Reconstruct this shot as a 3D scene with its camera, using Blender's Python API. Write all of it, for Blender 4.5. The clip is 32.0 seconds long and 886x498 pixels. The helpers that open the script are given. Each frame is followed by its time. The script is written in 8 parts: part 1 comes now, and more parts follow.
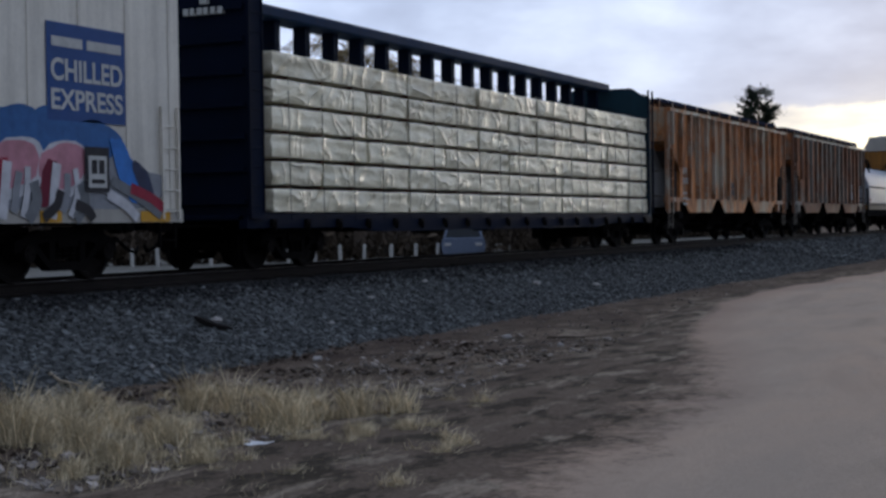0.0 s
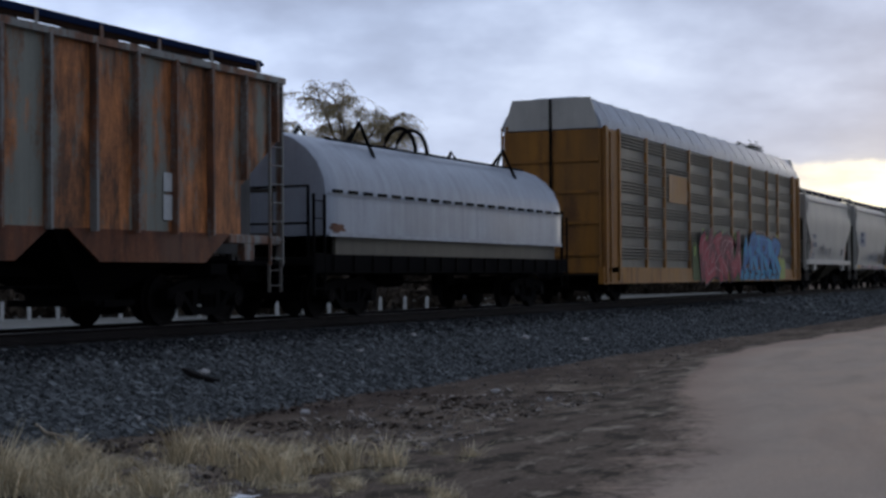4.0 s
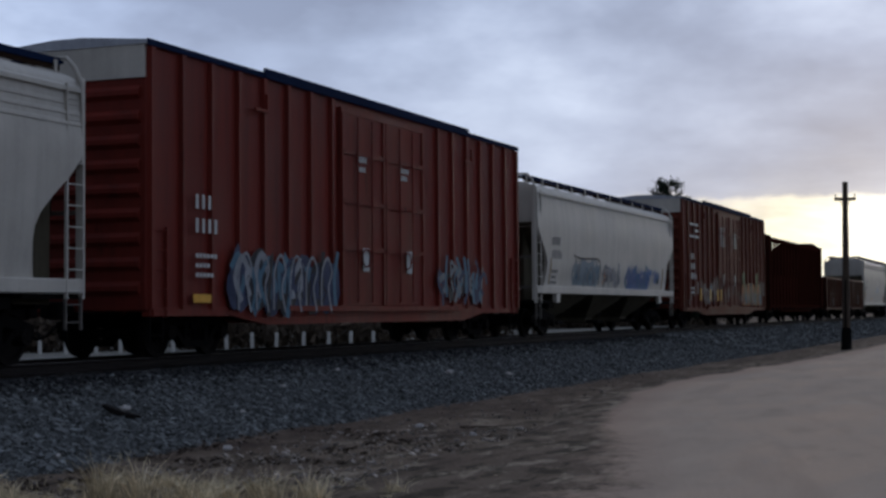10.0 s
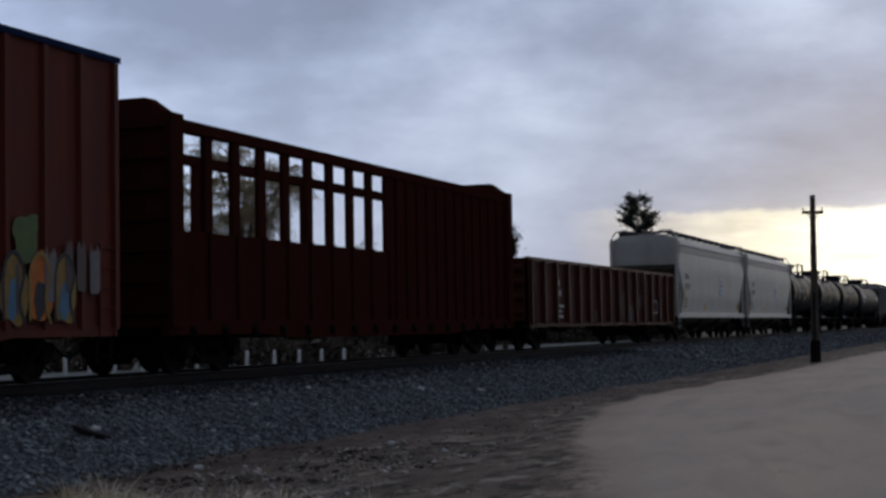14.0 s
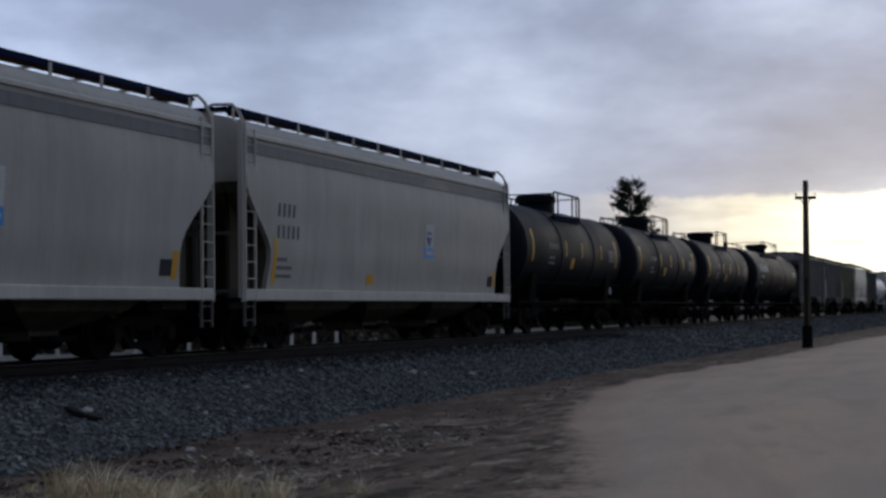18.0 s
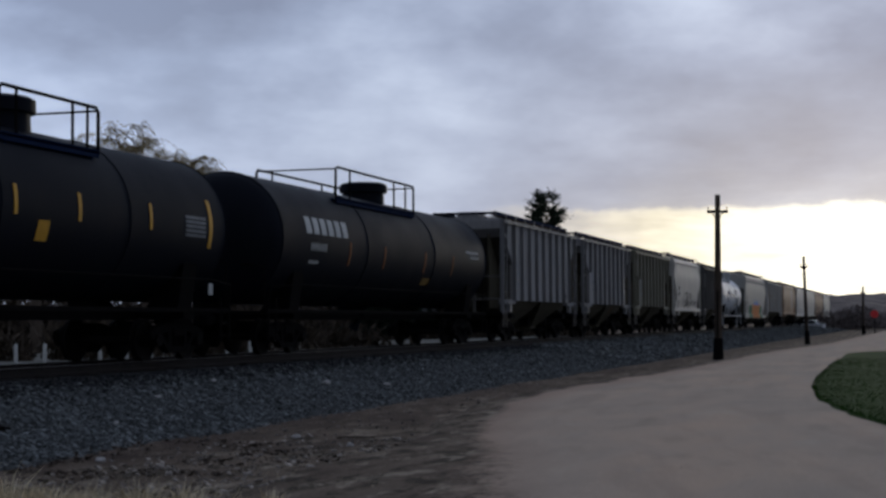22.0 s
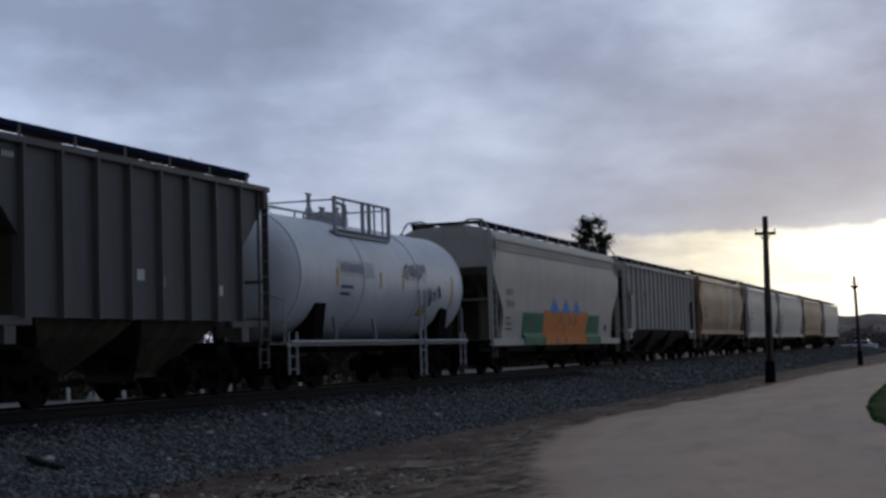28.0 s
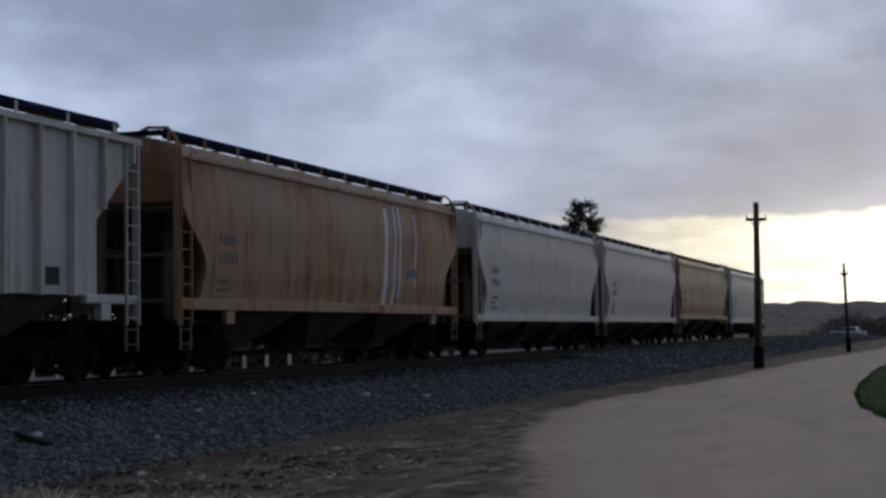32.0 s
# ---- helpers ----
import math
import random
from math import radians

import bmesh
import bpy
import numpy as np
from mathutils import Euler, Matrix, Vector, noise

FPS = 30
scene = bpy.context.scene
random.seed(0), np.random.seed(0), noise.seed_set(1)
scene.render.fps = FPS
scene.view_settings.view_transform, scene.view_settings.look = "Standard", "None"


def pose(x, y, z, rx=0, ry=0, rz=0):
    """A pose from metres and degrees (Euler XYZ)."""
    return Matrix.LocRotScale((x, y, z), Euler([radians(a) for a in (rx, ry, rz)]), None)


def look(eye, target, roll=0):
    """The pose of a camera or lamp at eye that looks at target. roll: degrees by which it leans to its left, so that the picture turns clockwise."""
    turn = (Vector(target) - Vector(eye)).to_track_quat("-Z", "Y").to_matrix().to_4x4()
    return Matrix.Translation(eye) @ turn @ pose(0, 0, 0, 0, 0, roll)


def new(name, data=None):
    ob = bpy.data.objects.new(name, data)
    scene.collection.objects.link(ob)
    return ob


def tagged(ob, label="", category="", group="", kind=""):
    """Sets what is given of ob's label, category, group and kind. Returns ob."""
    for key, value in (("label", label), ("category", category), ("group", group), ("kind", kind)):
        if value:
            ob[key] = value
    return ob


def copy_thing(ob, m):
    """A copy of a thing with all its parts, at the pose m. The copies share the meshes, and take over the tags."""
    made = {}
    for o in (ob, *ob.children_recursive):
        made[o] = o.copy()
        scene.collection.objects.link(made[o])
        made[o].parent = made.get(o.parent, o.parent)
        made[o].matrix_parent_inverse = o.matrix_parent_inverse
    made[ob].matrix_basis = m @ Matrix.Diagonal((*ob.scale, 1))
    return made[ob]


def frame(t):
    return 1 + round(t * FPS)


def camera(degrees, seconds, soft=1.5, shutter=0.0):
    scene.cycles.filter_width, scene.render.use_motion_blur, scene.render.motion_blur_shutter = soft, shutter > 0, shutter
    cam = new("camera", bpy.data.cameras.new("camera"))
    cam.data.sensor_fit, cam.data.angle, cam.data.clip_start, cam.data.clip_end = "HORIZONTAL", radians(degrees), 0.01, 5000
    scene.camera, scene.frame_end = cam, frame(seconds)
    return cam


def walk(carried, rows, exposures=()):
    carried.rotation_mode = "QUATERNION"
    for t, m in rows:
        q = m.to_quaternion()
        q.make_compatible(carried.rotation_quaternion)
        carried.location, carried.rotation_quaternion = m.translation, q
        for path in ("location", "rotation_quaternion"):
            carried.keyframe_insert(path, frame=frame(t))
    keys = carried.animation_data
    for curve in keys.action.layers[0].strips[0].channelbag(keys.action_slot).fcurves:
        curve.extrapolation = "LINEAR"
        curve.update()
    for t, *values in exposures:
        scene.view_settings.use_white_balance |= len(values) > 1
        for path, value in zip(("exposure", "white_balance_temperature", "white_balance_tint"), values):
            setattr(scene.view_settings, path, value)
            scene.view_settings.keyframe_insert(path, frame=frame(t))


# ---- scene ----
# ---- camera ----
cam = camera(32.384, 32.0, soft=2.9)
PATH = [
    (0.0, pose(0, 0, 1.55, 89.063, 0.818, 25.147)),
    (0.5, pose(0, 0, 1.55, 89.097, 0.905, 25.276)),
    (1.0, pose(0, 0, 1.55, 89.955, 1.003, 25.064)),
    (1.5, pose(0, 0, 1.55, 89.997, 0.878, 24.546)),
    (2.0, pose(0, 0, 1.55, 90.055, 0.940, 24.516)),
    (2.5, pose(0, 0, 1.55, 89.922, 0.769, 24.569)),
    (3.0, pose(0, 0, 1.55, 90.172, 0.781, 24.581)),
    (3.5, pose(0, 0, 1.55, 91.218, 0.791, 24.650)),
    (4.0, pose(0, 0, 1.55, 91.074, 0.377, 24.743)),
    (4.5, pose(0, 0, 1.55, 90.833, 0.638, 24.519)),
    (6.5, pose(0, 0, 1.55, 90.618, -0.233, 21.651)),
    (7.0, pose(0, 0, 1.55, 91.492, 0.342, 22.255)),
    (7.5, pose(0, 0, 1.55, 91.324, 0.505, 22.603)),
    (8.0, pose(0, 0, 1.55, 91.084, 0.870, 23.208)),
    (8.5, pose(0, 0, 1.55, 91.812, 0.552, 22.877)),
    (9.0, pose(0, 0, 1.55, 92.333, 0.102, 22.101)),
    (9.5, pose(0, 0, 1.55, 91.866, -0.096, 22.319)),
    (10.0, pose(0, 0, 1.55, 92.355, 0.439, 21.892)),
    (10.5, pose(0, 0, 1.55, 92.922, 0.734, 21.914)),
    (11.0, pose(0, 0, 1.55, 92.634, 0.761, 21.959)),
    (11.5, pose(0, 0, 1.55, 92.301, 0.948, 21.855)),
    (12.0, pose(0, 0, 1.55, 92.099, 1.076, 21.658)),
    (12.5, pose(0, 0, 1.55, 92.276, 0.946, 21.252)),
    (13.0, pose(0, 0, 1.55, 92.765, 1.321, 20.794)),
    (13.5, pose(0, 0, 1.55, 93.004, 1.252, 20.869)),
    (15.5, pose(0, 0, 1.55, 92.714, -0.024, 20.105)),
    (16.0, pose(0, 0, 1.55, 93.288, 0.807, 20.321)),
    (16.5, pose(0, 0, 1.55, 93.123, 0.770, 20.872)),
    (17.0, pose(0, 0, 1.55, 91.959, 1.106, 21.554)),
    (17.5, pose(0, 0, 1.55, 91.460, 1.831, 18.644)),
    (18.0, pose(0, 0, 1.55, 92.341, 0.731, 20.511)),
    (18.5, pose(0, 0, 1.55, 92.928, 0.701, 21.123)),
    (19.0, pose(0, 0, 1.55, 92.169, -0.024, 18.804)),
    (19.5, pose(0, 0, 1.55, 91.512, -0.810, 16.703)),
    (20.0, pose(0, 0, 1.55, 91.191, -0.302, 14.241)),
    (20.5, pose(0, 0, 1.55, 91.587, -0.328, 13.848)),
    (21.0, pose(0, 0, 1.55, 92.782, 0.017, 15.895)),
    (21.5, pose(0, 0, 1.55, 92.627, -0.118, 16.501)),
    (22.0, pose(0, 0, 1.55, 92.707, 0.351, 17.312)),
    (22.5, pose(0, 0, 1.55, 92.950, -0.153, 17.367)),
    (23.0, pose(0, 0, 1.55, 92.796, 0.030, 17.848)),
    (23.5, pose(0, 0, 1.55, 92.362, -0.140, 18.307)),
    (24.0, pose(0, 0, 1.55, 91.799, 0.124, 18.618)),
    (24.5, pose(0, 0, 1.55, 91.517, 0.584, 18.733)),
    (26.5, pose(0, 0, 1.55, 92.879, 1.303, 19.761)),
    (27.0, pose(0, 0, 1.55, 93.677, 1.791, 19.243)),
    (27.5, pose(0, 0, 1.55, 93.431, 1.766, 18.738)),
    (28.0, pose(0, 0, 1.55, 93.849, 1.712, 19.153)),
    (28.5, pose(0, 0, 1.55, 93.991, 1.811, 19.253)),
    (29.0, pose(0, 0, 1.55, 93.938, 1.682, 19.509)),
    (29.5, pose(0, 0, 1.55, 93.724, 1.601, 19.717)),
    (30.0, pose(0, 0, 1.55, 93.418, 1.146, 18.289)),
    (30.5, pose(0, 0, 1.55, 92.841, 0.662, 18.455)),
    (31.0, pose(0, 0, 1.55, 92.777, 0.979, 18.508)),
    (31.5, pose(0, 0, 1.55, 92.453, 0.994, 18.656)),
    (32.0, pose(0, 0, 1.55, 93.146, 0.953, 18.761)),
]
walk(cam, PATH, [(0, 0.10), (4, -0.04), (7, -0.15), (10, -0.24), (13, -0.34), (15.5, -0.50), (19, -0.36), (22, -0.44), (24, -0.40), (28, -0.50), (32, -0.52)])

# ---- light ----
# Overcast evening sky with a bright gap low over the end of the line.
SUN_AZ, SUN_EL = 1.0, 5.0
world = bpy.data.worlds.new("overcast_sky")
scene.world = world
world.use_nodes = True
nt = world.node_tree


def nd(tree, kind, **values):
    n = tree.nodes.new(kind)
    for key, value in values.items():
        if key in n.inputs:
            n.inputs[key].default_value = value
    return n


def ramp(tree, fac, stops, mode="LINEAR"):
    n = tree.nodes.new("ShaderNodeValToRGB")
    n.color_ramp.interpolation = mode
    e = n.color_ramp.elements
    while len(e) < len(stops):
        e.new(0.5)
    for k, (p, c) in enumerate(stops):
        e[k].position = p
        e[k].color = (c, c, c, 1) if isinstance(c, (int, float)) else (*c, 1)
    tree.links.new(fac, n.inputs[0])
    return n.outputs[0]


def math_node(tree, op, a, b=None):
    n = tree.nodes.new("ShaderNodeMath")
    n.operation = op
    for k, s in enumerate((a, b)):
        if s is None:
            continue
        if isinstance(s, (int, float)):
            n.inputs[k].default_value = s
        else:
            tree.links.new(s, n.inputs[k])
    return n.outputs[0]


def mix(tree, fac, a, b, blend="MIX"):
    n = tree.nodes.new("ShaderNodeMix")
    n.data_type, n.blend_type = "RGBA", blend
    for s, k in ((fac, 0), (a, 6), (b, 7)):
        if isinstance(s, (int, float)):
            n.inputs[k].default_value = s
        elif isinstance(s, tuple):
            n.inputs[k].default_value = (*s, 1)
        else:
            tree.links.new(s, n.inputs[k])
    return n.outputs[2]


def noise_node(tree, vec, scale, detail=4.0, rough=0.55, stretch=None):
    n = nd(tree, "ShaderNodeTexNoise", Scale=scale, Detail=detail, Roughness=rough)
    if stretch:
        m = tree.nodes.new("ShaderNodeMapping")
        m.inputs["Scale"].default_value = stretch
        tree.links.new(vec, m.inputs["Vector"])
        vec = m.outputs[0]
    tree.links.new(vec, n.inputs["Vector"])
    return n.outputs["Fac"]


def build_sky():
    nt.nodes.clear()
    out = nt.nodes.new("ShaderNodeOutputWorld")
    bg = nd(nt, "ShaderNodeBackground", Strength=SKY)
    tc = nt.nodes.new("ShaderNodeTexCoord")
    way = tc.outputs["Generated"]
    sep = nt.nodes.new("ShaderNodeSeparateXYZ")
    nt.links.new(way, sep.inputs[0])
    up = sep.outputs["Z"]
    clear = nt.nodes.new("ShaderNodeTexSky")
    clear.sky_type, clear.sun_disc = "NISHITA", False
    clear.sun_elevation, clear.sun_rotation = radians(SUN_EL), radians(-SUN_AZ)
    # cloud sheet: the view direction laid on a flat ceiling, so that banks flatten towards the horizon
    high = math_node(nt, "ADD", math_node(nt, "MAXIMUM", up, 0.0), 0.09)
    flat = nt.nodes.new("ShaderNodeVectorMath")
    flat.operation = "DIVIDE"
    comb = nt.nodes.new("ShaderNodeCombineXYZ")
    for k in range(3):
        nt.links.new(high, comb.inputs[k])
    nt.links.new(way, flat.inputs[0])
    nt.links.new(comb.outputs[0], flat.inputs[1])
    sheet = flat.outputs[0]
    big = noise_node(nt, sheet, 0.70, 4.5, 0.50, (1.0, 0.8, 0.2))
    fine = noise_node(nt, sheet, 2.4, 5.0, 0.6, (1.0, 0.8, 0.3))
    lump = noise_node(nt, way, 5.5, 5.0, 0.55, (1.0, 1.0, 1.9))
    body = math_node(nt, "ADD", math_node(nt, "MULTIPLY", big, 0.36), math_node(nt, "ADD", math_node(nt, "MULTIPLY", fine, 0.06), math_node(nt, "MULTIPLY", lump, 0.58)))
    cloud = ramp(nt, body, [(0.37, (0.232, 0.283, 0.42)), (0.46, (0.323, 0.395, 0.57)), (0.53, (0.438, 0.525, 0.725)), (0.62, (0.63, 0.735, 0.95))])
    sky = mix(nt, 0.006, cloud, clear.outputs[0])
    haze = ramp(nt, up, [(0.0, 0.70), (0.09, 0.25), (0.20, 0.0)])
    sky = mix(nt, haze, sky, (0.47, 0.525, 0.66))
    # the bright gap low over the horizon, round the hidden sun
    az = math_node(nt, "ARCTAN2", math_node(nt, "MULTIPLY", sep.outputs["X"], -1.0), sep.outputs["Y"])
    torn = noise_node(nt, way, 11.0, 5.0, 0.6, (1.0, 1.0, 1.6))
    wob = math_node(nt, "MULTIPLY", math_node(nt, "SUBTRACT", torn, 0.5), 0.034)
    edge = math_node(nt, "ADD", up, wob)
    low = ramp(nt, edge, [(0.0, 0.80), (0.030, 1.0), (0.0695, 1.0), (0.0745, 0.16), (0.105, 0.05), (0.17, 0.0)])
    turn = math_node(nt, "ADD", math_node(nt, "MULTIPLY", math_node(nt, "ADD", az, math_node(nt, "MULTIPLY", wob, 3.0)), 0.5), 0.5)
    near = ramp(nt, turn, [(0.20, 0.0), (0.32, 1.0), (0.585, 1.0), (0.612, 0.55), (0.640, 0.0)])
    gap = math_node(nt, "MULTIPLY", near, low)
    glow = ramp(nt, turn, [(0.30, (1.0, 0.90, 0.72)), (0.42, (1.8, 1.66, 1.32)), (0.53, (1.8, 1.68, 1.38)), (0.575, (1.25, 1.14, 0.90)), (0.62, (0.86, 0.77, 0.62))])
    glow = mix(nt, 1.0, glow, ramp(nt, fine, [(0.35, 0.80), (0.65, 1.10)]), "MULTIPLY")
    # thinner, brighter cloud towards the south-west
    sky = mix(nt, 1.0, sky, ramp(nt, turn, [(0.60, 0.93), (0.69, 0.97), (0.80, 1.26), (0.95, 1.0)]), "MULTIPLY")
    sky = mix(nt, gap, sky, glow)
    # the cloud cover darkens away from the sunset
    east = ramp(nt, math_node(nt, "ADD", math_node(nt, "MULTIPLY", sep.outputs["Y"], 0.5), 0.5), [(0.0, 0.46), (0.33, 0.64), (0.70, 1.0)])
    sky = mix(nt, 1.0, sky, east, "MULTIPLY")
    nt.links.new(sky, bg.inputs["Color"])
    nt.links.new(bg.outputs[0], out.inputs[0])


SKY = 1.25
build_sky()
sun_data = bpy.data.lights.new("sun", "SUN")
sun_data.energy, sun_data.angle, sun_data.color = 0.5, radians(14), (1.0, 0.90, 0.76)
sun = new("sun", sun_data)
sun.matrix_world = look((0, 0, 60), (math.sin(radians(SUN_AZ)) * 100, -math.cos(radians(SUN_AZ)) * 100, 60 - math.tan(radians(SUN_EL)) * 100))

# ---- materials ----
MATS = {}


def base(name, rough=0.6, metal=0.0, spec=0.3):
    m = bpy.data.materials.new(name)
    m.use_nodes = True
    t = m.node_tree
    b = t.nodes["Principled BSDF"]
    b.inputs["Roughness"].default_value, b.inputs["Metallic"].default_value = rough, metal
    b.inputs["Specular IOR Level"].default_value = spec
    tc = t.nodes.new("ShaderNodeTexCoord")
    info = t.nodes.new("ShaderNodeObjectInfo")
    add = t.nodes.new("ShaderNodeVectorMath")
    add.operation = "ADD"
    t.links.new(tc.outputs["Object"], add.inputs[0])
    t.links.new(math_node(t, "MULTIPLY", info.outputs["Random"], 37.0), add.inputs[1])
    return m, t, b, add.outputs[0], info


def bump(t, b, height, strength, dist=0.01):
    n = nd(t, "ShaderNodeBump", Strength=strength, Distance=dist)
    t.links.new(height, n.inputs["Height"])
    t.links.new(n.outputs[0], b.inputs["Normal"])


def paint(name, col, grime=0.45, rust=0.0, rough=0.55, dirt=(0.045, 0.038, 0.032), rustcol=(0.17, 0.055, 0.018), panel=0.0, spec=0.22):
    """Weathered enamel on steel: streaks that run down, blotches, rust and road dust."""
    if name in MATS:
        return MATS[name]
    m, t, b, vec, info = base(name, rough, 0.0, spec)
    streak = noise_node(t, vec, 2.2, 5.0, 0.6, (1.0, 1.6, 0.10))
    blotch = noise_node(t, vec, 0.55, 5.0, 0.6)
    fine = noise_node(t, vec, 16.0, 4.0, 0.65)
    hue = ramp(t, blotch, [(0.3, tuple(c * 0.82 for c in col)), (0.7, tuple(min(1, c * 1.12) for c in col))])
    f = ramp(t, math_node(t, "ADD", math_node(t, "MULTIPLY", streak, 0.7), math_node(t, "MULTIPLY", fine, 0.3)), [(0.42, 0.0), (0.72, grime)])
    c = mix(t, f, hue, dirt)
    runs = noise_node(t, vec, 7.0, 5.0, 0.65, (1.0, 1.5, 0.07))
    c = mix(t, 1.0, c, ramp(t, runs, [(0.34, 1 - 0.20 * grime), (0.50, 1.0), (0.66, 1.02)]), "MULTIPLY")
    if rust > 0:
        r = math_node(t, "ADD", math_node(t, "MULTIPLY", streak, 0.45), math_node(t, "ADD", math_node(t, "MULTIPLY", blotch, 0.40), math_node(t, "MULTIPLY", fine, 0.15)))
        e = 0.66 - 0.26 * rust
        if panel:
            tc = t.nodes.new("ShaderNodeTexCoord")
            sp = t.nodes.new("ShaderNodeSeparateXYZ")
            t.links.new(tc.outputs["Object"], sp.inputs[0])
            w = t.nodes.new("ShaderNodeTexWhiteNoise")
            w.noise_dimensions = "1D"
            t.links.new(math_node(t, "FLOOR", math_node(t, "DIVIDE", sp.outputs["Y"], panel)), w.inputs["W"])
            r = math_node(t, "ADD", r, math_node(t, "MULTIPLY", math_node(t, "SUBTRACT", w.outputs["Value"], 0.5), 0.15))
        scale = math_node(t, "ADD", math_node(t, "MULTIPLY", noise_node(t, vec, 1.5, 6.0, 0.68, (1.0, 2.4, 0.55)), 0.75), math_node(t, "MULTIPLY", fine, 0.25))
        rc = ramp(t, scale, [(0.36, tuple(x * 0.28 for x in rustcol)), (0.47, tuple(x * 0.8 for x in rustcol)), (0.58, tuple(x * 1.35 for x in rustcol)), (0.68, tuple(min(1, x * 1.7 + 0.03) for x in rustcol))])
        if panel:
            scab = noise_node(t, vec, 1.7, 6.0, 0.70, (1.0, 1.3, 0.50))
            rc = mix(t, 1.0, rc, ramp(t, scab, [(0.38, 0.30), (0.48, 0.85), (0.60, 1.25)]), "MULTIPLY")
            rc = mix(t, 1.0, rc, ramp(t, runs, [(0.38, 0.62), (0.50, 1.0)]), "MULTIPLY")
            r = math_node(t, "ADD", math_node(t, "MULTIPLY", r, 0.55), math_node(t, "MULTIPLY", noise_node(t, vec, 1.1, 6.0, 0.70, (1.0, 1.2, 0.42)), 0.45))
        c = mix(t, ramp(t, r, [(e, 0.0), (e + 0.07, min(0.95, 0.4 + rust * 0.6))]), c, rc)
    t.links.new(c, b.inputs["Base Color"])
    t.links.new(ramp(t, blotch, [(0.2, rough - 0.12), (0.8, min(1, rough + 0.15))]), b.inputs["Roughness"])
    bump(t, b, fine, 0.15, 0.01)
    MATS[name] = m
    return m


def plain(name, col, rough=0.7, vary=0.25, scale=12.0, metal=0.0, island=False, relief=0.2, spec=0.15):
    """One rough surface with grain and blotches."""
    if name in MATS:
        return MATS[name]
    m, t, b, vec, info = base(name, rough, metal, spec)
    f = math_node(t, "ADD", math_node(t, "MULTIPLY", noise_node(t, vec, scale, 5.0, 0.65), 0.6), math_node(t, "MULTIPLY", noise_node(t, vec, scale * 0.12, 3.0), 0.4))
    c = ramp(t, f, [(0.3, tuple(x * (1 - vary) for x in col)), (0.7, tuple(min(1, x * (1 + vary)) for x in col))])
    if island:
        g = t.nodes.new("ShaderNodeNewGeometry")
        c = mix(t, 1.0, c, ramp(t, g.outputs["Random Per Island"], [(0.0, 0.55), (0.8, 1.12), (0.97, 1.4), (1.0, 2.2)]), "MULTIPLY")
    t.links.new(c, b.inputs["Base Color"])
    bump(t, b, f, relief, 0.02)
    MATS[name] = m
    return m


def two_tone(name, a, c2, scale, lo, hi, rough=0.9, fine=30.0, stretch=None, relief=0.4, extra=None):
    m, t, b, vec, info = base(name, rough, 0.0, 0.03)
    f = math_node(t, "ADD", math_node(t, "MULTIPLY", noise_node(t, vec, scale, 6.0, 0.6, stretch), 0.75), math_node(t, "MULTIPLY", noise_node(t, vec, fine, 4.0, 0.7), 0.25))
    c = mix(t, ramp(t, f, [(lo, 0.0), (hi, 1.0)]), a, c2)
    if extra:
        g = noise_node(t, vec, extra[1], 5.0, 0.6)
        c = mix(t, ramp(t, g, [(extra[2], 0.0), (extra[3], extra[4])]), c, extra[0])
    speck = noise_node(t, vec, fine * 2.2, 3.0, 0.7)
    c = mix(t, 1.0, c, ramp(t, speck, [(0.3, 0.72), (0.7, 1.28)]), "MULTIPLY")
    t.links.new(c, b.inputs["Base Color"])
    bump(t, b, speck, relief, 0.02)
    MATS[name] = m
    return m


WHITE = paint("white_enamel", (0.440, 0.410, 0.360), 0.20, 0.14, rustcol=(0.26, 0.19, 0.13))
GREY = paint("light_grey_enamel", (0.362, 0.342, 0.305), 0.20, 0.14, rustcol=(0.20, 0.15, 0.10))
GREY2 = paint("pale_grey_enamel", (0.45, 0.425, 0.385), 0.35, 0.42, rustcol=(0.27, 0.165, 0.095))
DUSK = paint("slate_grey_enamel", (0.262, 0.250, 0.245), 0.45, 0.34, rustcol=(0.21, 0.155, 0.12))
# ribs darker than their panels, in place of the shadow lines ribs cast
SHADE_RIB = paint("shaded_slate_rib", (0.165, 0.162, 0.162), 0.45, 0.2, rustcol=(0.14, 0.10, 0.075))
OLIVE = paint("drab_grey_enamel", (0.17, 0.16, 0.12), 0.45, 0.10)
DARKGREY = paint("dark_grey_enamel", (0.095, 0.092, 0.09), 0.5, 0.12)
TAN = paint("tan_enamel", (0.265, 0.168, 0.100), 0.30, 0.74, rustcol=(0.215, 0.105, 0.048))
RUSTY = paint("rusted_buff_enamel", (0.37, 0.305, 0.215), 0.35, 0.95, rustcol=(0.45, 0.160, 0.044), panel=1.0)
RUSTY2 = paint("rusted_grey_enamel", (0.215, 0.215, 0.175), 0.40, 0.86, rustcol=(0.35, 0.120, 0.034), panel=1.0)
RUSTRIB = paint("weathered_buff_rib", (0.42, 0.38, 0.31), 0.35, 0.84, rustcol=(0.30, 0.11, 0.035))
SKIRT = paint("rusted_skirt_plate", (0.11, 0.040, 0.020), 0.5, 0.9, rustcol=(0.10, 0.030, 0.010))
GREYRIB = paint("weathered_grey_rib", (0.21, 0.21, 0.195), 0.4, 0.75, rustcol=(0.14, 0.05, 0.018))
RED = paint("boxcar_red_enamel", (0.145, 0.0205, 0.0135), 0.50, 0.34, rustcol=(0.062, 0.016, 0.010), dirt=(0.024, 0.009, 0.008), spec=0.10)
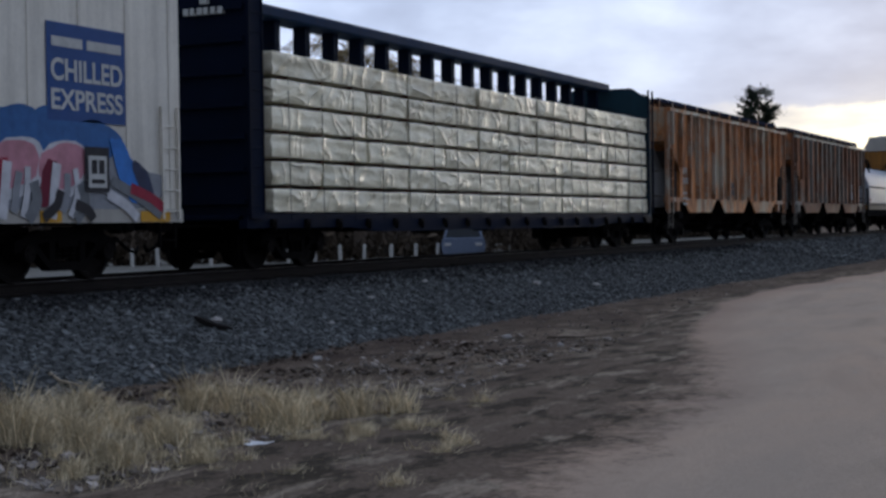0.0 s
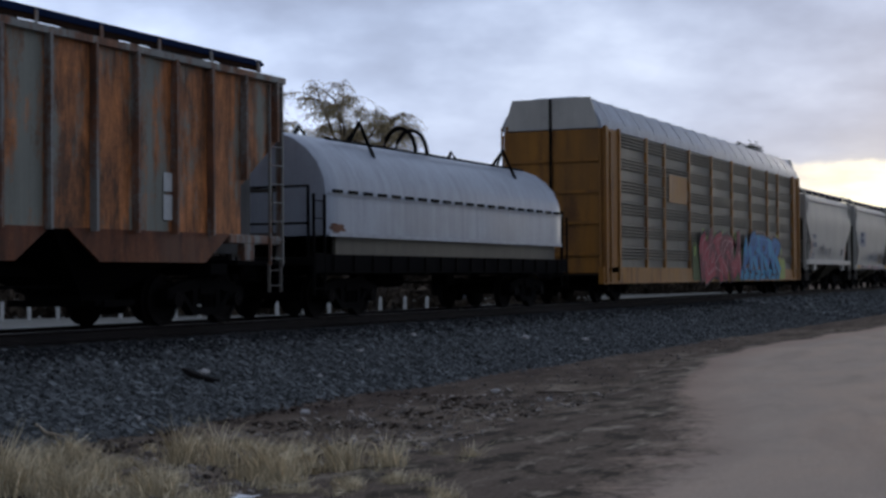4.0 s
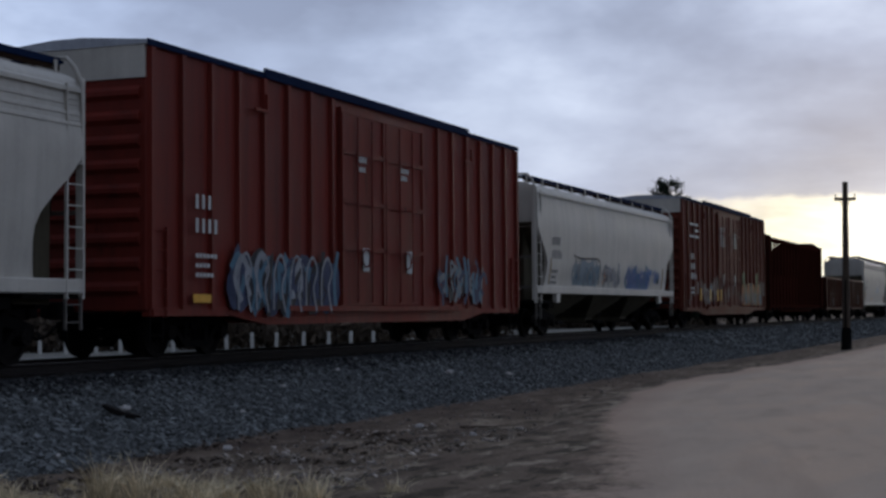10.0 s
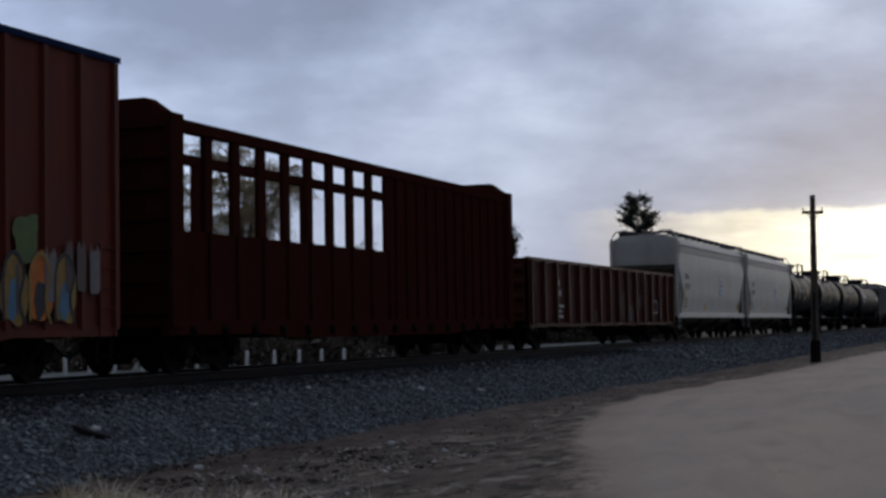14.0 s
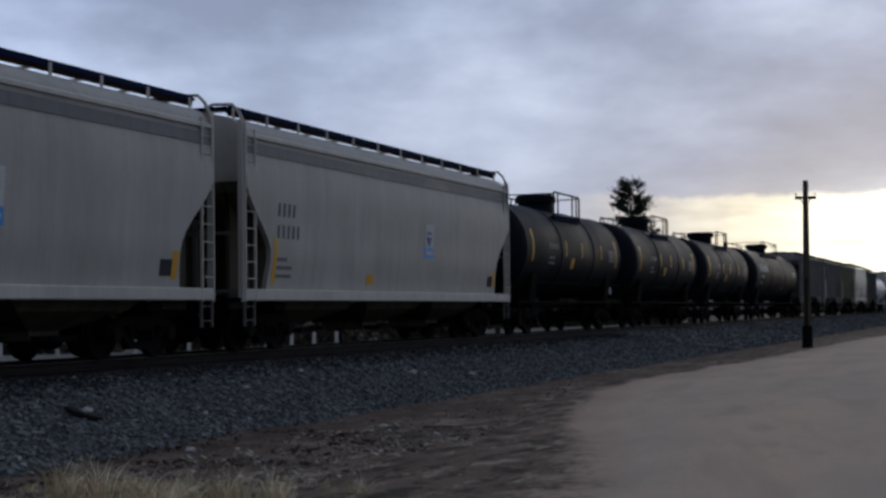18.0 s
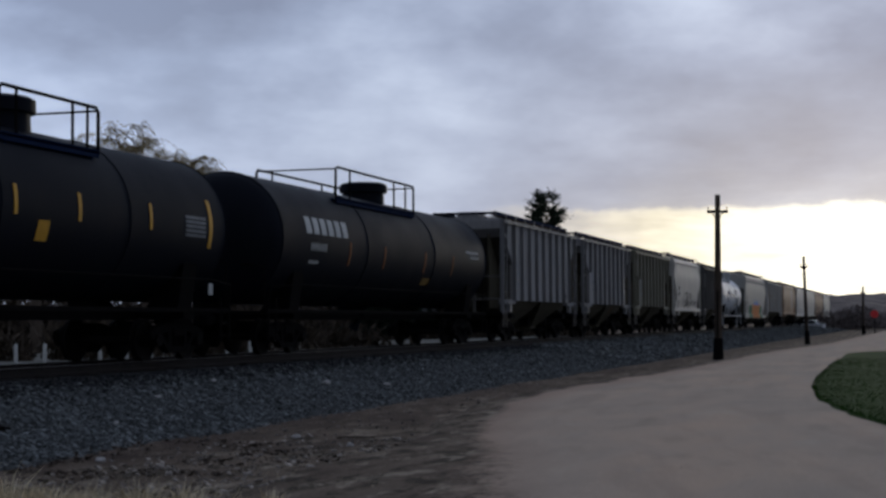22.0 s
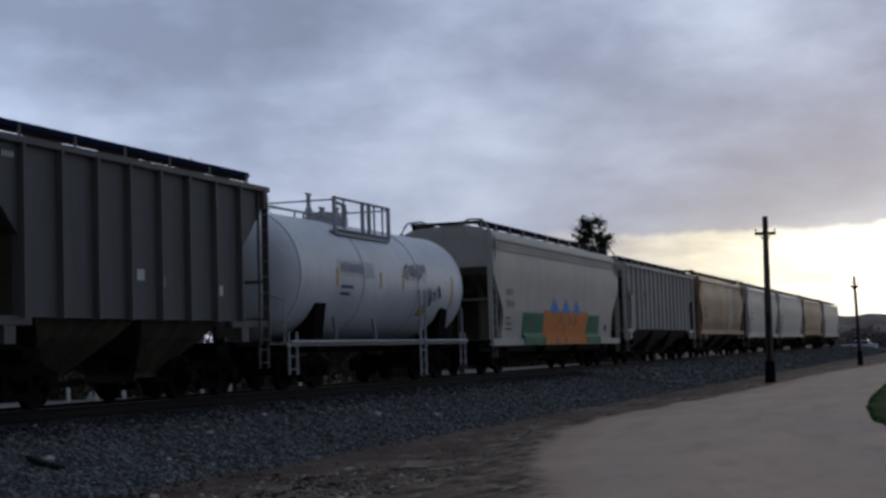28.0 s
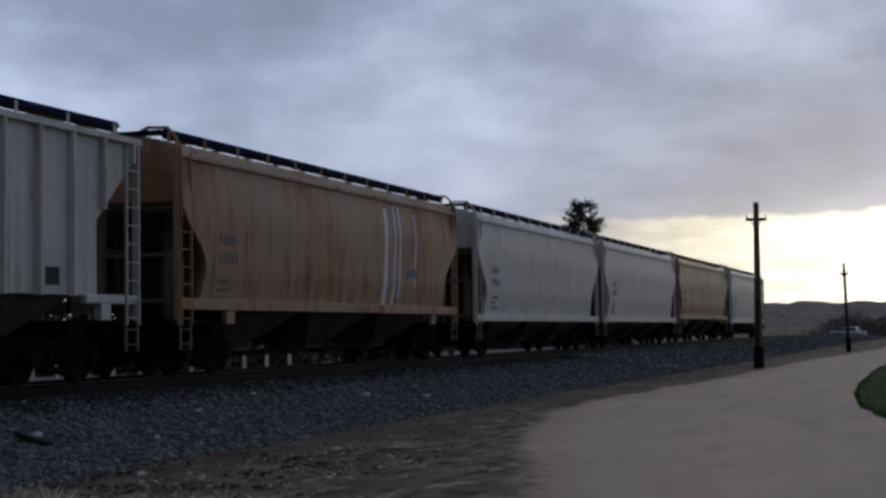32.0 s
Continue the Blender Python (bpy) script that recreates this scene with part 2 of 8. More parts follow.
BROWN = paint("mineral_brown_enamel", (0.098, 0.0235, 0.0145), 0.45, 0.18, rustcol=(0.045, 0.015, 0.010), dirt=(0.016, 0.010, 0.009), spec=0.05)
DARKBROWN = paint("soot_brown_enamel", (0.037, 0.0098, 0.0062), 0.5, 0.3, 0.95, rustcol=(0.030, 0.0100, 0.007), dirt=(0.012, 0.0065, 0.0055), spec=0.0)
BROWN2 = paint("faded_brown_enamel", (0.070, 0.0185, 0.0115), 0.55, 0.6, rustcol=(0.085, 0.034, 0.020), dirt=(0.018, 0.011, 0.009), spec=0.05)
REEFER = paint("reefer_white_enamel", (0.70, 0.66, 0.575), 0.30, 0.12, rustcol=(0.30, 0.24, 0.17))
NAVY = paint("navy_blue_enamel", (0.004, 0.008, 0.021), 0.3, 0.03, dirt=(0.006, 0.007, 0.009), spec=0.03)
TEALBLUE = paint("faded_teal_enamel", (0.016, 0.042, 0.060), 0.35, 0.10, dirt=(0.014, 0.016, 0.02), spec=0.05)
NAVY2 = paint("faded_blue_enamel", (0.008, 0.024, 0.060), 0.3, 0.05, dirt=(0.014, 0.016, 0.02), spec=0.05)
BLACK = paint("tank_black_enamel", (0.0068, 0.0082, 0.0125), 0.25, 0.03, 0.55, spec=0.04, dirt=(0.008, 0.009, 0.012), rustcol=(0.03, 0.018, 0.012))
SILVER = paint("aluminium_hood_paint", (0.32, 0.345, 0.385), 0.35, 0.05, 0.4)
YELLOW = paint("autorack_yellow_enamel", (0.28, 0.122, 0.022), 0.45, 0.5, rustcol=(0.11, 0.048, 0.02))
GALV = paint("galvanised_sheet", (0.132, 0.121, 0.098), 0.55, 0.10, 0.5)
ROOFGREY = paint("galvanised_roof", (0.36, 0.38, 0.42), 0.4, 0.05, 0.45)
TANKWHITE = paint("tank_white_enamel", (0.56, 0.575, 0.59), 0.14, 0.10, 0.45, rustcol=(0.34, 0.30, 0.27))
# underframe and wheels: deep shade below the cars is put into these near-black colours
UNDER = paint("shaded_underframe_black", (0.0065, 0.006, 0.006), 0.5, 0.15, 0.9, dirt=(0.010, 0.009, 0.008), rustcol=(0.013, 0.008, 0.006), spec=0.02)
WHEEL = plain("shaded_worn_wheel_steel", (0.009, 0.0075, 0.007), 0.75, 0.4, 8.0, spec=0.04)
GRATE = plain("running_board_steel", (0.007, 0.015, 0.042), 0.8, 0.3, 20.0, 0.0, spec=0.02)
BOARD_SHADE = plain("board_shade_brown", (0.022, 0.013, 0.009), 0.85, 0.4, 14.0, 0.0, spec=0.02)
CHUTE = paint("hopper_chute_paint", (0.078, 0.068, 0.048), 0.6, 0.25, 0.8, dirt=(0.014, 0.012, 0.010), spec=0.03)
BONE = plain("faded_white_lettering", (0.46, 0.46, 0.44), 0.7, 0.2, 9.0)
INK = plain("dark_lettering", (0.10, 0.10, 0.11), 0.7, 0.3, 9.0)
BLUEINK = plain("blue_lettering", (0.085, 0.105, 0.175), 0.7, 0.3, 9.0)
SIGNBLUE = plain("sign_blue", (0.018, 0.062, 0.20), 0.5, 0.15, 6.0)
SKYBLUE = plain("placard_blue", (0.06, 0.26, 0.55), 0.5, 0.15, 6.0)
AMBER = plain("reflective_yellow", (0.52, 0.27, 0.03), 0.5, 0.2, 9.0)
BAND_SHADE = paint("eave_shade_grey", (0.150, 0.148, 0.150), 0.4, 0.10)
STEEL_DULL = paint("grimy_step_steel", (0.10, 0.09, 0.08), 0.30, 0.14)


def spray(name, col):
    return plain("spray_" + name, col, 0.6, 0.3, 5.0)


S_RED, S_PINK, S_WHITE = spray("red", (0.27, 0.020, 0.045)), spray("pink", (0.44, 0.20, 0.24)), spray("white", (0.5, 0.5, 0.52))
S_BLUE, S_CYAN, S_NAVY = spray("blue", (0.030, 0.105, 0.27)), spray("cyan", (0.03, 0.235, 0.40)), spray("navy", (0.025, 0.035, 0.075))
S_GREEN, S_ORANGE, S_BLACK = spray("green", (0.008, 0.115, 0.048)), spray("orange", (0.50, 0.15, 0.02)), spray("black", (0.022, 0.022, 0.026))
S_GOLD, S_GREY, S_LIME = spray("ochre", (0.33, 0.22, 0.05)), spray("grey", (0.14, 0.15, 0.16)), spray("lime", (0.20, 0.27, 0.07))
FADED, FADED2, S_PEAK = spray("faded_teal", (0.16, 0.205, 0.235)), spray("faded_blue", (0.085, 0.125, 0.25)), spray("light_blue", (0.035, 0.17, 0.50))
S_SCUFF = spray("scuffed_grey", (0.125, 0.105, 0.098))
S_DULLGOLD = spray("dull_gold", (0.19, 0.115, 0.03))
S_OLIVE, S_WINE, S_DEEP = spray("olive", (0.06, 0.085, 0.028)), spray("wine", (0.13, 0.012, 0.03)), spray("deep_blue", (0.02, 0.12, 0.27))
GONDOLA = paint("scraped_brown_enamel", (0.058, 0.0165, 0.0105), 0.5, 0.34, rustcol=(0.125, 0.092, 0.084), dirt=(0.018, 0.011, 0.009), spec=0.05)
S_WORN = spray("bare_metal", (0.080, 0.056, 0.048))
S_RUSTORANGE = spray("burnt_orange", (0.36, 0.10, 0.015))
S_TEAL, S_SMOKE = spray("teal", (0.055, 0.12, 0.17)), spray("smoke", (0.22, 0.23, 0.25))


def wrap_material():
    m, t, b, vec, info = base("white_lumber_wrap", 0.32)
    n = noise_node(t, vec, 2.6, 6.0, 0.6, (1, 1, 2.0))
    w = noise_node(t, vec, 5.5, 3.0, 0.5, (1, 0.6, 1.5))
    c = ramp(t, n, [(0.35, (0.65, 0.58, 0.405)), (0.55, (0.79, 0.725, 0.545)), (0.75, (0.87, 0.815, 0.645))])
    t.links.new(mix(t, 1.0, c, ramp(t, info.outputs["Random"], [(0, 0.86), (1, 1.08)]), "MULTIPLY"), b.inputs["Base Color"])
    ridge = nd(t, "ShaderNodeTexNoise", Scale=0.75, Detail=2.0, Distortion=1.3)
    t.links.new(vec, ridge.inputs["Vector"])
    fold = math_node(t, "ABSOLUTE", math_node(t, "SUBTRACT", ridge.outputs["Fac"], 0.5))
    fold = ramp(t, fold, [(0.0, 1.0), (0.035, 0.35), (0.12, 0.0)])
    bump(t, b, math_node(t, "ADD", math_node(t, "MULTIPLY", w, 0.30), math_node(t, "MULTIPLY", fold, 0.42)), 0.80, 0.11)
    return m


WRAP = wrap_material()


# ---- mesh helpers ----
class G:
    """Collects faces for one mesh."""

    def __init__(self):
        self.v, self.f, self.k, self.m = [], [], [], 0

    def face(self, ids):
        self.f.append(tuple(ids))
        self.k.append(self.m)

    def box(self, x0, x1, y0, y1, z0, z1):
        n = len(self.v)
        self.v += [(x, y, z) for x in (x0, x1) for y in (y0, y1) for z in (z0, z1)]
        for q in ((0, 1, 3, 2), (4, 6, 7, 5), (0, 4, 5, 1), (2, 3, 7, 6), (0, 2, 6, 4), (1, 5, 7, 3)):
            self.face([n + i for i in q])
        return self

    def cbox(self, x0, x1, y0, y1, z0, z1, c=0.02):
        """Box with chamfered upright edges and a chamfered rim."""
        def ring(z, i):
            a, b, d, e = x0 + i, x1 - i, y0 + i, y1 - i
            return [(a + c, d, z), (b - c, d, z), (b, d + c, z), (b, e - c, z), (b - c, e, z), (a + c, e, z), (a, e - c, z), (a, d + c, z)]
        return self.loft([ring(z0, c), ring(z0 + c, 0), ring(z1 - c, 0), ring(z1, c)])

    def loft(self, rings, caps=True, closed=True):
        n, k = len(self.v), len(rings[0])
        for r in rings:
            self.v += [tuple(p) for p in r]
        for i in range(len(rings) - 1):
            for j in range(k if closed else k - 1):
                a, b = n + i * k + j, n + i * k + (j + 1) % k
                self.face((a, b, b + k, a + k))
        if caps and closed:
            self.face([n + j for j in reversed(range(k))])
            self.face([n + (len(rings) - 1) * k + j for j in range(k)])
        return self

    def tube(self, pts, r, n=6, r1=None):
        pts = [Vector(p) for p in pts]
        rings = []
        for i, p in enumerate(pts):
            d = (pts[min(i + 1, len(pts) - 1)] - pts[max(i - 1, 0)]).normalized()
            a = d.cross(Vector((0, 0, 1)) if abs(d.z) < 0.9 else Vector((1, 0, 0))).normalized()
            b = d.cross(a)
            q = r if r1 is None else r + (r1 - r) * i / (len(pts) - 1)
            rings.append([p + q * (math.cos(2 * math.pi * j / n) * a + math.sin(2 * math.pi * j / n) * b) for j in range(n)])
        return self.loft(rings)

    def mesh(self, name, mats, smooth=False):
        me = bpy.data.meshes.new(name)
        me.from_pydata(self.v, [], self.f)
        for m in (mats if isinstance(mats, (list, tuple)) else [mats]):
            me.materials.append(m)
        if any(self.k):
            me.polygons.foreach_set("material_index", self.k)
        b = bmesh.new()
        b.from_mesh(me)
        bmesh.ops.recalc_face_normals(b, faces=b.faces)
        b.to_mesh(me)
        b.free()
        if smooth:
            me.shade_smooth()
            me.set_sharp_from_angle(angle=radians(38))
        return me


def part(name, g, mats, parent, label="", smooth=False):
    o = new(name, g.mesh(name, mats, smooth))
    o.parent = parent
    return tagged(o, label)


def put(name, me, parent, x=0, y=0, z=0, rz=0, label=""):
    o = new(name, me)
    o.parent = parent
    o.matrix_basis = pose(x, y, z, 0, 0, rz)
    return tagged(o, label)
# ---- the train: running gear ----
TRACK_X, RAIL = -15.55, 0.79
CARS, WHEELS = [], {-1: [], 1: []}


def wheelset_mesh():
    g = G()
    for s in (-1, 1):
        prof = [(0.70, 0.10), (0.70, 0.42), (0.72, 0.455), (0.75, 0.425), (0.84, 0.42), (0.84, 0.36), (0.80, 0.33), (0.79, 0.15), (0.84, 0.12)]
        rings = [[(s * x, r * math.cos(a), r * math.sin(a)) for a in (2 * math.pi * j / 20 for j in range(20))] for x, r in prof]
        g.loft(rings)
    g.tube([(-1.08, 0, 0), (1.08, 0, 0)], 0.085, 8)
    for s in (-1, 1):
        g.tube([(s * 0.95, 0, 0), (s * 1.16, 0, 0)], 0.13, 8)
        for j in range(3):
            a = j * 2.094
            g.box(s * 1.155, s * 1.175, 0.06 * math.cos(a) - 0.02, 0.06 * math.cos(a) + 0.02, 0.06 * math.sin(a) - 0.02, 0.06 * math.sin(a) + 0.02)
    return g.mesh("wheelset", WHEEL, True)


def truck_mesh():
    g = G()
    for s in (-1, 1):
        x0, x1 = (0.93, 1.10) if s > 0 else (-1.10, -0.93)
        # cast side frame: top chord, tension member, columns, pedestals
        g.loft([[(x0, y, z0), (x1, y, z0), (x1, y, z1), (x0, y, z1)] for y, z0, z1 in
                ((-1.14, 0.42, 0.60), (-0.86, 0.50, 0.68), (-0.48, 0.58, 0.76), (0.48, 0.58, 0.76), (0.86, 0.50, 0.68), (1.14, 0.42, 0.60))])
        g.loft([[(x0, y, z0), (x1, y, z0), (x1, y, z1), (x0, y, z1)] for y, z0, z1 in
                ((-0.70, 0.44, 0.58), (-0.38, 0.16, 0.28), (0.38, 0.16, 0.28), (0.70, 0.44, 0.58))])
        for y in (-0.34, 0.34):
            g.box(x0, x1, y - 0.06, y + 0.06, 0.24, 0.60)
        for y in (-0.89, 0.89):
            g.box(x0 - 0.01, x1 + 0.01, y - 0.20, y + 0.20, 0.44, 0.56)
        for y in (-0.17, 0.0, 0.17):
            for k in range(4):
                g.tube([(s * 1.02, y, 0.27 + k * 0.06), (s * 1.02, y, 0.30 + k * 0.06)], 0.07, 8)
    g.box(-1.12, 1.12, -0.22, 0.22, 0.50, 0.66)
    g.tube([(0, 0, 0.62), (0, 0, 0.80)], 0.30, 10)
    for y in (-0.46, 0.46):
        g.tube([(-0.80, y, 0.40), (0.80, y, 0.40)], 0.05, 6)
        for s in (-1, 1):
            g.box(s * 0.72, s * 0.84, y - 0.05, y + 0.05, 0.28, 0.52)
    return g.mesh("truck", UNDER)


def coupler_mesh():
    g = G()
    g.box(-0.09, 0.09, -0.75, 0.25, 0.74, 0.92)
    g.cbox(-0.17, 0.10, 0.20, 0.48, 0.68, 0.98, 0.03)
    g.cbox(0.06, 0.19, 0.30, 0.52, 0.70, 0.96, 0.03)
    g.tube([(0.35, -0.25, 0.62), (0.33, 0.10, 0.42), (0.26, 0.42, 0.36), (0.16, 0.60, 0.45)], 0.028, 6)
    g.tube([(-0.9, -0.3, 0.78), (-0.2, 0.05, 0.78)], 0.02, 5)
    return g.mesh("coupler", UNDER, True)


WHEEL_ME, TRUCK_ME, COUPLER_ME = wheelset_mesh(), truck_mesh(), coupler_mesh()
LADDERS = {}


def ladder_mesh(h, mat, w=0.42, step=0.33):
    """Ladder whose stiles stand along the car, rungs between."""
    key = (round(h, 2), mat.name, w)
    if key not in LADDERS:
        g = G()
        for y in (-w / 2, w / 2):
            g.box(-0.02, 0.03, y - 0.017, y + 0.017, 0, h)
        z = 0.12
        while z < h:
            g.tube([(0.015, -w / 2, z), (0.015, w / 2, z)], 0.012, 6)
            z += step
        LADDERS[key] = g.mesh("ladder", mat)
    return LADDERS[key]


def car(name, front, rear, label, category, inset=1.9, group="freight cars in the train"):
    """Empty at the rails below the middle of a car, with trucks, wheels and couplers. The near side is +x, the front -y."""
    length = rear - front
    e = new(name)
    e.empty_display_size = 0.5
    tagged(e, label, category, group)
    e.matrix_basis = pose(TRACK_X, (front + rear) / 2, RAIL)
    CARS.append((e, (front + rear) / 2))
    for y in (-(length / 2 - inset), length / 2 - inset):
        t = put("truck", TRUCK_ME, e, 0, y, 0)
        for s in (-1, 1):
            w = put("wheelset", WHEEL_ME, t, 0, s * 0.89, 0.42)
            WHEELS[s].append(w)
    put("coupler", COUPLER_ME, e, 0, length / 2 + 0.05, 0, 0)
    put("coupler", COUPLER_ME, e, 0, -length / 2 - 0.05, 0, 180)
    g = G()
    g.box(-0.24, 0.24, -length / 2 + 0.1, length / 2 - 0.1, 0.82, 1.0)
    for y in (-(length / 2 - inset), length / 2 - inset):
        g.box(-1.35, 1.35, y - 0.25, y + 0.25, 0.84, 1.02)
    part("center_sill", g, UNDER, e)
    return e, length / 2


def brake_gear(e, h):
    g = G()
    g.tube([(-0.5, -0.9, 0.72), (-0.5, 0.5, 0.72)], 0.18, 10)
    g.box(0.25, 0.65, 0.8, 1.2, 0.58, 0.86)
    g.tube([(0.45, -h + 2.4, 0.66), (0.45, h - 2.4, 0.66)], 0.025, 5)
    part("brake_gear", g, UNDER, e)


def brake_wheel(e, y, z, mat):
    g = G()
    pts = [(0.55 + 0.26 * math.cos(a), y, z + 0.26 * math.sin(a)) for a in (2 * math.pi * j / 12 for j in range(13))]
    g.tube(pts, 0.02, 5)
    for a in (0.5, 2.6, 4.7):
        g.tube([(0.55, y, z), (0.55 + 0.25 * math.cos(a), y, z + 0.25 * math.sin(a))], 0.014, 5)
    g.box(0.42, 0.68, y + 0.02, y + 0.18, z - 0.16, z + 0.16)
    part("brake_wheel", g, mat, e)


def marks(e, name, rows, mat, xs, label=""):
    """Small raised bars and patches on the near side. rows: (y0, y1, z0, z1)."""
    if len(rows) > 1:
        big = [r for r in rows if name not in ("lettering", "sign_lettering") or r[3] - r[2] >= 0.16]
        for r in big:
            marks(e, name, [r], mat, xs, label)
        rows = [r for r in rows if r not in big]
        if not rows:
            return None
    g = G()
    for y0, y1, z0, z1 in rows:
        if isinstance(xs, (int, float)):
            g.box(xs - 0.004, xs + 0.006, y0, y1, z0, z1)
        else:
            k = max(1, int((z1 - z0) / 0.12))
            g.loft([[(xs(z) - 0.004, y0, z), (xs(z) + 0.006, y0, z), (xs(z) + 0.006, y1, z), (xs(z) - 0.004, y1, z)] for z in (z0 + (z1 - z0) * i / k for i in range(k + 1))])
    o = part(name, g, mat, e, label)
    return tagged(o, kind="stuff") if len(rows) > 1 else o


def word_bars(rng, y0, z0, count, h, w=None, gap=0.35):
    """A row of bars the size of unreadable characters."""
    w = w or h * 0.62
    out, y = [], y0
    for _ in range(count):
        out.append((y, y + w * 0.82, z0, z0 + h * 0.9))
        y += w * (1 + gap)
    return out


def sign_text(e, words, y, z, height, width, xs, mat):
    """Raised words on the near side, read from -y to +y."""
    c = bpy.data.curves.new("words", "FONT")
    c.body, c.size, c.extrude, c.offset = words, 1.0, 0.003, 0.022
    o = bpy.data.objects.new("words", c)
    scene.collection.objects.link(o)
    bpy.context.view_layer.update()
    me = bpy.data.meshes.new_from_object(o.evaluated_get(bpy.context.evaluated_depsgraph_get()))
    bpy.data.objects.remove(o)
    bpy.data.curves.remove(c)
    lo = Vector([min(v.co[k] for v in me.vertices) for k in range(3)])
    hi = Vector([max(v.co[k] for v in me.vertices) for k in range(3)])
    for v in me.vertices:
        u, w, d = (v.co[k] - lo[k] for k in range(3))
        v.co = Vector((xs + d, y + u / (hi.x - lo.x) * width, z + w / (hi.y - lo.y) * height))
    me.materials.clear()
    me.materials.append(mat)
    ob = new("sign_lettering", me)
    ob.parent = e
    return tagged(ob, "bold white words on the blue sign")


def data_block(e, y, z, xs, mat, seed, big=0.26, cols=4, rows=2, small=3):
    rng = random.Random(seed)
    r = []
    for i in range(rows):
        r += word_bars(rng, y, z - i * big * 1.5, cols + i, big, big * 0.36, 1.1)
    for i in range(small):
        r += word_bars(rng, y, z - rows * big * 1.5 - 0.02 - i * 0.17, rng.randint(4, 6), 0.08, 0.10, 0.25)
    marks(e, "lettering", r, mat, xs)


SHAPES = (
    (((-0.9, -1), (-0.3, 0.9), (-0.1, -0.2), (0.5, 0.6), (0.4, -1)),),
    (((0.9, 0.9), (-0.5, 0.7), (0.3, 0.1), (-0.8, -0.4), (0.6, -1)),),
    (((-0.9, -0.6), (-0.3, 1), (0.2, -0.5), (0.9, 0.2)), ((-0.6, -1), (0.6, -0.7))),
    (((-0.3, -1), (-0.7, 0.6), (0.2, 1)), ((0.9, 0.7), (-0.2, 0.1), (0.9, -0.9))),
    (((-0.9, 0.6), (-0.2, -0.8), (0.2, 0.3), (0.8, -0.6), (0.6, 1)),),
    (((-0.8, -1), (-0.6, 0.2), (-0.9, 0.9), (0.7, 0.6), (0.0, 0.0), (0.9, -0.9)),))


def ribbon(g, side, pts, wd, off, tone=None):
    """One sprayed line with mitred corners that follows the car side. tone picks a material by height."""
    fine = [pts[0]]
    for (ya, za), (yb, zb) in zip(pts, pts[1:]):
        n = max(1, int(math.hypot(yb - ya, zb - za) / 0.22))
        fine += [(ya + (yb - ya) * i / n, za + (zb - za) * i / n) for i in range(1, n + 1)]
    q = len(g.v)
    for i, (y, z) in enumerate(fine):
        (ya, za), (yb, zb) = fine[max(0, i - 1)], fine[min(len(fine) - 1, i + 1)]
        d1 = Vector((y - ya, z - za)) if i else Vector((yb - y, zb - z))
        d2 = Vector((yb - y, zb - z)) if i < len(fine) - 1 else d1
        d1.normalize()
        d2.normalize()
        t = d1 + d2
        t = t.normalized() if t.length > 0.2 else d1
        k = wd * min(1.5, 1 / max(0.4, abs(t.dot(d1))))
        y, z = y + (-t.x if i == 0 else t.x if i == len(fine) - 1 else 0) * wd * 0.8, z + (-t.y if i == 0 else t.y if i == len(fine) - 1 else 0) * wd * 0.8
        for s in (-1, 1):
            g.v.append((side(z + s * t.x * k) + off + 0.00012 * i, y - s * t.y * k, z + s * t.x * k))
    for i in range(len(fine) - 1):
        if tone:
            g.m = tone(fine[i][1])
        g.face((q + 2 * i, q + 2 * i + 1, q + 2 * i + 3, q + 2 * i + 2))


def sprayed_field(e, y0, y1, z0, z1, mat, xs, seed, off=0.007, label="sprayed patch of colour", peaks=0.0, waves=1.3, ragged=False):
    """A patch of sprayed colour with an uneven edge."""
    side = xs if callable(xs) else (lambda z: xs)
    rng = random.Random(seed)
    ph = rng.uniform(0, 20)
    g = G()
    n = max(8, int((y1 - y0) / 0.12))
    rings = []
    for i in range(n + 1):
        k = i / n
        y = y0 + (y1 - y0) * k
        end = min(1.0, 8 * min(k, 1 - k) + 0.35) if not ragged else min(1.0, 0.8 + 9 * min(k, 1 - k))
        torn = (z1 - z0) * rng.uniform(-0.16, 0.10) if ragged else 0.0
        hi = z1 + (z1 - z0) * (0.10 * noise.noise(Vector((y * waves, ph, 0))) + peaks * abs(math.sin(y * 2.6 + ph)) - peaks * 0.5)
        hi += torn
        lo = z0 + (z1 - z0) * 0.05 * noise.noise(Vector((y * 2, ph, 5)))
        mid, half = (hi + lo) / 2, (hi - lo) / 2 * end
        rings.append([(side(z) + off, y, z) for z in (mid - half + 2 * half * j / 6 for j in range(7))])
    g.loft(rings, caps=False, closed=False)
    part("graffiti", g, mat, e, label)


def rounded(pts, n=4):
    """The line through pts with soft bends."""
    out = []
    for i in range(len(pts) - 1):
        p0, p1, p2, p3 = (Vector(pts[max(0, min(len(pts) - 1, i + k))]) for k in (-1, 0, 1, 2))
        for j in range(n):
            u = j / n
            q = 0.5 * (2 * p1 + (p2 - p0) * u + (2 * p0 - 5 * p1 + 4 * p2 - p3) * u * u + (3 * p1 - p0 - 3 * p2 + p3) * u ** 3)
            out.append((q.x, q.y))
    return out + [tuple(pts[-1])]


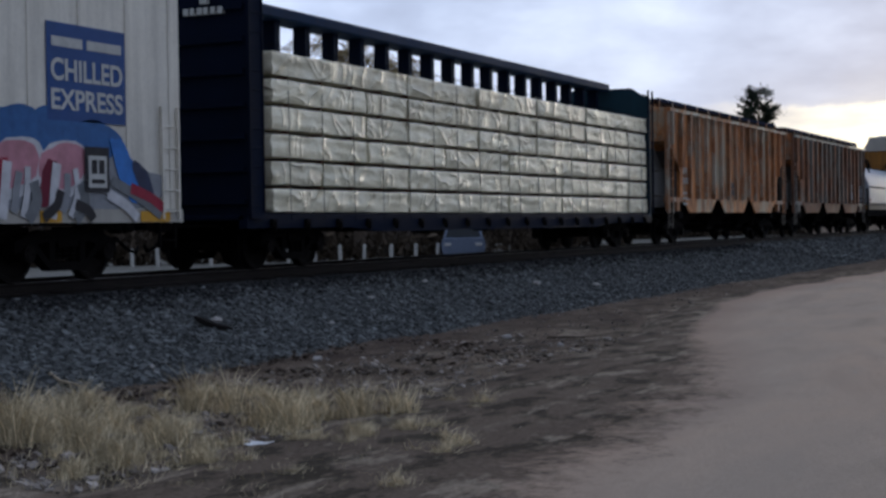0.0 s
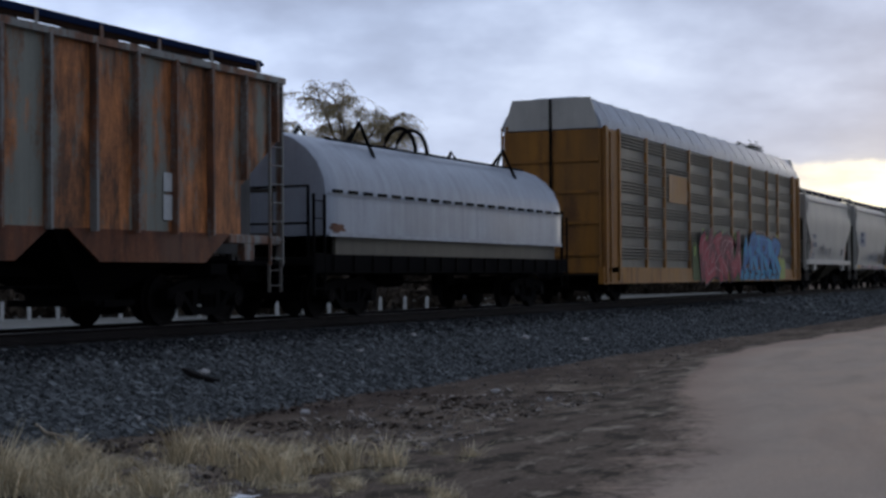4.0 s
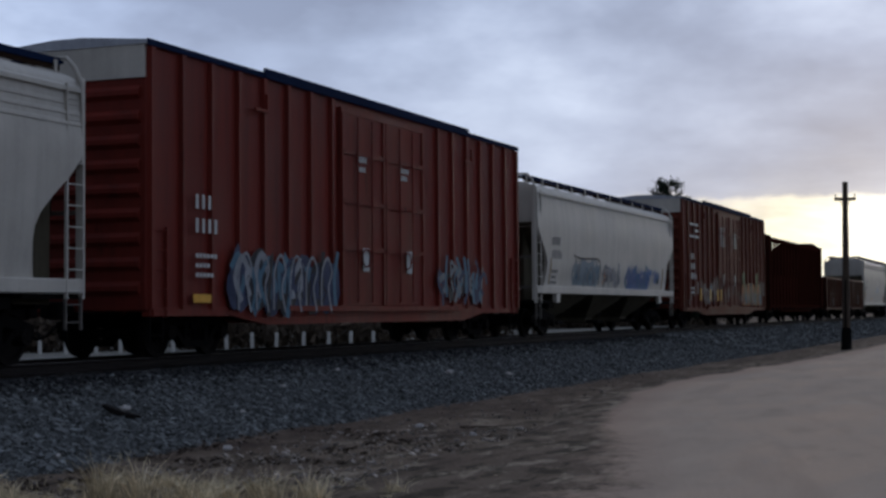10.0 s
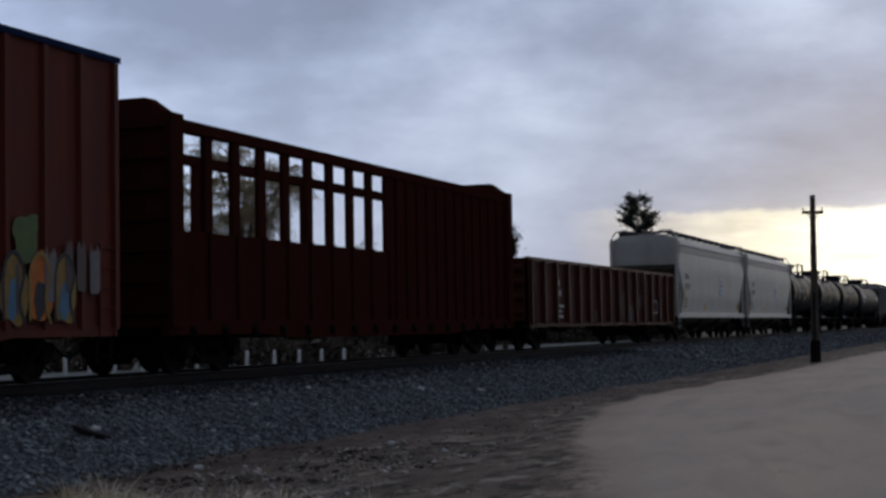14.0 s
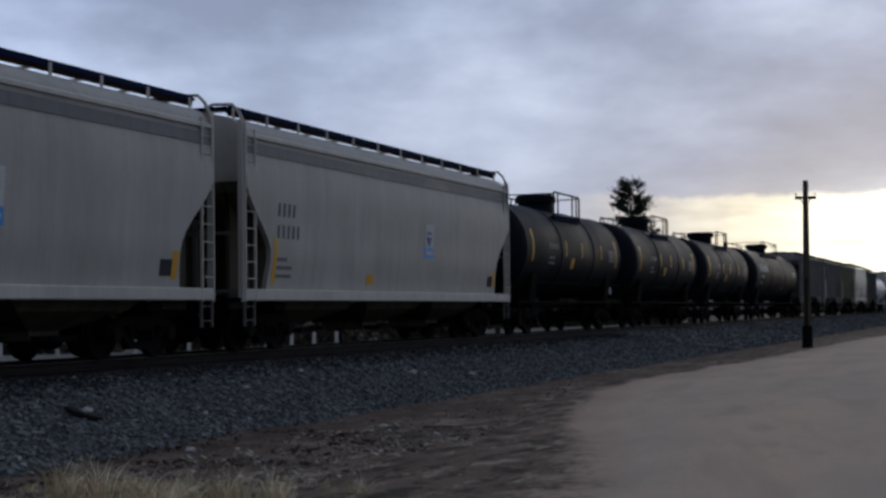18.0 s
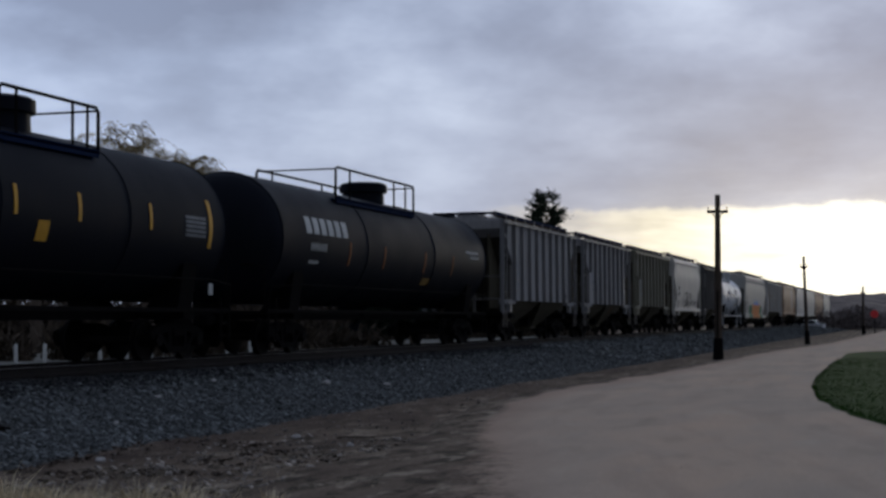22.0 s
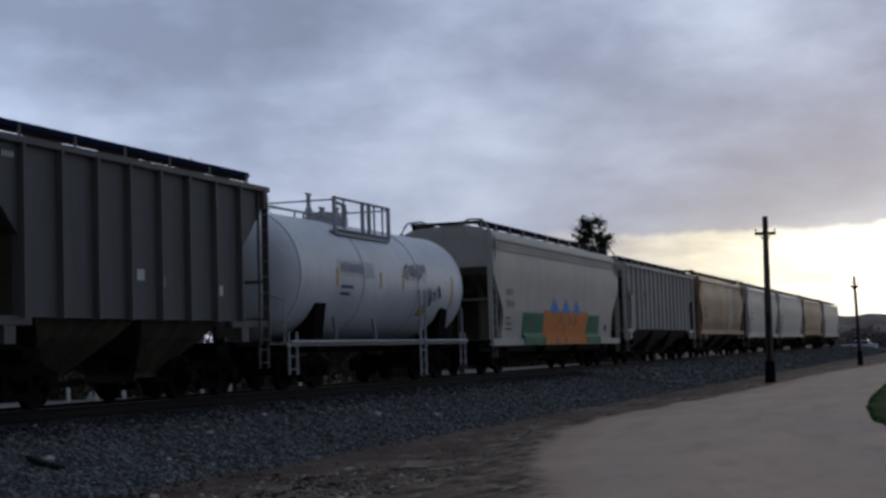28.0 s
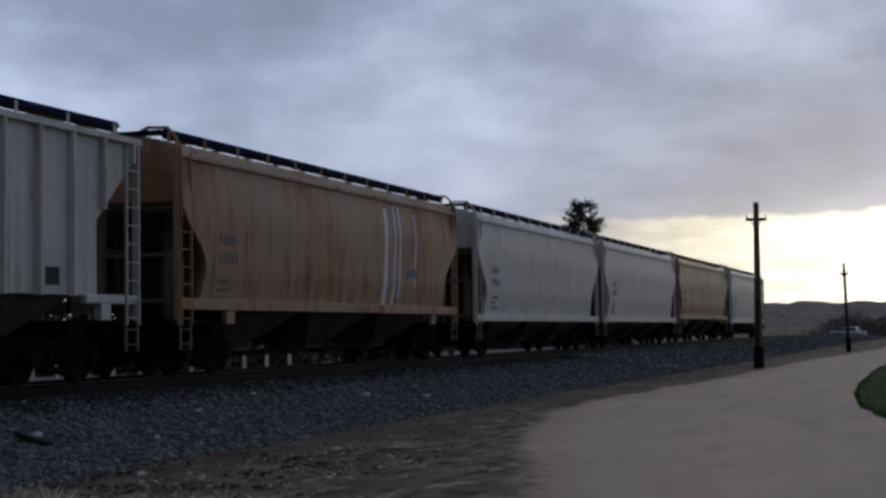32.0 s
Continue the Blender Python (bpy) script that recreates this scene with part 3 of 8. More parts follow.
def graffiti(e, y0, y1, z0, z1, fills, edge, shine, xs, seed, letters=5, label="sprayed graffiti letter", backing=None, weight=0.22, rim_width=0.05):
    """Overlapping unreadable sprayed shapes: each a dark rim, a fill in two tones and thin highlights."""
    rng = random.Random(seed)
    side = xs if callable(xs) else (lambda z: xs)
    letters = int(letters * 1.35)
    w, half = (y1 - y0) / letters, (z1 - z0) / 2
    if backing:
        sprayed_field(e, y0 - 0.1, y1 + 0.1, z0, z1, backing, xs, seed + 1)
    for i in range(letters):
        cy, cz = y0 + w * (i + 0.5) + rng.uniform(-0.05, 0.05) * w, (z0 + z1) / 2 + rng.uniform(-0.05, 0.05) * half
        slant, ky, kz = rng.uniform(-0.15, 0.25), w * rng.uniform(0.58, 0.80), half * rng.uniform(0.78, 0.92)
        wd = min(weight * w, 0.30 * half)
        for j, poly in enumerate(rng.choice(SHAPES)):
            pts = [(cy + ky * (u + slant * v + rng.uniform(-0.22, 0.22)), cz + kz * (v + rng.uniform(-0.18, 0.18))) for u, v in poly]
            pts = rounded(pts)
            lift = 0.010 + 0.004 * (i % 2) + 0.001 * j
            g = G()
            ribbon(g, side, pts, wd + rim_width, lift)
            rim = part("graffiti", g, edge, e, label)
            g = G()
            ribbon(g, side, pts, wd, lift + 0.009, lambda z: (i + (1 if z < cz else 0)) % len(fills))
            part("fill", g, list(fills), rim)
            g = G()
            ribbon(g, side, [(y + wd * 0.45, z + wd * 0.25) for y, z in pts], 0.020, lift + 0.016)
            part("highlight", g, shine, rim)


def blob(e, cy, cz, ry, rz, mat, xs, off, seed, lean=0.0, rough=0.16, label="rounded sprayed shape"):
    """One filled sprayed shape with a soft uneven outline that follows the car side."""
    side = xs if callable(xs) else (lambda z: xs)
    ring = []
    for j in range(28):
        a = 2 * math.pi * j / 28
        k = 1 + rough * noise.noise(Vector((math.cos(a) * 1.3 + seed, math.sin(a) * 1.3, seed * 0.7))) + rough * 0.5 * noise.noise(Vector((math.cos(a) * 3.2, math.sin(a) * 3.2 + seed, 4)))
        z = cz + rz * k * math.sin(a)
        ring.append((cy + ry * k * math.cos(a) + lean * (z - cz), z))
    g = G()
    g.v.append((side(cz) + off, cy, cz))
    for s in (0.5, 1.0):
        g.v += [(side(cz + (z - cz) * s) + off, cy + (y - cy) * s, cz + (z - cz) * s) for y, z in ring]
    for j in range(28):
        i = (j + 1) % 28
        g.face((0, 1 + j, 1 + i))
        g.face((1 + j, 29 + j, 29 + i, 1 + i))
    return part("graffiti", g, mat, e, label)


def brushed_tag(e, y0, y1, z0, z1, mats, xs, seed, n=26, wide=0.045):
    """A dense tangle of short upright sprayed strokes and dabs in several colours."""
    rng = random.Random(seed)
    side = xs if callable(xs) else (lambda z: xs)
    for k in range(n):
        y = y0 + (y1 - y0) * (k + rng.uniform(0.1, 0.9)) / n
        m = rng.choice(mats)
        if k % 4 == 3:
            blob(e, y, rng.uniform(z0 + 0.15, z1 - 0.15), rng.uniform(0.10, 0.24), rng.uniform(0.10, 0.22), m, side, 0.008 + 0.001 * (k % 5), seed + k, rng.uniform(-0.4, 0.4), 0.4, "sprayed dab of a tag")
            continue
        a, b = rng.uniform(z0, z0 + (z1 - z0) * 0.35), rng.uniform(z0 + (z1 - z0) * 0.6, z1)
        bend = rng.uniform(-0.28, 0.28)
        pts = [(y, a), (y + bend, (a + b) / 2), (y + rng.uniform(-0.15, 0.15), b)]
        if rng.random() < 0.45:
            pts.append((y - bend * 1.4, b - (b - a) * rng.uniform(0.2, 0.6)))
        g = G()
        ribbon(g, side, rounded(pts), wide * rng.uniform(0.6, 1.4), 0.009 + 0.001 * (k % 6))
        part("graffiti", g, m, e, "sprayed stroke of a tag")


def scribble(e, y0, y1, z0, z1, mat, xs, seed, n=7, width=0.018):
    """Thin sprayed handwriting."""
    rng = random.Random(seed)
    side = xs if callable(xs) else (lambda z: xs)
    g = G()
    for i in range(n):
        cy = y0 + (y1 - y0) * (i + 0.5) / n
        ph, k = rng.uniform(0, 6.28), rng.choice((1, 2, 3))
        pts = []
        for j in range(13):
            a = j / 12 * 2 * math.pi
            pts.append((cy + (y1 - y0) / n * (0.55 * math.sin(a + ph) * (0.6 + 0.4 * math.sin(k * a))), (z0 + z1) / 2 + (z1 - z0) * 0.5 * math.cos(a * rng.choice((1, 1.0, 0.98)) + ph * 0.3) * rng.uniform(0.75, 1)))
        g = G()
        ribbon(g, side, pts, width, 0.010 + 0.003 * (i % 2))
        part("graffiti", g, mat, e, "thin sprayed scrawl")


# ---- covered hoppers ----
def curve(table, z):
    for (a, u), (b, v) in zip(table, table[1:]):
        if z <= b:
            k = max(0.0, (z - a) / (b - a))
            k = k * k * (3 - 2 * k)
            return u + (v - u) * k
    return table[-1][1]


def line(table, z):
    for (a, u), (b, v) in zip(table, table[1:]):
        if z <= b:
            return u + (v - u) * max(0.0, (z - a) / (b - a))
    return table[-1][1]


def hopper_ends(e, h, top, sill, mat, dark, full=True):
    """Posts, platforms, ladders and grab irons at both ends."""
    for s in (-1, 1):
        yo = s * (h - 0.06)
        for x in (-1.44, 1.44):
            part("corner_post", G().box(x - 0.05, x + 0.05, yo - 0.05, yo + 0.05, 1.0, top - 0.15), mat, e)
        g = G()
        for x in (-0.42, 0.42):
            g.box(x - 0.04, x + 0.04, yo - 0.05, yo + 0.05, 1.0, 2.9)
        for z in (2.35, sill + 0.05):
            g.box(-1.39, 1.39, yo - 0.03, yo + 0.03, z - 0.035, z + 0.035)
        part("end_frame", g, STEEL_DULL, e)
        g = G()
        g.box(-1.45, 1.45, s * (h - 1.5) if s > 0 else -h, h if s > 0 else s * (h - 1.5), 1.0, 1.08)
        g.box(-0.7, 0.7, min(s * (h - 0.2), s * h), max(s * (h - 0.2), s * h), 0.85, 1.05)
        part("end_platform", g, dark, e)
        for x in (1.50, -1.53):
            put("ladder", ladder_mesh(top - 1.3, mat), e, x, s * (h - 0.30), 1.0)
        put("stirrup_step", ladder_mesh(0.52, STEEL_DULL, 0.40, 0.27), e, 1.47, s * (h - 0.30), 0.52)
        put("ladder", ladder_mesh(2.0, STEEL_DULL, 0.40), e, -0.9, s * (h - 0.02), 1.1, 90)


def roof_walk(e, h, z, x=0.74, w=0.30, hoops=True, rail=GREY, hatch=None, hatches=0, trough=False, rise=0.11):
    for s in (-1, 1):
        g = G()
        a, b = sorted((s * (x - w / 2), s * (x + w / 2)))
        g.box(a, b, -h + 0.15, h - 0.15, z, z + 0.045)
        g.box(s * (x + w / 2) - 0.012, s * (x + w / 2) + 0.012, -h + 0.15, h - 0.15, z - 0.035, z + 0.075)
        part("running_board", g, GRATE, e, "dark blue-grey steel running board")
        # added strip: its dark brown stands for the shaded underside and the hatches behind
        g = G()
        g.box(s * (x + w / 2 - 0.02) - 0.010, s * (x + w / 2 - 0.02) + 0.010, -h + 0.15, h - 0.15, z - 0.125, z - 0.002)
        part("board_support", g, BOARD_SHADE, e, "dark brown strip for the shaded underside and hatches behind the running board")
    g = G()
    n = int(2 * h / 1.5)
    for s in (-1, 1):
        g.box(s * (x + w / 2 + 0.025) - 0.011, s * (x + w / 2 + 0.025) + 0.011, -0.035, 0.035, z - 0.36, z + 0.03)
    g.box(-x - w / 2 + 0.02, x + w / 2 - 0.02, -0.02, 0.02, z - 0.04, z)
    bracket = g.mesh("running_board_bracket", rail)
    for i in range(n + 1):
        put("running_board_bracket", bracket, e, 0, -h + 0.3 + (2 * h - 0.6) * i / n, 0)
    for s in (-1, 1):
        g = G()
        g.box(-x - w / 2, x + w / 2, min(s * (h - 0.05), s * (h - 0.45)), max(s * (h - 0.05), s * (h - 0.45)), z - 0.002, z + 0.04)
        part("crossover_board", g, GRATE, e)
        if hoops:
            for q in (-1, 1):
                yo = s * (h - 0.12)
                g = G()
                g.tube([(q * 0.62, yo, z + 0.03), (q * 0.80, yo, z + 0.10), (q * 1.22, yo, z + 0.08), (q * 1.36, yo, z - 0.06), (q * 1.50, yo, z - 0.34), (q * 1.51, yo, z - 0.60), (q * 1.50, yo, z - 1.6)], 0.034, 6)
                part("grab_hoop", g, rail, e)
    if trough:
        g = G()
        g.loft([[(-0.40, y, z - 0.14), (0.40, y, z - 0.14), (0.36, y, z + 0.03), (0.0, y, z + 0.09), (-0.36, y, z + 0.03)] for y in (-h + 0.7, h - 0.7)])
        part("trough_hatch", g, hatch, e)
    for i in range(hatches):
        y = -h + 1.2 + (2 * h - 2.4) * i / max(1, hatches - 1)
        g = G()
        g.cbox(-0.42, 0.42, y - (0.45 if rise < 0.2 else 0.30), y + (0.45 if rise < 0.2 else 0.30), z - 0.15, z + rise, 0.05)
        g.box(-0.5, -0.42, y - 0.08, y + 0.08, z - 0.05, z + 0.09)
        part("roof_hatch", g, hatch, e)


def chutes(e, h, count, sill, mat, inset=1.7):
    span = (2 * h - 2 * inset - 0.4) / count
    for i in range(count):
        c = -h + inset + 0.2 + span * (i + 0.5)
        g = G()
        g.loft([[(-x, c - y, z), (x, c - y, z), (x, c + y, z), (-x, c + y, z)] for x, y, z in
                ((1.40, span * 0.49, sill + 0.05), (1.15, span * 0.36, sill - 0.32), (0.55, 0.42, 0.52), (0.55, 0.42, 0.36))])
        b = part("hopper_chute", g, mat, e)
        g = G()
        g.box(-0.95, 0.95, c - 0.36, c + 0.36, 0.34, 0.44)
        g.tube([(0.85, c - 0.5, 0.40), (0.85, c + 0.5, 0.40)], 0.05, 6)
        part("outlet_gate", g, UNDER, b)


def curved_hopper(front, rear, mat, label, sill=1.42, eave=4.26, top=4.62, bays=3, sillmat=None, cut=1.25, trim=None, endmat=CHUTE, band=False, beads=False):
    e, h = car("covered_hopper_car", front, rear, label, "hopper car")
    trim = trim or mat
    side = lambda z: curve([(sill, 1.40), (2.2, 1.50), (3.3, 1.545), (eave, 1.46)], z)
    inset = lambda z: curve([(sill, cut * 0.92), (sill + 0.75, cut), (3.40, 0.10), (eave, 0.06)], z)
    rings = []
    zs = [sill + (eave - sill) * i / 14 for i in range(15)]
    for z in zs:
        rings.append((side(z), h - inset(z), z))
    for k in range(1, 8):
        a = k / 7 * math.pi / 2
        rings.append((0.62 + (side(eave) - 0.62) * math.cos(a), h - 0.06 - 0.10 * (1 - math.cos(a)), eave + (top - eave) * math.sin(a)))
    ny = 18
    g = G()
    full = [[(-x, -y, z), (x, -y, z)] + [(x, -y + 2 * y * j / ny, z) for j in range(1, ny)] + [(x, y, z), (-x, y, z)] for x, y, z in rings]
    g.loft(full)
    part("body", g, mat, e, "", True)
    # roof seam along the eave
    for s in (-1, 1):
        g = G()
        g.loft([[(s * (side(eave) - 0.03), y, eave + 0.07), (s * (side(eave) + 0.055), y, eave + 0.02), (s * (side(eave) + 0.06), y, eave - 0.05), (s * (side(eave) - 0.02), y, eave - 0.065)] for y in (-h + 0.1, h - 0.1)])
        part("eave_rail", g, trim, e)
    for s in (-1, 1):
        if band:
            # thin strip whose darker grey stands for the shaded recess below the eave
            g = G()
            a, b = eave - 0.14, eave - 0.36
            g.loft([[(s * (side(a) - 0.02), y, a), (s * (side(a) + 0.022), y, a), (s * (side(b) + 0.022), y, b), (s * (side(b) - 0.02), y, b)] for y in (-h + 0.14, h - 0.14)])
            part("side_band", g, BAND_SHADE, e, "band under the eave, darker grey for the shade of a recess")
        for a in (eave - 0.20, eave - 0.36, eave - 0.52) if beads else ():
            g = G()
            b = a - 0.07
            g.loft([[(s * (side(a) - 0.02), y, a + 0.02), (s * (side(a) + 0.016), y, a), (s * (side(b) + 0.016), y, b + 0.015), (s * (side(b) - 0.02), y, b)] for y in (-h + 0.16, h - 0.16)])
            part("side_stiffener", g, trim, e)
    # side sills with stub ends
    for s in (-1, 1):
        g = G()
        x0, x1 = sorted((s * 1.36, s * 1.52))
        g.cbox(x0, x1, -h + 0.05, h - 0.05, sill - 0.14, sill + 0.09, 0.02)
        for q in (-1, 1) if sill > 1.3 else ():
            y0, y1 = sorted((q * (h - 2.0), q * (h - 2.35)))
            g.box(x0 + 0.02, x1 - 0.02, y0, y1, sill - 0.40, sill - 0.13)
        part("side_sill", g, sillmat or trim, e)
    # sloped end sheets behind the ladders, their dark colour standing for the recess shade
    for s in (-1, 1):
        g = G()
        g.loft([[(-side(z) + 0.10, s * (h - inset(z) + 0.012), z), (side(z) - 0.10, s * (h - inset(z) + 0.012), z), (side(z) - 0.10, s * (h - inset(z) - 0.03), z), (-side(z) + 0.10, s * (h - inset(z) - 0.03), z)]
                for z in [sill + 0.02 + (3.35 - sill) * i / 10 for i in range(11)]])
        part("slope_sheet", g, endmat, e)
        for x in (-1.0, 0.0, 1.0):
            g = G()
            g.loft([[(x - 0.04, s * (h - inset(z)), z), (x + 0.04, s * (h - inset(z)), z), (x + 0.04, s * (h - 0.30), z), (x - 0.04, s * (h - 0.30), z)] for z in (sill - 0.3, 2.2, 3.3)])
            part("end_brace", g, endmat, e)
    hopper_ends(e, h, top, sill, trim, UNDER)
    roof_walk(e, h, top + 0.09, x=0.95, w=0.34, rail=trim, hatch=trim, trough=True)
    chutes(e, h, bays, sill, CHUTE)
    brake_wheel(e, -h - 0.06, 2.9, UNDER)
    brake_gear(e, h)
    return e, h, side


def ribbed_hopper(front, rear, mat, label, sill=1.50, eave=4.28, top=4.50, bays=3, ribs=15, ribmat=None, cut=1.35, knee=2.3, skirt=None, roofmat=None, hatches=8, endmat=CHUTE, apex=3.95, rise=0.11):
    e, h = car("covered_hopper_car", front, rear, label, "hopper car")
    ribmat = ribmat or mat
    W = 1.47
    inset = lambda z: line([(sill, cut), (knee, cut), (apex, 0.08), (eave, 0.08)], z)
    zs = [sill, knee, apex, eave]
    rings = [(W, h - inset(z), z) for z in zs] + [(W - 0.02, h - 0.08, eave + 0.05), (0.75, h - 0.12, top - 0.02), (0.0, h - 0.12, top)]
    g = G()
    g.loft([[(-x, -y, z), (x, -y, z), (x, 0, z), (x, y, z), (-x, y, z)] if x else [(-0.01, -y, z), (0.01, -y, z), (0.01, 0, z), (0.01, y, z), (-0.01, y, z)] for x, y, z in rings])
    part("body", g, mat, e)
    # ribs
    meshes = {}
    span = 2 * (h - 0.35)
    for i in range(ribs):
        y = -h + 0.35 + span * i / (ribs - 1)
        z0 = sill - 0.02
        d = h - abs(y)
        if d < cut:
            z0 = apex - (apex - knee) * (d - 0.08) / (cut - 0.08) + 0.08
        key = round(z0, 2)
        if key not in meshes:
            q = G()
            q.loft([[(0, -0.034, z), (0.13, -0.030, z), (0.13, 0.030, z), (0, 0.034, z)] for z in (z0, eave - 0.02)])
            meshes[key] = q.mesh("rib", ribmat)
        put("rib", meshes[key], e, W - 0.005, y, 0)
        put("rib", meshes[key], e, -W + 0.005, y, 0, 180)
    for s in (-1, 1):
        x0, x1 = sorted((s * (W - 0.02), s * (W + 0.10)))
        part("eave_rail", G().box(x0, x1, -h + 0.05, h - 0.05, eave - 0.04, eave + 0.07), ribmat, e)
    for s in (-1, 1):
        g = G()
        x0, x1 = sorted((s * (W - 0.16), s * (W + 0.02)))
        for q in (-1, 1):
            g = G()
            y0, y1 = sorted((q * (h - 0.05), q * (h - cut - 0.35)))
            g.cbox(x0, x1, y0, y1, sill - 0.14, sill + 0.02, 0.02)
            y0, y1 = sorted((q * (h - 1.0), q * (h - 1.3)))
            g.box(x0 + 0.02, x1 - 0.01, y0, y1, sill - 0.42, sill - 0.13)
            part("side_sill", g, ribmat, e)
        # side sheets that hang below the sill over each bay
        if skirt:
            n = bays
            sp = (2 * h - 2 * cut - 0.3) / n
            for i in range(n):
                c = -h + cut + 0.15 + sp * (i + 0.5)
                g = G()
                g.loft([[(s * (W - 0.03), c - a, z), (s * (W + 0.01), c - a, z), (s * (W + 0.01), c + a, z), (s * (W - 0.03), c + a, z)] for a, z in ((sp * 0.30, sill - 0.47), (sp * 0.46, sill + 0.02))])
                part("side_skirt", g, skirt, e)
    # sloped end sheets and braces, the shade of the open end in their dark colour
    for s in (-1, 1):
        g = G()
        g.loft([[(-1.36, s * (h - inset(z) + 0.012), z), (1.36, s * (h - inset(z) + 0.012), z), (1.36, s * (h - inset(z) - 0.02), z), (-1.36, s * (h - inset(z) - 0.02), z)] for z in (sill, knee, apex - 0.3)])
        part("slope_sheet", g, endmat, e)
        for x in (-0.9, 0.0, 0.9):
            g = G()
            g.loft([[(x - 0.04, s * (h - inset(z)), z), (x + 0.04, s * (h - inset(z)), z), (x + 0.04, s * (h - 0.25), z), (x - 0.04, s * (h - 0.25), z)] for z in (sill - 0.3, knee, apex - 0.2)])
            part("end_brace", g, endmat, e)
    hopper_ends(e, h, top, sill, ribmat, UNDER)
    roof_walk(e, h, top + 0.11, x=0.95, w=0.34, rail=ribmat, hatch=roofmat or mat, hatches=hatches, hoops=False, rise=rise)
    chutes(e, h, bays, sill, UNDER if skirt else CHUTE, cut + 0.3)
    brake_wheel(e, -h - 0.06, 2.9, UNDER)
    brake_gear(e, h)
    return e, h, W


# ---- box cars and flats ----
def ribbed_end(e, y, s, w, z0, z1, mat, count=9, depth=0.07):
    """Pressed end wall with horizontal corrugations."""
    for i in range(count):
        z = z0 + (z1 - z0) * (i + 0.5) / count
        k = (z1 - z0) / count * 0.32
        g = G()
        g.loft([[(x, y - 0.01 * s, z - k), (x, y + depth * s, z - k * 0.3), (x, y + depth * s, z + k * 0.3), (x, y - 0.01 * s, z + k)] for x in (-w + 0.12, -w + 0.25, w - 0.25, w - 0.12)])
        part("end_rib", g, mat, e)


def box_car(front, rear, mat, label, eave=5.30, sill=0.78, ribs=19, door=(7.3, 11.8), roof=ROOFGREY, endtop=WHITE, category="boxcar", fishbelly=True):
    e, h = car("box_car", front, rear, label, category, 2.3)
    W = 1.53
    g = G()
    g.cbox(-W, W, -h, h, sill + 0.02, eave, 0.03)
    part("body", g, mat, e)
    g = G()
    g.loft([[(-W - 0.05, y, eave - 0.02), (W + 0.05, y, eave - 0.02), (W + 0.05, y, eave + 0.05), (0.3, y, eave + 0.16), (-0.3, y, eave + 0.16), (-W - 0.05, y, eave + 0.05)] for y in (-h - 0.05, h + 0.05)])
    part("roof", g, roof, e)
    part("roof_edge", G().box(W + 0.048, W + 0.062, -h - 0.055, h + 0.055, eave - 0.045, eave + 0.065), GRATE, e, "dark roof edge strip")
    part("door_header", G().box(W + 0.03, W + 0.075, -h + 4.0, -h + 14.9, eave - 0.04, eave + 0.15), GRATE, e, "raised dark strip over the doors")
    for y in (-h + 4.0, -h + 15.0):
        part("track_stop", G().box(W + 0.07, W + 0.12, y - 0.45, y + 0.05, eave - 0.72, eave - 0.66).box(W + 0.07, W + 0.12, y, y + 0.05, eave - 0.72, eave - 0.36), mat, e)
    for i in range(14):
        y = -h + 0.6 + (2 * h - 1.2) * i / 13
        g = G()
        g.loft([[(x, y - 0.04, z), (x, y + 0.04, z), (x, y + 0.04, z + 0.05), (x, y - 0.04, z + 0.05)] for x, z in ((-W, eave + 0.04), (-0.3, eave + 0.14), (0.3, eave + 0.14), (W, eave + 0.04))])
        part("roof_rib", g, roof, e)
    rib = G().loft([[(0, -0.075, z), (0.085, -0.055, z), (0.085, 0.055, z), (0, 0.075, z)] for z in (sill + 0.06, eave - 0.06)]).mesh("side_rib", mat)
    y = -h + 0.10
    d0, d1 = door[0] - h, door[1] - h
    step = 2 * h / ribs
    for i in range(ribs + 1):
        y = -h + 0.1 + (2 * h - 0.2) * i / ribs
        if not (d0 - 0.15 < y < d1 + 0.15):
            put("side_rib", rib, e, W - 0.005, y, 0)
        put("side_rib", rib, e, -W + 0.005, y, 0, 180)
    # two plug doors with frames, panels and locking bars
    mid = (d0 + d1) / 2
    for a, b in ((d0, mid - 0.02), (mid + 0.02, d1)):
        g = G()
        g.cbox(W - 0.02, W + 0.075, a, b, sill + 0.12, eave - 0.28, 0.015)
        dr = part("plug_door", g, mat, e)
        g = G()
        for z in (sill + 1.35, sill + 2.35, sill + 3.4):
            g.box(W + 0.07, W + 0.115, a + 0.04, b - 0.04, z - 0.05, z + 0.05)
        for y in (a + 0.06, b - 0.06):
            g.box(W + 0.07, W + 0.115, y - 0.05, y + 0.05, sill + 0.14, eave - 0.3)
        part("door_frame", g, mat, dr)
        g = G()
        for y in (a + (b - a) * 0.33, a + (b - a) * 0.66):
            g.tube([(W + 0.13, y, sill + 0.2), (W + 0.13, y, eave - 0.35)], 0.022, 6)
        pts = [(W + 0.15, (a + b) / 2 + 0.2 * math.cos(t), sill + 1.15 + 0.2 * math.sin(t)) for t in (j * math.pi / 5 for j in range(11))]
        g.tube(pts, 0.018, 5)
        part("lock_bar", g, mat, dr)
    for z in (sill + 0.07, eave - 0.24):
        g = G()
        g.box(W + 0.0, W + 0.09 if z > 2 else W + 0.12, d0 if z > 2 else d0 - 2.4, d1 if z > 2 else d1 + 2.4, z - 0.06, z + 0.05)
        part("door_rail", g, mat, e)
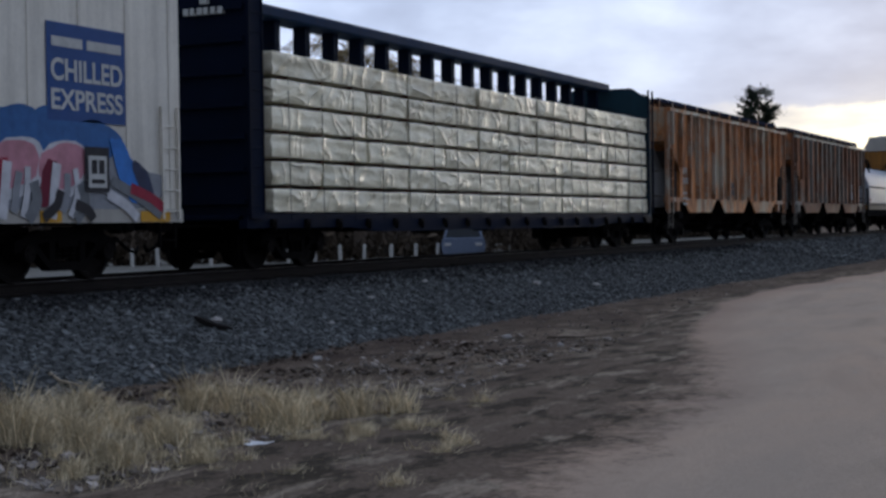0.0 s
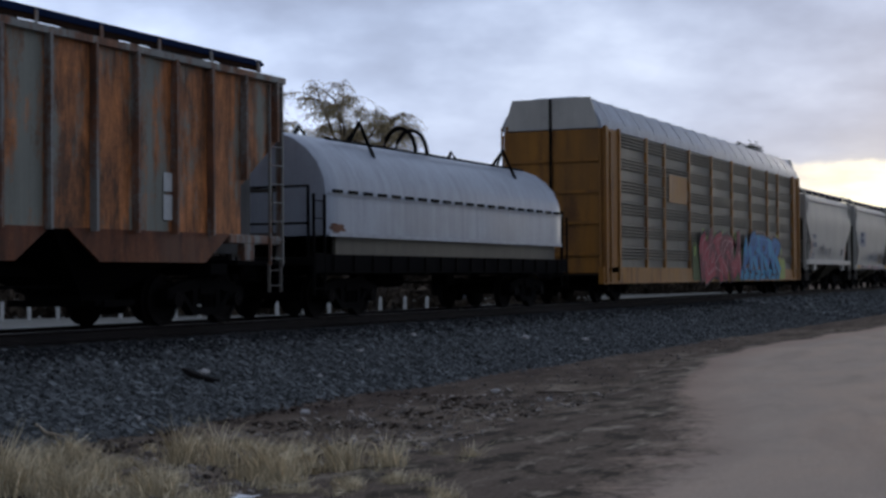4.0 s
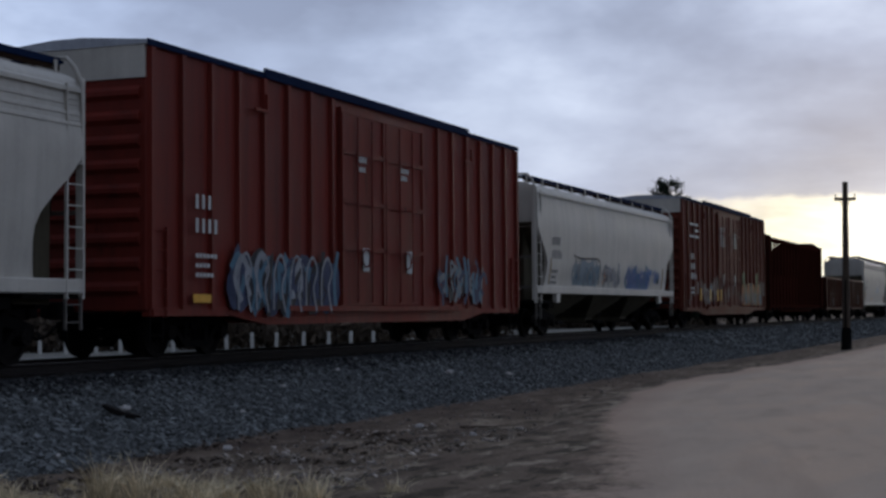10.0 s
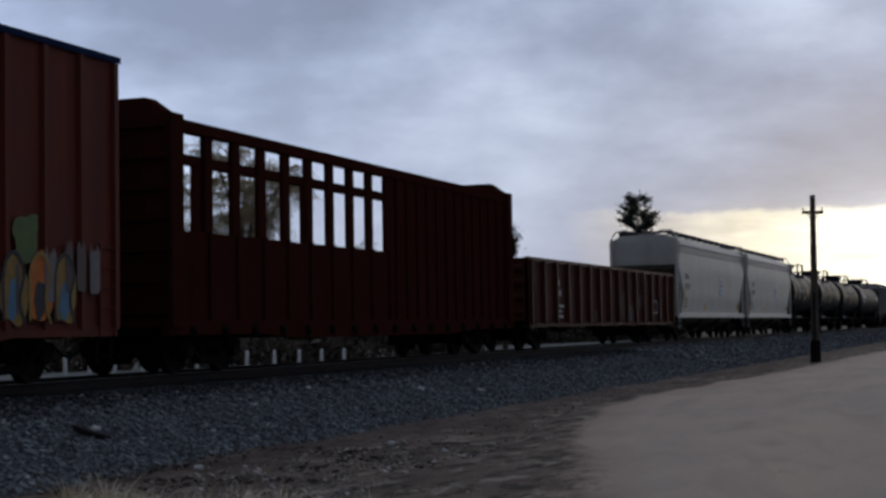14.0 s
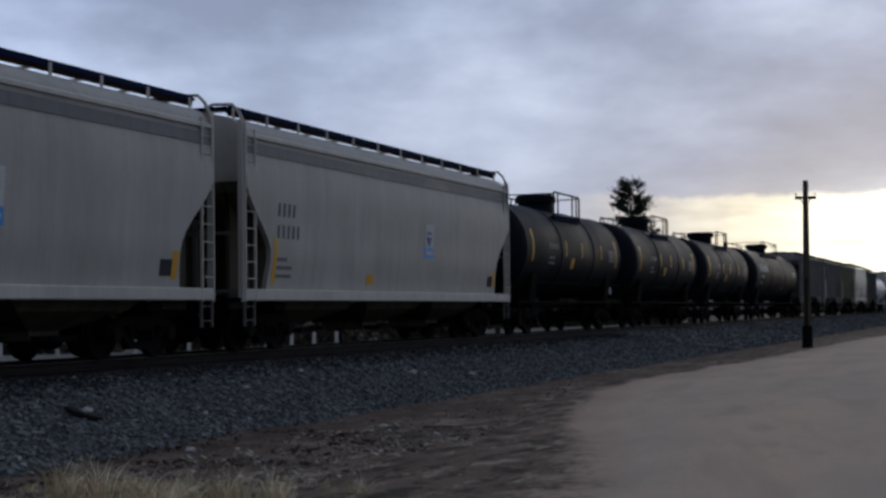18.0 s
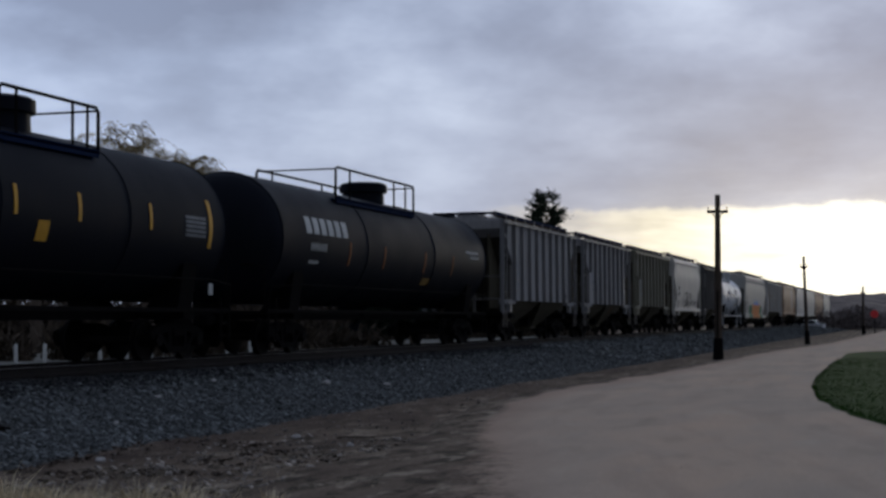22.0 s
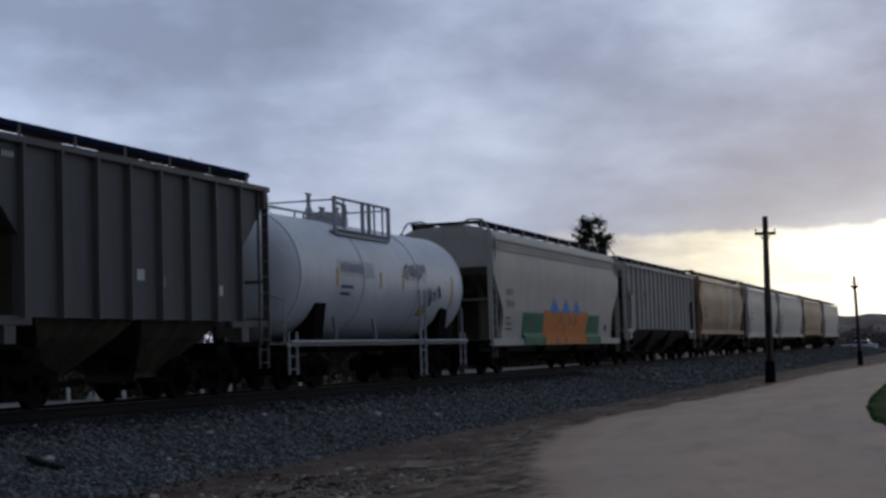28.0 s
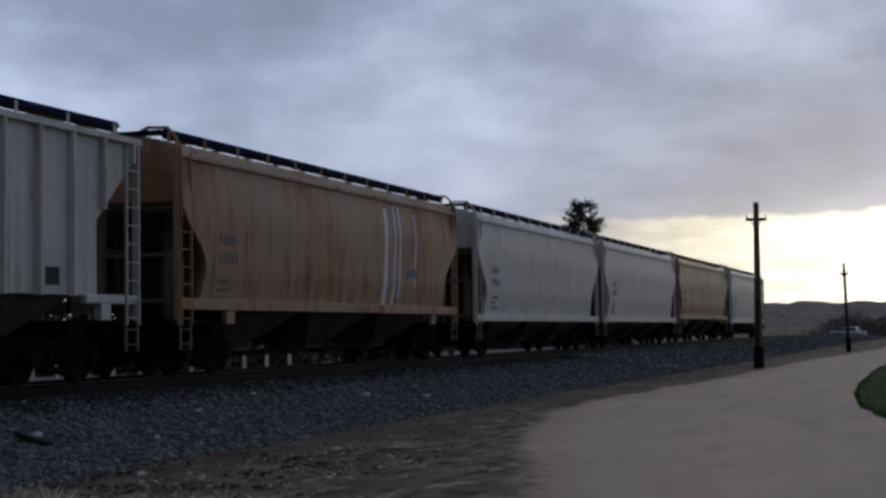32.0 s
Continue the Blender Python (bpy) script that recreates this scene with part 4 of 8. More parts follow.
    for s in (-1, 1):
        g = G()
        x0, x1 = sorted((s * (W - 0.12), s * (W + 0.03)))
        g.box(x0, x1, -h + 0.05, h - 0.05, sill - 0.06, sill + 0.10)
        if fishbelly:
            g.loft([[(x0 + 0.02, y, z), (x1 - 0.02, y, z), (x1 - 0.02, y, sill), (x0 + 0.02, y, sill)] for y, z in ((-h + 2.8, sill - 0.06), (-h + 4.2, sill - 0.24), (h - 4.2, sill - 0.24), (h - 2.8, sill - 0.06))])
        part("side_sill", g, mat, e)
        ribbed_end(e, s * h, s, W, sill + 0.2, eave - 0.62, mat)
        g = G()
        y0, y1 = sorted((s * (h - 0.01), s * (h + 0.035)))
        g.box(-W + 0.02, W - 0.02, y0, y1, eave - 0.58, eave - 0.02)
        part("end_panel", g, endtop, e, "white-painted top end panel")
        put("ladder", ladder_mesh(1.5, mat), e, W + 0.03, s * (h - 0.35), sill - 0.05)
        put("ladder", ladder_mesh(eave - sill - 0.5, mat, 0.40), e, -0.95, s * (h + 0.10), sill + 0.1, 90)
        put("ladder", ladder_mesh(0.5, UNDER, 0.40, 0.25), e, W - 0.05, s * (h - 0.35), sill - 0.5)
    brake_gear(e, h)
    return e, h, W


def bulkhead(e, y, s, w, z0, z1, mat, ribs=7, thick=0.35):
    """Solid end wall of a flat car, tapered towards the top, with horizontal stiffeners."""
    g = G()
    a, b = y, y + s * thick
    g.loft([[(-w, min(a, b), z0), (w, min(a, b), z0), (w, max(a, b), z0), (-w, max(a, b), z0)],
            [(-w, min(a, b), z1 - 0.35), (w, min(a, b), z1 - 0.35), (w, max(a, b), z1 - 0.35), (-w, max(a, b), z1 - 0.35)],
            [(-w + 0.5, min(a, b), z1), (w - 0.5, min(a, b), z1), (w - 0.5, max(a, b), z1), (-w + 0.5, max(a, b), z1)]])
    bk = part("bulkhead", g, mat, e)
    for i in range(ribs):
        z = z0 + 0.3 + (z1 - z0 - 0.8) * i / (ribs - 1)
        g = G()
        y0, y1 = sorted((b - s * 0.01, b + s * 0.09))
        g.box(-w + 0.05, w - 0.05, y0, y1, z - 0.05, z + 0.05)
        part("stiffener", g, mat, bk)
    for x in (-w, w):
        part("corner_post", G().box(x - 0.05, x + 0.05, min(a, b) - 0.04, max(a, b) + 0.04, z0, z1 - 0.3), mat, bk)
    return bk


def flat_deck(e, h, mat, z=0.97):
    g = G()
    g.cbox(-1.45, 1.45, -h, h, z - 0.10, z, 0.02)
    part("deck", g, mat, e)
    for s in (-1, 1):
        g = G()
        x0, x1 = sorted((s * 1.33, s * 1.50))
        g.loft([[(x0, y, q), (x1, y, q), (x1, y, z + 0.02), (x0, y, z + 0.02)] for y, q in ((-h, z - 0.24), (-h + 3.6, z - 0.24), (-h + 5, z - 0.34), (h - 5, z - 0.34), (h - 3.6, z - 0.24), (h, z - 0.24))])
        part("side_sill", g, mat, e)
    n = int(2 * h / 1.2)
    hook = G().box(0, 0.07, -0.07, 0.07, 0, 0.14).box(0.03, 0.10, -0.02, 0.02, -0.06, 0.08).mesh("tie_down_winch", UNDER)
    for i in range(n):
        y = -h + 0.8 + (2 * h - 1.6) * i / (n - 1)
        put("tie_down_winch", hook, e, 1.49, y, z - 0.22)


def center_beam(front, rear, mat, top_mat, label, load=False, solid=None):
    e, h = car("centerbeam_flat_car", front, rear, label, "flat car", 2.2)
    flat_deck(e, h, mat)
    H = 4.92
    bk = bulkhead(e, -h + 0.42, -1, 1.52, 0.9, H + 0.10, mat)
    for i, w in enumerate((0.10, 0.08, 0.11, 0.08, 0.09, 0.10)):
        part("logo", G().box(0.28 + i * 0.14, 0.28 + i * 0.14 + w, -h - 0.036, -h + 0.066, 4.42, 4.54), BONE, bk, "small white company name as bars")
    part("logo", G().box(0.62, 0.76, -h - 0.036, -h + 0.066, 4.60, 4.68), BONE, bk)
    bulkhead(e, h - 0.30, 1, 1.46, 0.9, H - 0.10, TEALBLUE, thick=0.22)
    g = G()
    g.cbox(-0.34, 0.34, -h + 0.4, h - 0.4, H - 0.18, H + 0.04, 0.03)
    part("top_chord", g, top_mat, e)
    n = 19
    post = G().box(-0.14, 0.14, -0.10, 0.10, 0.97, H - 0.12).mesh("center_post", mat)
    for i in range(n):
        y = -h + 1.0 + (2 * h - 2.0) * i / (n - 1)
        put("center_post", post, e, 0, y, 0)
    for i in range(0, n - 1, 2):
        ya, yb = (-h + 1.0 + (2 * h - 2.0) * j / (n - 1) for j in (i, i + 1))
        g = G()
        g.tube([(0, ya, H - 0.2), (0, yb, 1.1)], 0.05, 6)
        part("diagonal_brace", g, mat, e)
    for s in (-1, 1):
        put("ladder", ladder_mesh(H - 1.2, mat), e, 1.56, s * (h - 0.22), 1.0)
    brake_gear(e, h)
    return e, h


def bundle_mesh(w, ln, ht, seed):
    """A wrapped stack of boards: soft corners, sagging cover, creases."""
    rng = random.Random(seed)
    bm = bmesh.new()
    nx, ny, nz = 3, 7, 4
    b = bmesh.ops.create_cube(bm, size=1)
    bmesh.ops.subdivide_edges(bm, edges=bm.edges[:], cuts=9, use_grid_fill=True)
    for v in bm.verts:
        p = v.co
        q = Vector((p.x * w, p.y * ln, p.z * ht))
        k = noise.noise(Vector((q.x * 2 + seed, q.y * 2.2, q.z * 5))) * 0.022 + noise.noise(Vector((q.x * 4 + q.z * 3, q.y * 7 + q.z * 4 + seed, q.z * 6))) * 0.03
        if abs(p.x) > 0.49:
            q.x += k
        if abs(p.z) > 0.49:
            q.z += k * 0.5 - 0.012
        edge = sum(1 for c in p if abs(c) > 0.49)
        if edge > 1:
            q *= 0.985
        v.co = q
    me = bpy.data.meshes.new("lumber_pack")
    bm.to_mesh(me)
    bm.free()
    me.materials.append(WRAP)
    me.shade_smooth()
    me.set_sharp_from_angle(angle=radians(50))
    return me


def lumber_load(mid, h):
    """Six tiers of wrapped lumber on both sides of the centre beam."""
    e = new("lumber_load")
    tagged(e, "white-wrapped lumber bundles stacked six high on the flat car", "lumber")
    e.matrix_basis = pose(TRACK_X, mid, RAIL + 0.97)
    CARS.append((e, mid, RAIL + 0.97))
    tiers, along = 6, 9
    ht, ln = 0.485, (2 * h - 1.0) / along
    unit = (2 * h - 1.0) / 12
    pool = {m: [bundle_mesh(1.14, unit * m - 0.05, ht - 0.075, k + 10 * m) for k in range(3)] for m in (1, 2, 3)}
    rng = random.Random(5)
    for s in (-1, 1):
        for k in range(tiers):
            left, y = 12, -h + 0.5
            while left:
                m = min(left, rng.choice((1, 2, 2, 3)))
                put("lumber_pack", rng.choice(pool[m]), e, s * (0.90 + rng.uniform(-0.03, 0.02)), y + unit * m / 2, ht * (k + 0.5) + 0.02, rng.choice((0, 180)))
                y += unit * m
                left -= m
    g = G()
    g.box(-0.555, 0.555, -0.04, 0.04, -0.015, 0.03)
    board = g.mesh("spacer_board", BROWN2)
    for s in (-1, 1):
        for k in range(tiers):
            for j in range(along * 2):
                put("spacer_board", board, e, s * 0.905, -h + 0.5 + ln * (j + 0.5) / 2, ht * k)
    for j in range(along * 2):
        y = -h + 0.5 + ln * (j + 0.5) / 2
        g = G()
        g.tube([(1.50, y, -0.1), (1.485, y, ht * 3), (1.47, y, ht * tiers + 0.02), (0.34, y, ht * tiers + 0.35)], 0.006, 4)
        part("tie_down_cable", g, UNDER, e)


def coil_car(front, rear, label):
    e, h = car("coil_car", front, rear, label, "coil car", 1.6)
    g = G()
    g.cbox(-1.42, 1.42, -h - 0.5, h + 0.5, 1.00, 1.16, 0.02)
    part("deck", g, UNDER, e)
    for s in (-1, 1):
        g = G()
        x0, x1 = sorted((s * 1.30, s * 1.44))
        g.box(x0, x1, -h - 0.4, h + 0.4, 0.86, 1.22)
        for i in range(16):
            y = -h + 0.3 + (2 * h - 0.6) * i / 15
            g.box(x0 + 0.02, x1 + 0.04, y - 0.05, y + 0.05, 0.90, 1.20)
        part("side_sill", g, UNDER, e)
        g = G()
        x0, x1 = sorted((s * 1.28, s * 1.36))
        g.box(x0, x1, -h + 0.5, h - 0.3, 1.2, 1.62)
        part("trough_side", g, paint("stained_trough_steel", (0.105, 0.092, 0.070), 0.5, 0.3), e)
    # round-topped hood with rolled ends
    def section(y, k):
        pts = [(-1.45 * k, y, 1.58), (1.45 * k, y, 1.58), (1.45 * k, y, 2.35)]
        for j in range(1, 12):
            a = j / 12 * math.pi
            pts.append((1.45 * k * math.cos(a), y, 2.35 + (1.30 * k - 0.25 * (1 - k)) * math.sin(a)))
        pts.append((-1.45 * k, y, 2.35))
        return pts
    g = G()
    g.loft([section(y, k) for y, k in ((-h, 0.985), (-h + 0.06, 1.0), (-h + 0.5, 1.0), (0, 1.0), (h - 0.5, 1.0), (h - 0.06, 1.0), (h, 0.985))])
    hood = part("hood", g, SILVER, e, "silver-grey rounded steel hood", True)
    g = G()
    for s in (-1, 1):
        x0, x1 = sorted((s * 1.43, s * 1.475))
        g.box(x0, x1, -h + 0.05, h - 0.05, 2.36, 2.40)
        g.box(x0, x1, -h + 0.05, h - 0.05, 1.56, 1.63)
    part("hood_seam", g, SILVER, hood)
    clip = G().box(-0.01, 0.05, -0.16, 0.16, -0.03, 0.035).mesh("seam_clip", UNDER)
    for i in range(20):
        put("seam_clip", clip, hood, 1.45, -h + 0.4 + (2 * h - 0.8) * i / 19, 2.43)
    for y in (-h + 2.7, h - 2.3):
        for s in (-1, 1):
            g = G()
            a = 2.35 + 1.3 * math.sin(math.acos(0.62))
            g.tube([(s * 0.45, y, 3.62), (s * 0.72, y, 4.0), (s * 1.05, y + 0.05, 3.25)], 0.045, 5)
            g.tube([(s * 0.72, y, 4.0), (s * 0.74, y - 0.45, 3.55)], 0.04, 5)
            part("lifting_bracket", g, UNDER, hood)
    for y in (-0.35, 0.25):
        g = G()
        g.tube([(0.42 * math.cos(a), y, 3.58 + 0.62 * math.sin(a)) for a in (j * math.pi / 10 for j in range(11))], 0.05, 6)
        part("lifting_hoop", g, UNDER, hood)
    g = G()
    g.tube([(0.75, -h + 1.2, 3.55), (0.75, h - 1.0, 3.55)], 0.03, 5)
    part("grab_rail", g, UNDER, hood)
    blob(hood, -h + 0.42, 1.72, 0.34, 0.09, SKIRT, 1.452, 0.004, 61, 0.0, 0.5, "rust stain at the corner of the hood")
    for s in (-1, 1):
        g = G()
        yo = s * (h + 0.45)
        for x in (-1.3, -0.5, 0.5, 1.3):
            g.tube([(x, yo, 1.1), (x, yo, 2.5)], 0.03, 6)
        for z in (1.8, 2.5):
            g.tube([(-1.3, yo, z), (1.3, yo, z)], 0.025, 6)
        part("end_railing", g, UNDER, e)
        put("ladder", ladder_mesh(1.9, UNDER), e, 1.42, s * (h + 0.25), 0.45)
    brake_gear(e, h)
    return e, h


def auto_rack(front, rear, label):
    e, h = car("autorack_car", front, rear, label, "autorack", 2.6)
    W, sill, eave, top = 1.53, 0.55, 5.02, 5.98
    g = G()
    g.cbox(-W + 0.06, W - 0.06, -h + 0.25, h - 0.25, sill + 0.25, eave, 0.02)
    part("body", g, GALV, e)
    g = G()
    prof = [(-W, eave - 0.02), (W, eave - 0.02), (W, eave + 0.18), (W - 0.10, eave + 0.40), (W - 0.40, top - 0.12), (0.6, top), (-0.6, top), (-W + 0.40, top - 0.12), (-W + 0.10, eave + 0.40), (-W, eave + 0.18)]
    g.loft([[(x * k, y, z - dz * (z - eave)) for x, z in prof] for y, k, dz in ((-h + 0.1, 0.99, 0.10), (-h + 0.5, 1.0, 0.0), (h - 0.5, 1.0, 0.0), (h - 0.15, 1.0, 0.12), (h, 0.96, 0.45))])
    part("roof", g, ROOFGREY, e, "grey galvanised arched roof", True)
    for i in range(18):
        y = -h + 0.8 + (2 * h - 1.6) * i / 17
        g = G()
        g.loft([[(x, y - 0.03, z + 0.015), (x, y + 0.03, z + 0.015), (x, y + 0.03, z - 0.02), (x, y - 0.03, z - 0.02)] for x, z in ((W, eave + 0.2), (W - 0.1, eave + 0.41), (W - 0.4, top - 0.11), (0.6, top + 0.01), (-0.6, top + 0.01), (-W + 0.4, top - 0.11), (-W + 0.1, eave + 0.41), (-W, eave + 0.2))])
        part("roof_rib", g, ROOFGREY, e)
    stops = [h - q for q in (25.73, 22.91, 20.96, 18.04, 15.11, 12.19, 9.26, 6.34, 4.39, 1.57)]
    # corrugated side screens between posts
    def screen(length):
        g = G()
        z0, z1 = sill + 0.45, eave - 0.05
        rows, n = [(0.0, z0)], 6
        # each sheet: a flat band below, four pressed ridges above
        for i in range(n):
            a, q = z0 + (z1 - z0) * i / n, (z1 - z0) / n
            rows += [(0.0, a + q * 0.02), (0.025, a + q * 0.03), (0.025, a + q * 0.38)]
            for j in range(4):
                c = a + q * (0.42 + 0.145 * j)
                rows += [(0.0, c), (0.085, c + q * 0.035), (0.085, c + q * 0.075), (0.0, c + q * 0.115)]
        rows.append((0.0, z1))
        g.loft([[(0.0 + x, -length / 2, z), (0.0 + x, length / 2, z)] for x, z in rows], caps=False, closed=False)
        return g.mesh("side_screen", GALV)
    sheets = {}
    pm = G().loft([[(0, -0.085, z), (0.085, -0.065, z), (0.085, 0.065, z), (0, 0.085, z)] for z in (sill + 0.1, eave + 0.02)]).mesh("side_post", YELLOW)
    for a, b in zip(stops, stops[1:]):
        key = round(b - a, 2)
        if key not in sheets:
            sheets[key] = screen(b - a)
        put("side_screen", sheets[key], e, W - 0.07, (a + b) / 2, 0)
        put("side_screen", sheets[key], e, -W + 0.07, (a + b) / 2, 0, 180)
    for y in stops:
        put("side_post", pm, e, W - 0.06, y, 0)
        put("side_post", pm, e, -W + 0.06, y, 0, 180)
    for s in (-1, 1):
        g = G()
        x0, x1 = sorted((s * (W - 0.12), s * (W + 0.03)))
        g.box(x0, x1, -h + 0.1, h - 0.1, sill, sill + 0.48)
        part("side_sill", g, YELLOW if s > 0 else YELLOW, e)
        for q in (-1, 1):
            y0, y1 = sorted((q * (h - 1.65), q * (h - 0.25)))
            g = G()
            g.cbox(x0 + 0.03, x1, y0, y1, sill + 0.3, eave, 0.02)
            part("end_side_panel", g, YELLOW, e)
            g = G()
            for y in (y0 + 0.1, y1 - 0.1):
                g.box(x0 + 0.03, x1 + 0.05, y - 0.08, y + 0.08, sill + 0.1, eave + 0.05)
            part("end_post", g, YELLOW, e)
            put("ladder", ladder_mesh(eave - 0.7, YELLOW), e, s * (W + 0.05), q * (h - 0.5), 0.6)
    for s in (-1, 1):
        for a, b in ((-W + 0.06, -0.02), (0.02, W - 0.06)):
            g = G()
            y0, y1 = sorted((s * (h - 0.12), s * (h - 0.22)))
            g.cbox(a, b, y0, y1, sill + 0.3, eave - 0.02, 0.02)
            d = part("end_door", g, YELLOW, e)
            y0, y1 = sorted((s * (h - 0.11), s * (h - 0.07)))
            for z in (1.4, 2.3, 3.2, 4.1):
                part("door_stiffener", G().box(a + 0.06, b - 0.06, y0, y1, z - 0.04, z + 0.04), YELLOW, d)
            g = G()
            y0, y1 = sorted((s * (h - 0.08), s * (h - 0.2)))
            g.loft([[(a, y0, eave), (b, y0, eave), (b, y1, eave), (a, y1, eave)], [(a + (0.28 if a < -1 else 0), y0, top - 0.08), (b - (0.28 if b > 1 else 0), y0, top - 0.08), (b - (0.28 if b > 1 else 0), y1, top - 0.08), (a + (0.28 if a < -1 else 0), y1, top - 0.08)]])
            part("end_top_panel", g, WHITE, e, "off-white rounded panel over the end doors")
        g = G()
        g.tube([(0.0, s * (h - 0.05), sill + 0.4), (0.0, s * (h - 0.05), top - 0.1)], 0.04, 6)
        part("door_seam_bar", g, UNDER, e)
        g = G()
        g.tube([(-1.2, s * (h + 0.3), 4.4), (-1.2, s * (h + 0.3), 5.1), (-1.45, s * (h + 0.1), 5.1), (-1.45, s * (h + 0.1), 4.4)], 0.03, 5)
        part("grab_rail", g, YELLOW, e)
    brake_gear(e, h)
    return e, h, W


def gondola(front, rear, label):
    e, h = car("gondola_car", front, rear, label, "gondola car", 2.2)
    W, z0, z1 = 1.50, 0.78, 2.86
    g = G()
    g.cbox(-W, W, -h, h, z0, z0 + 0.16, 0.02)
    part("floor_pan", g, GONDOLA, e)
    for s in (-1, 1):
        g = G()
        x0, x1 = sorted((s * (W - 0.07), s * W))
        g.box(x0, x1, -h, h, z0, z1)
        part("side_wall", g, GONDOLA, e)
        g = G()
        x0, x1 = sorted((s * (W - 0.09), s * (W + 0.07)))
        g.box(x0, x1, -h - 0.02, h + 0.02, z1 - 0.10, z1 + 0.03)
        part("top_rail", g, GONDOLA, e)
        g = G()
        g.box(x0, x1, -h, h, z0 - 0.04, z0 + 0.10)
        part("side_sill", g, GONDOLA, e)
    rib = G().loft([[(0, -0.09, z), (0.15, -0.07, z), (0.15, 0.07, z), (0, 0.09, z)] for z in (z0 + 0.05, z1 - 0.06)]).mesh("side_rib", GONDOLA)
    n = 16
    for i in range(n):
        y = -h + 0.15 + (2 * h - 0.3) * i / (n - 1)
        put("side_rib", rib, e, W - 0.005, y, 0)
        put("side_rib", rib, e, -W + 0.005, y, 0, 180)
    for s in (-1, 1):
        g = G()
        y0, y1 = sorted((s * h, s * (h - 0.07)))
        g.box(-W, W, y0, y1, z0, z1)
        part("end_wall", g, GONDOLA, e)
        ribbed_end(e, s * h, s, W, z0 + 0.2, z1 - 0.1, GONDOLA, 4)
        put("ladder", ladder_mesh(1.5, GONDOLA), e, W + 0.06, s * (h - 0.35), 0.6)
    brake_gear(e, h)
    return e, h, W


def tank_car(front, rear, mat, label, radius=1.53, cz=2.72, sillz=1.02, dome=0.0, railmat=UNDER, platform=(3.2, 0.85), shift=0.0, valves=False, sillmat=UNDER, hump=0.0):
    e, h = car("tank_car", front, rear, label, "tank car", 1.9)
    g = G()
    n = 36
    rings = []
    L = h - 0.55
    for y, k in ((-L - 0.62, 0.02), (-L - 0.60, 0.30), (-L - 0.52, 0.58), (-L - 0.38, 0.80), (-L - 0.20, 0.93), (-L, 1.0), (-L + 0.05, 1.0)):
        rings.append((y, k))
    rings += [(y, 1.0) for y in (-L * 0.5, 0, L * 0.5, L - 0.05)]
    rings += [(-y, k) for y, k in ((-L, 1.0), (-L - 0.20, 0.93), (-L - 0.38, 0.80), (-L - 0.52, 0.58), (-L - 0.60, 0.30), (-L - 0.62, 0.02))]
    g.loft([[(radius * k * math.cos(a), y, cz + radius * k * math.sin(a)) for a in (2 * math.pi * j / n for j in range(n))] for y, k in rings])
    shell = part("tank_shell", g, mat, e, "", True)
    shell.data.set_sharp_from_angle(angle=radians(60))
    for y in (-L, -L * 0.34, L * 0.34, L):
        g = G()
        pts = [((radius + 0.006) * math.cos(a), y, cz + (radius + 0.006) * math.sin(a)) for a in (2 * math.pi * j / 36 for j in range(37))]
        g.tube(pts, 0.014, 5)
        part("weld_band", g, mat, shell)
    # walkway sills, saddles, end platforms
    for s in (-1, 1):
        g = G()
        x0, x1 = sorted((s * 1.22, s * 1.40))
        g.box(x0, x1, -h, h, sillz - 0.04, sillz + 0.04)
        part("side_walkway", g, sillmat, e)
        g = G()
        g.tube([(s * 1.42, -h + 0.1, sillz + 0.55), (s * 1.56, -L * 0.9, sillz + 0.62), (s * 1.56, L * 0.9, sillz + 0.62), (s * 1.42, h - 0.1, sillz + 0.55)], 0.018, 5)
        for y in (-h + 0.1, h - 0.1):
            g.tube([(s * 1.38, y, sillz), (s * 1.42, y, sillz + 0.55)], 0.018, 5)
        if valves:
            g = G().tube([(s * 1.44, -h + 0.1, sillz + 0.05), (s * 1.44, h - 0.1, sillz + 0.05)], 0.045, 6)
        part("handrail", g, railmat, e)
        for q in (-1, 1):
            g = G()
            y = q * (h - 1.9)
            g.loft([[(s * 0.5, y - 0.3, sillz), (s * 1.25, y - 0.3, sillz), (s * 1.25, y + 0.3, sillz), (s * 0.5, y + 0.3, sillz)], [(s * 0.9, y - 0.3, sillz + 0.65), (s * 1.38, y - 0.3, sillz + 0.95), (s * 1.38, y + 0.3, sillz + 0.95), (s * 0.9, y + 0.3, sillz + 0.65)]])
            part("saddle", g, UNDER, e)
    for q in (-1, 1):
        g = G()
        y0, y1 = sorted((q * h, q * (h - 0.75)))
        g.box(-1.38, 1.38, y0, y1, sillz - 0.06, sillz)
        part("end_platform", g, UNDER, e)
        put("ladder", ladder_mesh(0.95, railmat, 0.42, 0.28), e, 1.38, q * (h - 0.3), 0.35)
        g = G()
        yo = q * (h - 0.06)
        for x in (-1.3, 1.3):
            g.tube([(x, yo, sillz), (x, yo, sillz + 1.0), (x * 0.75, yo, sillz + 1.08)], 0.02, 5)
        g.tube([(-1.0, yo, sillz + 1.08), (1.0, yo, sillz + 1.08)], 0.02, 5)
        part("end_railing", g, railmat, e)
    # manway, platform and its railing
    top = cz + radius
    g = G()
    g.loft([[(r * math.cos(a), dome + r * math.sin(a), z) for a in (2 * math.pi * j / 18 for j in range(18))] for r, z in (((0.62, top - 0.15), (0.60, top + 0.22), (0.70, top + 0.24), (0.70, top + 0.46), (0.60, top + 0.52)) if not valves else ((0.66, top - 0.15), (0.66, top + 0.10), (0.42, top + 0.14), (0.40, top + 0.24), (0.30, top + 0.27)))])
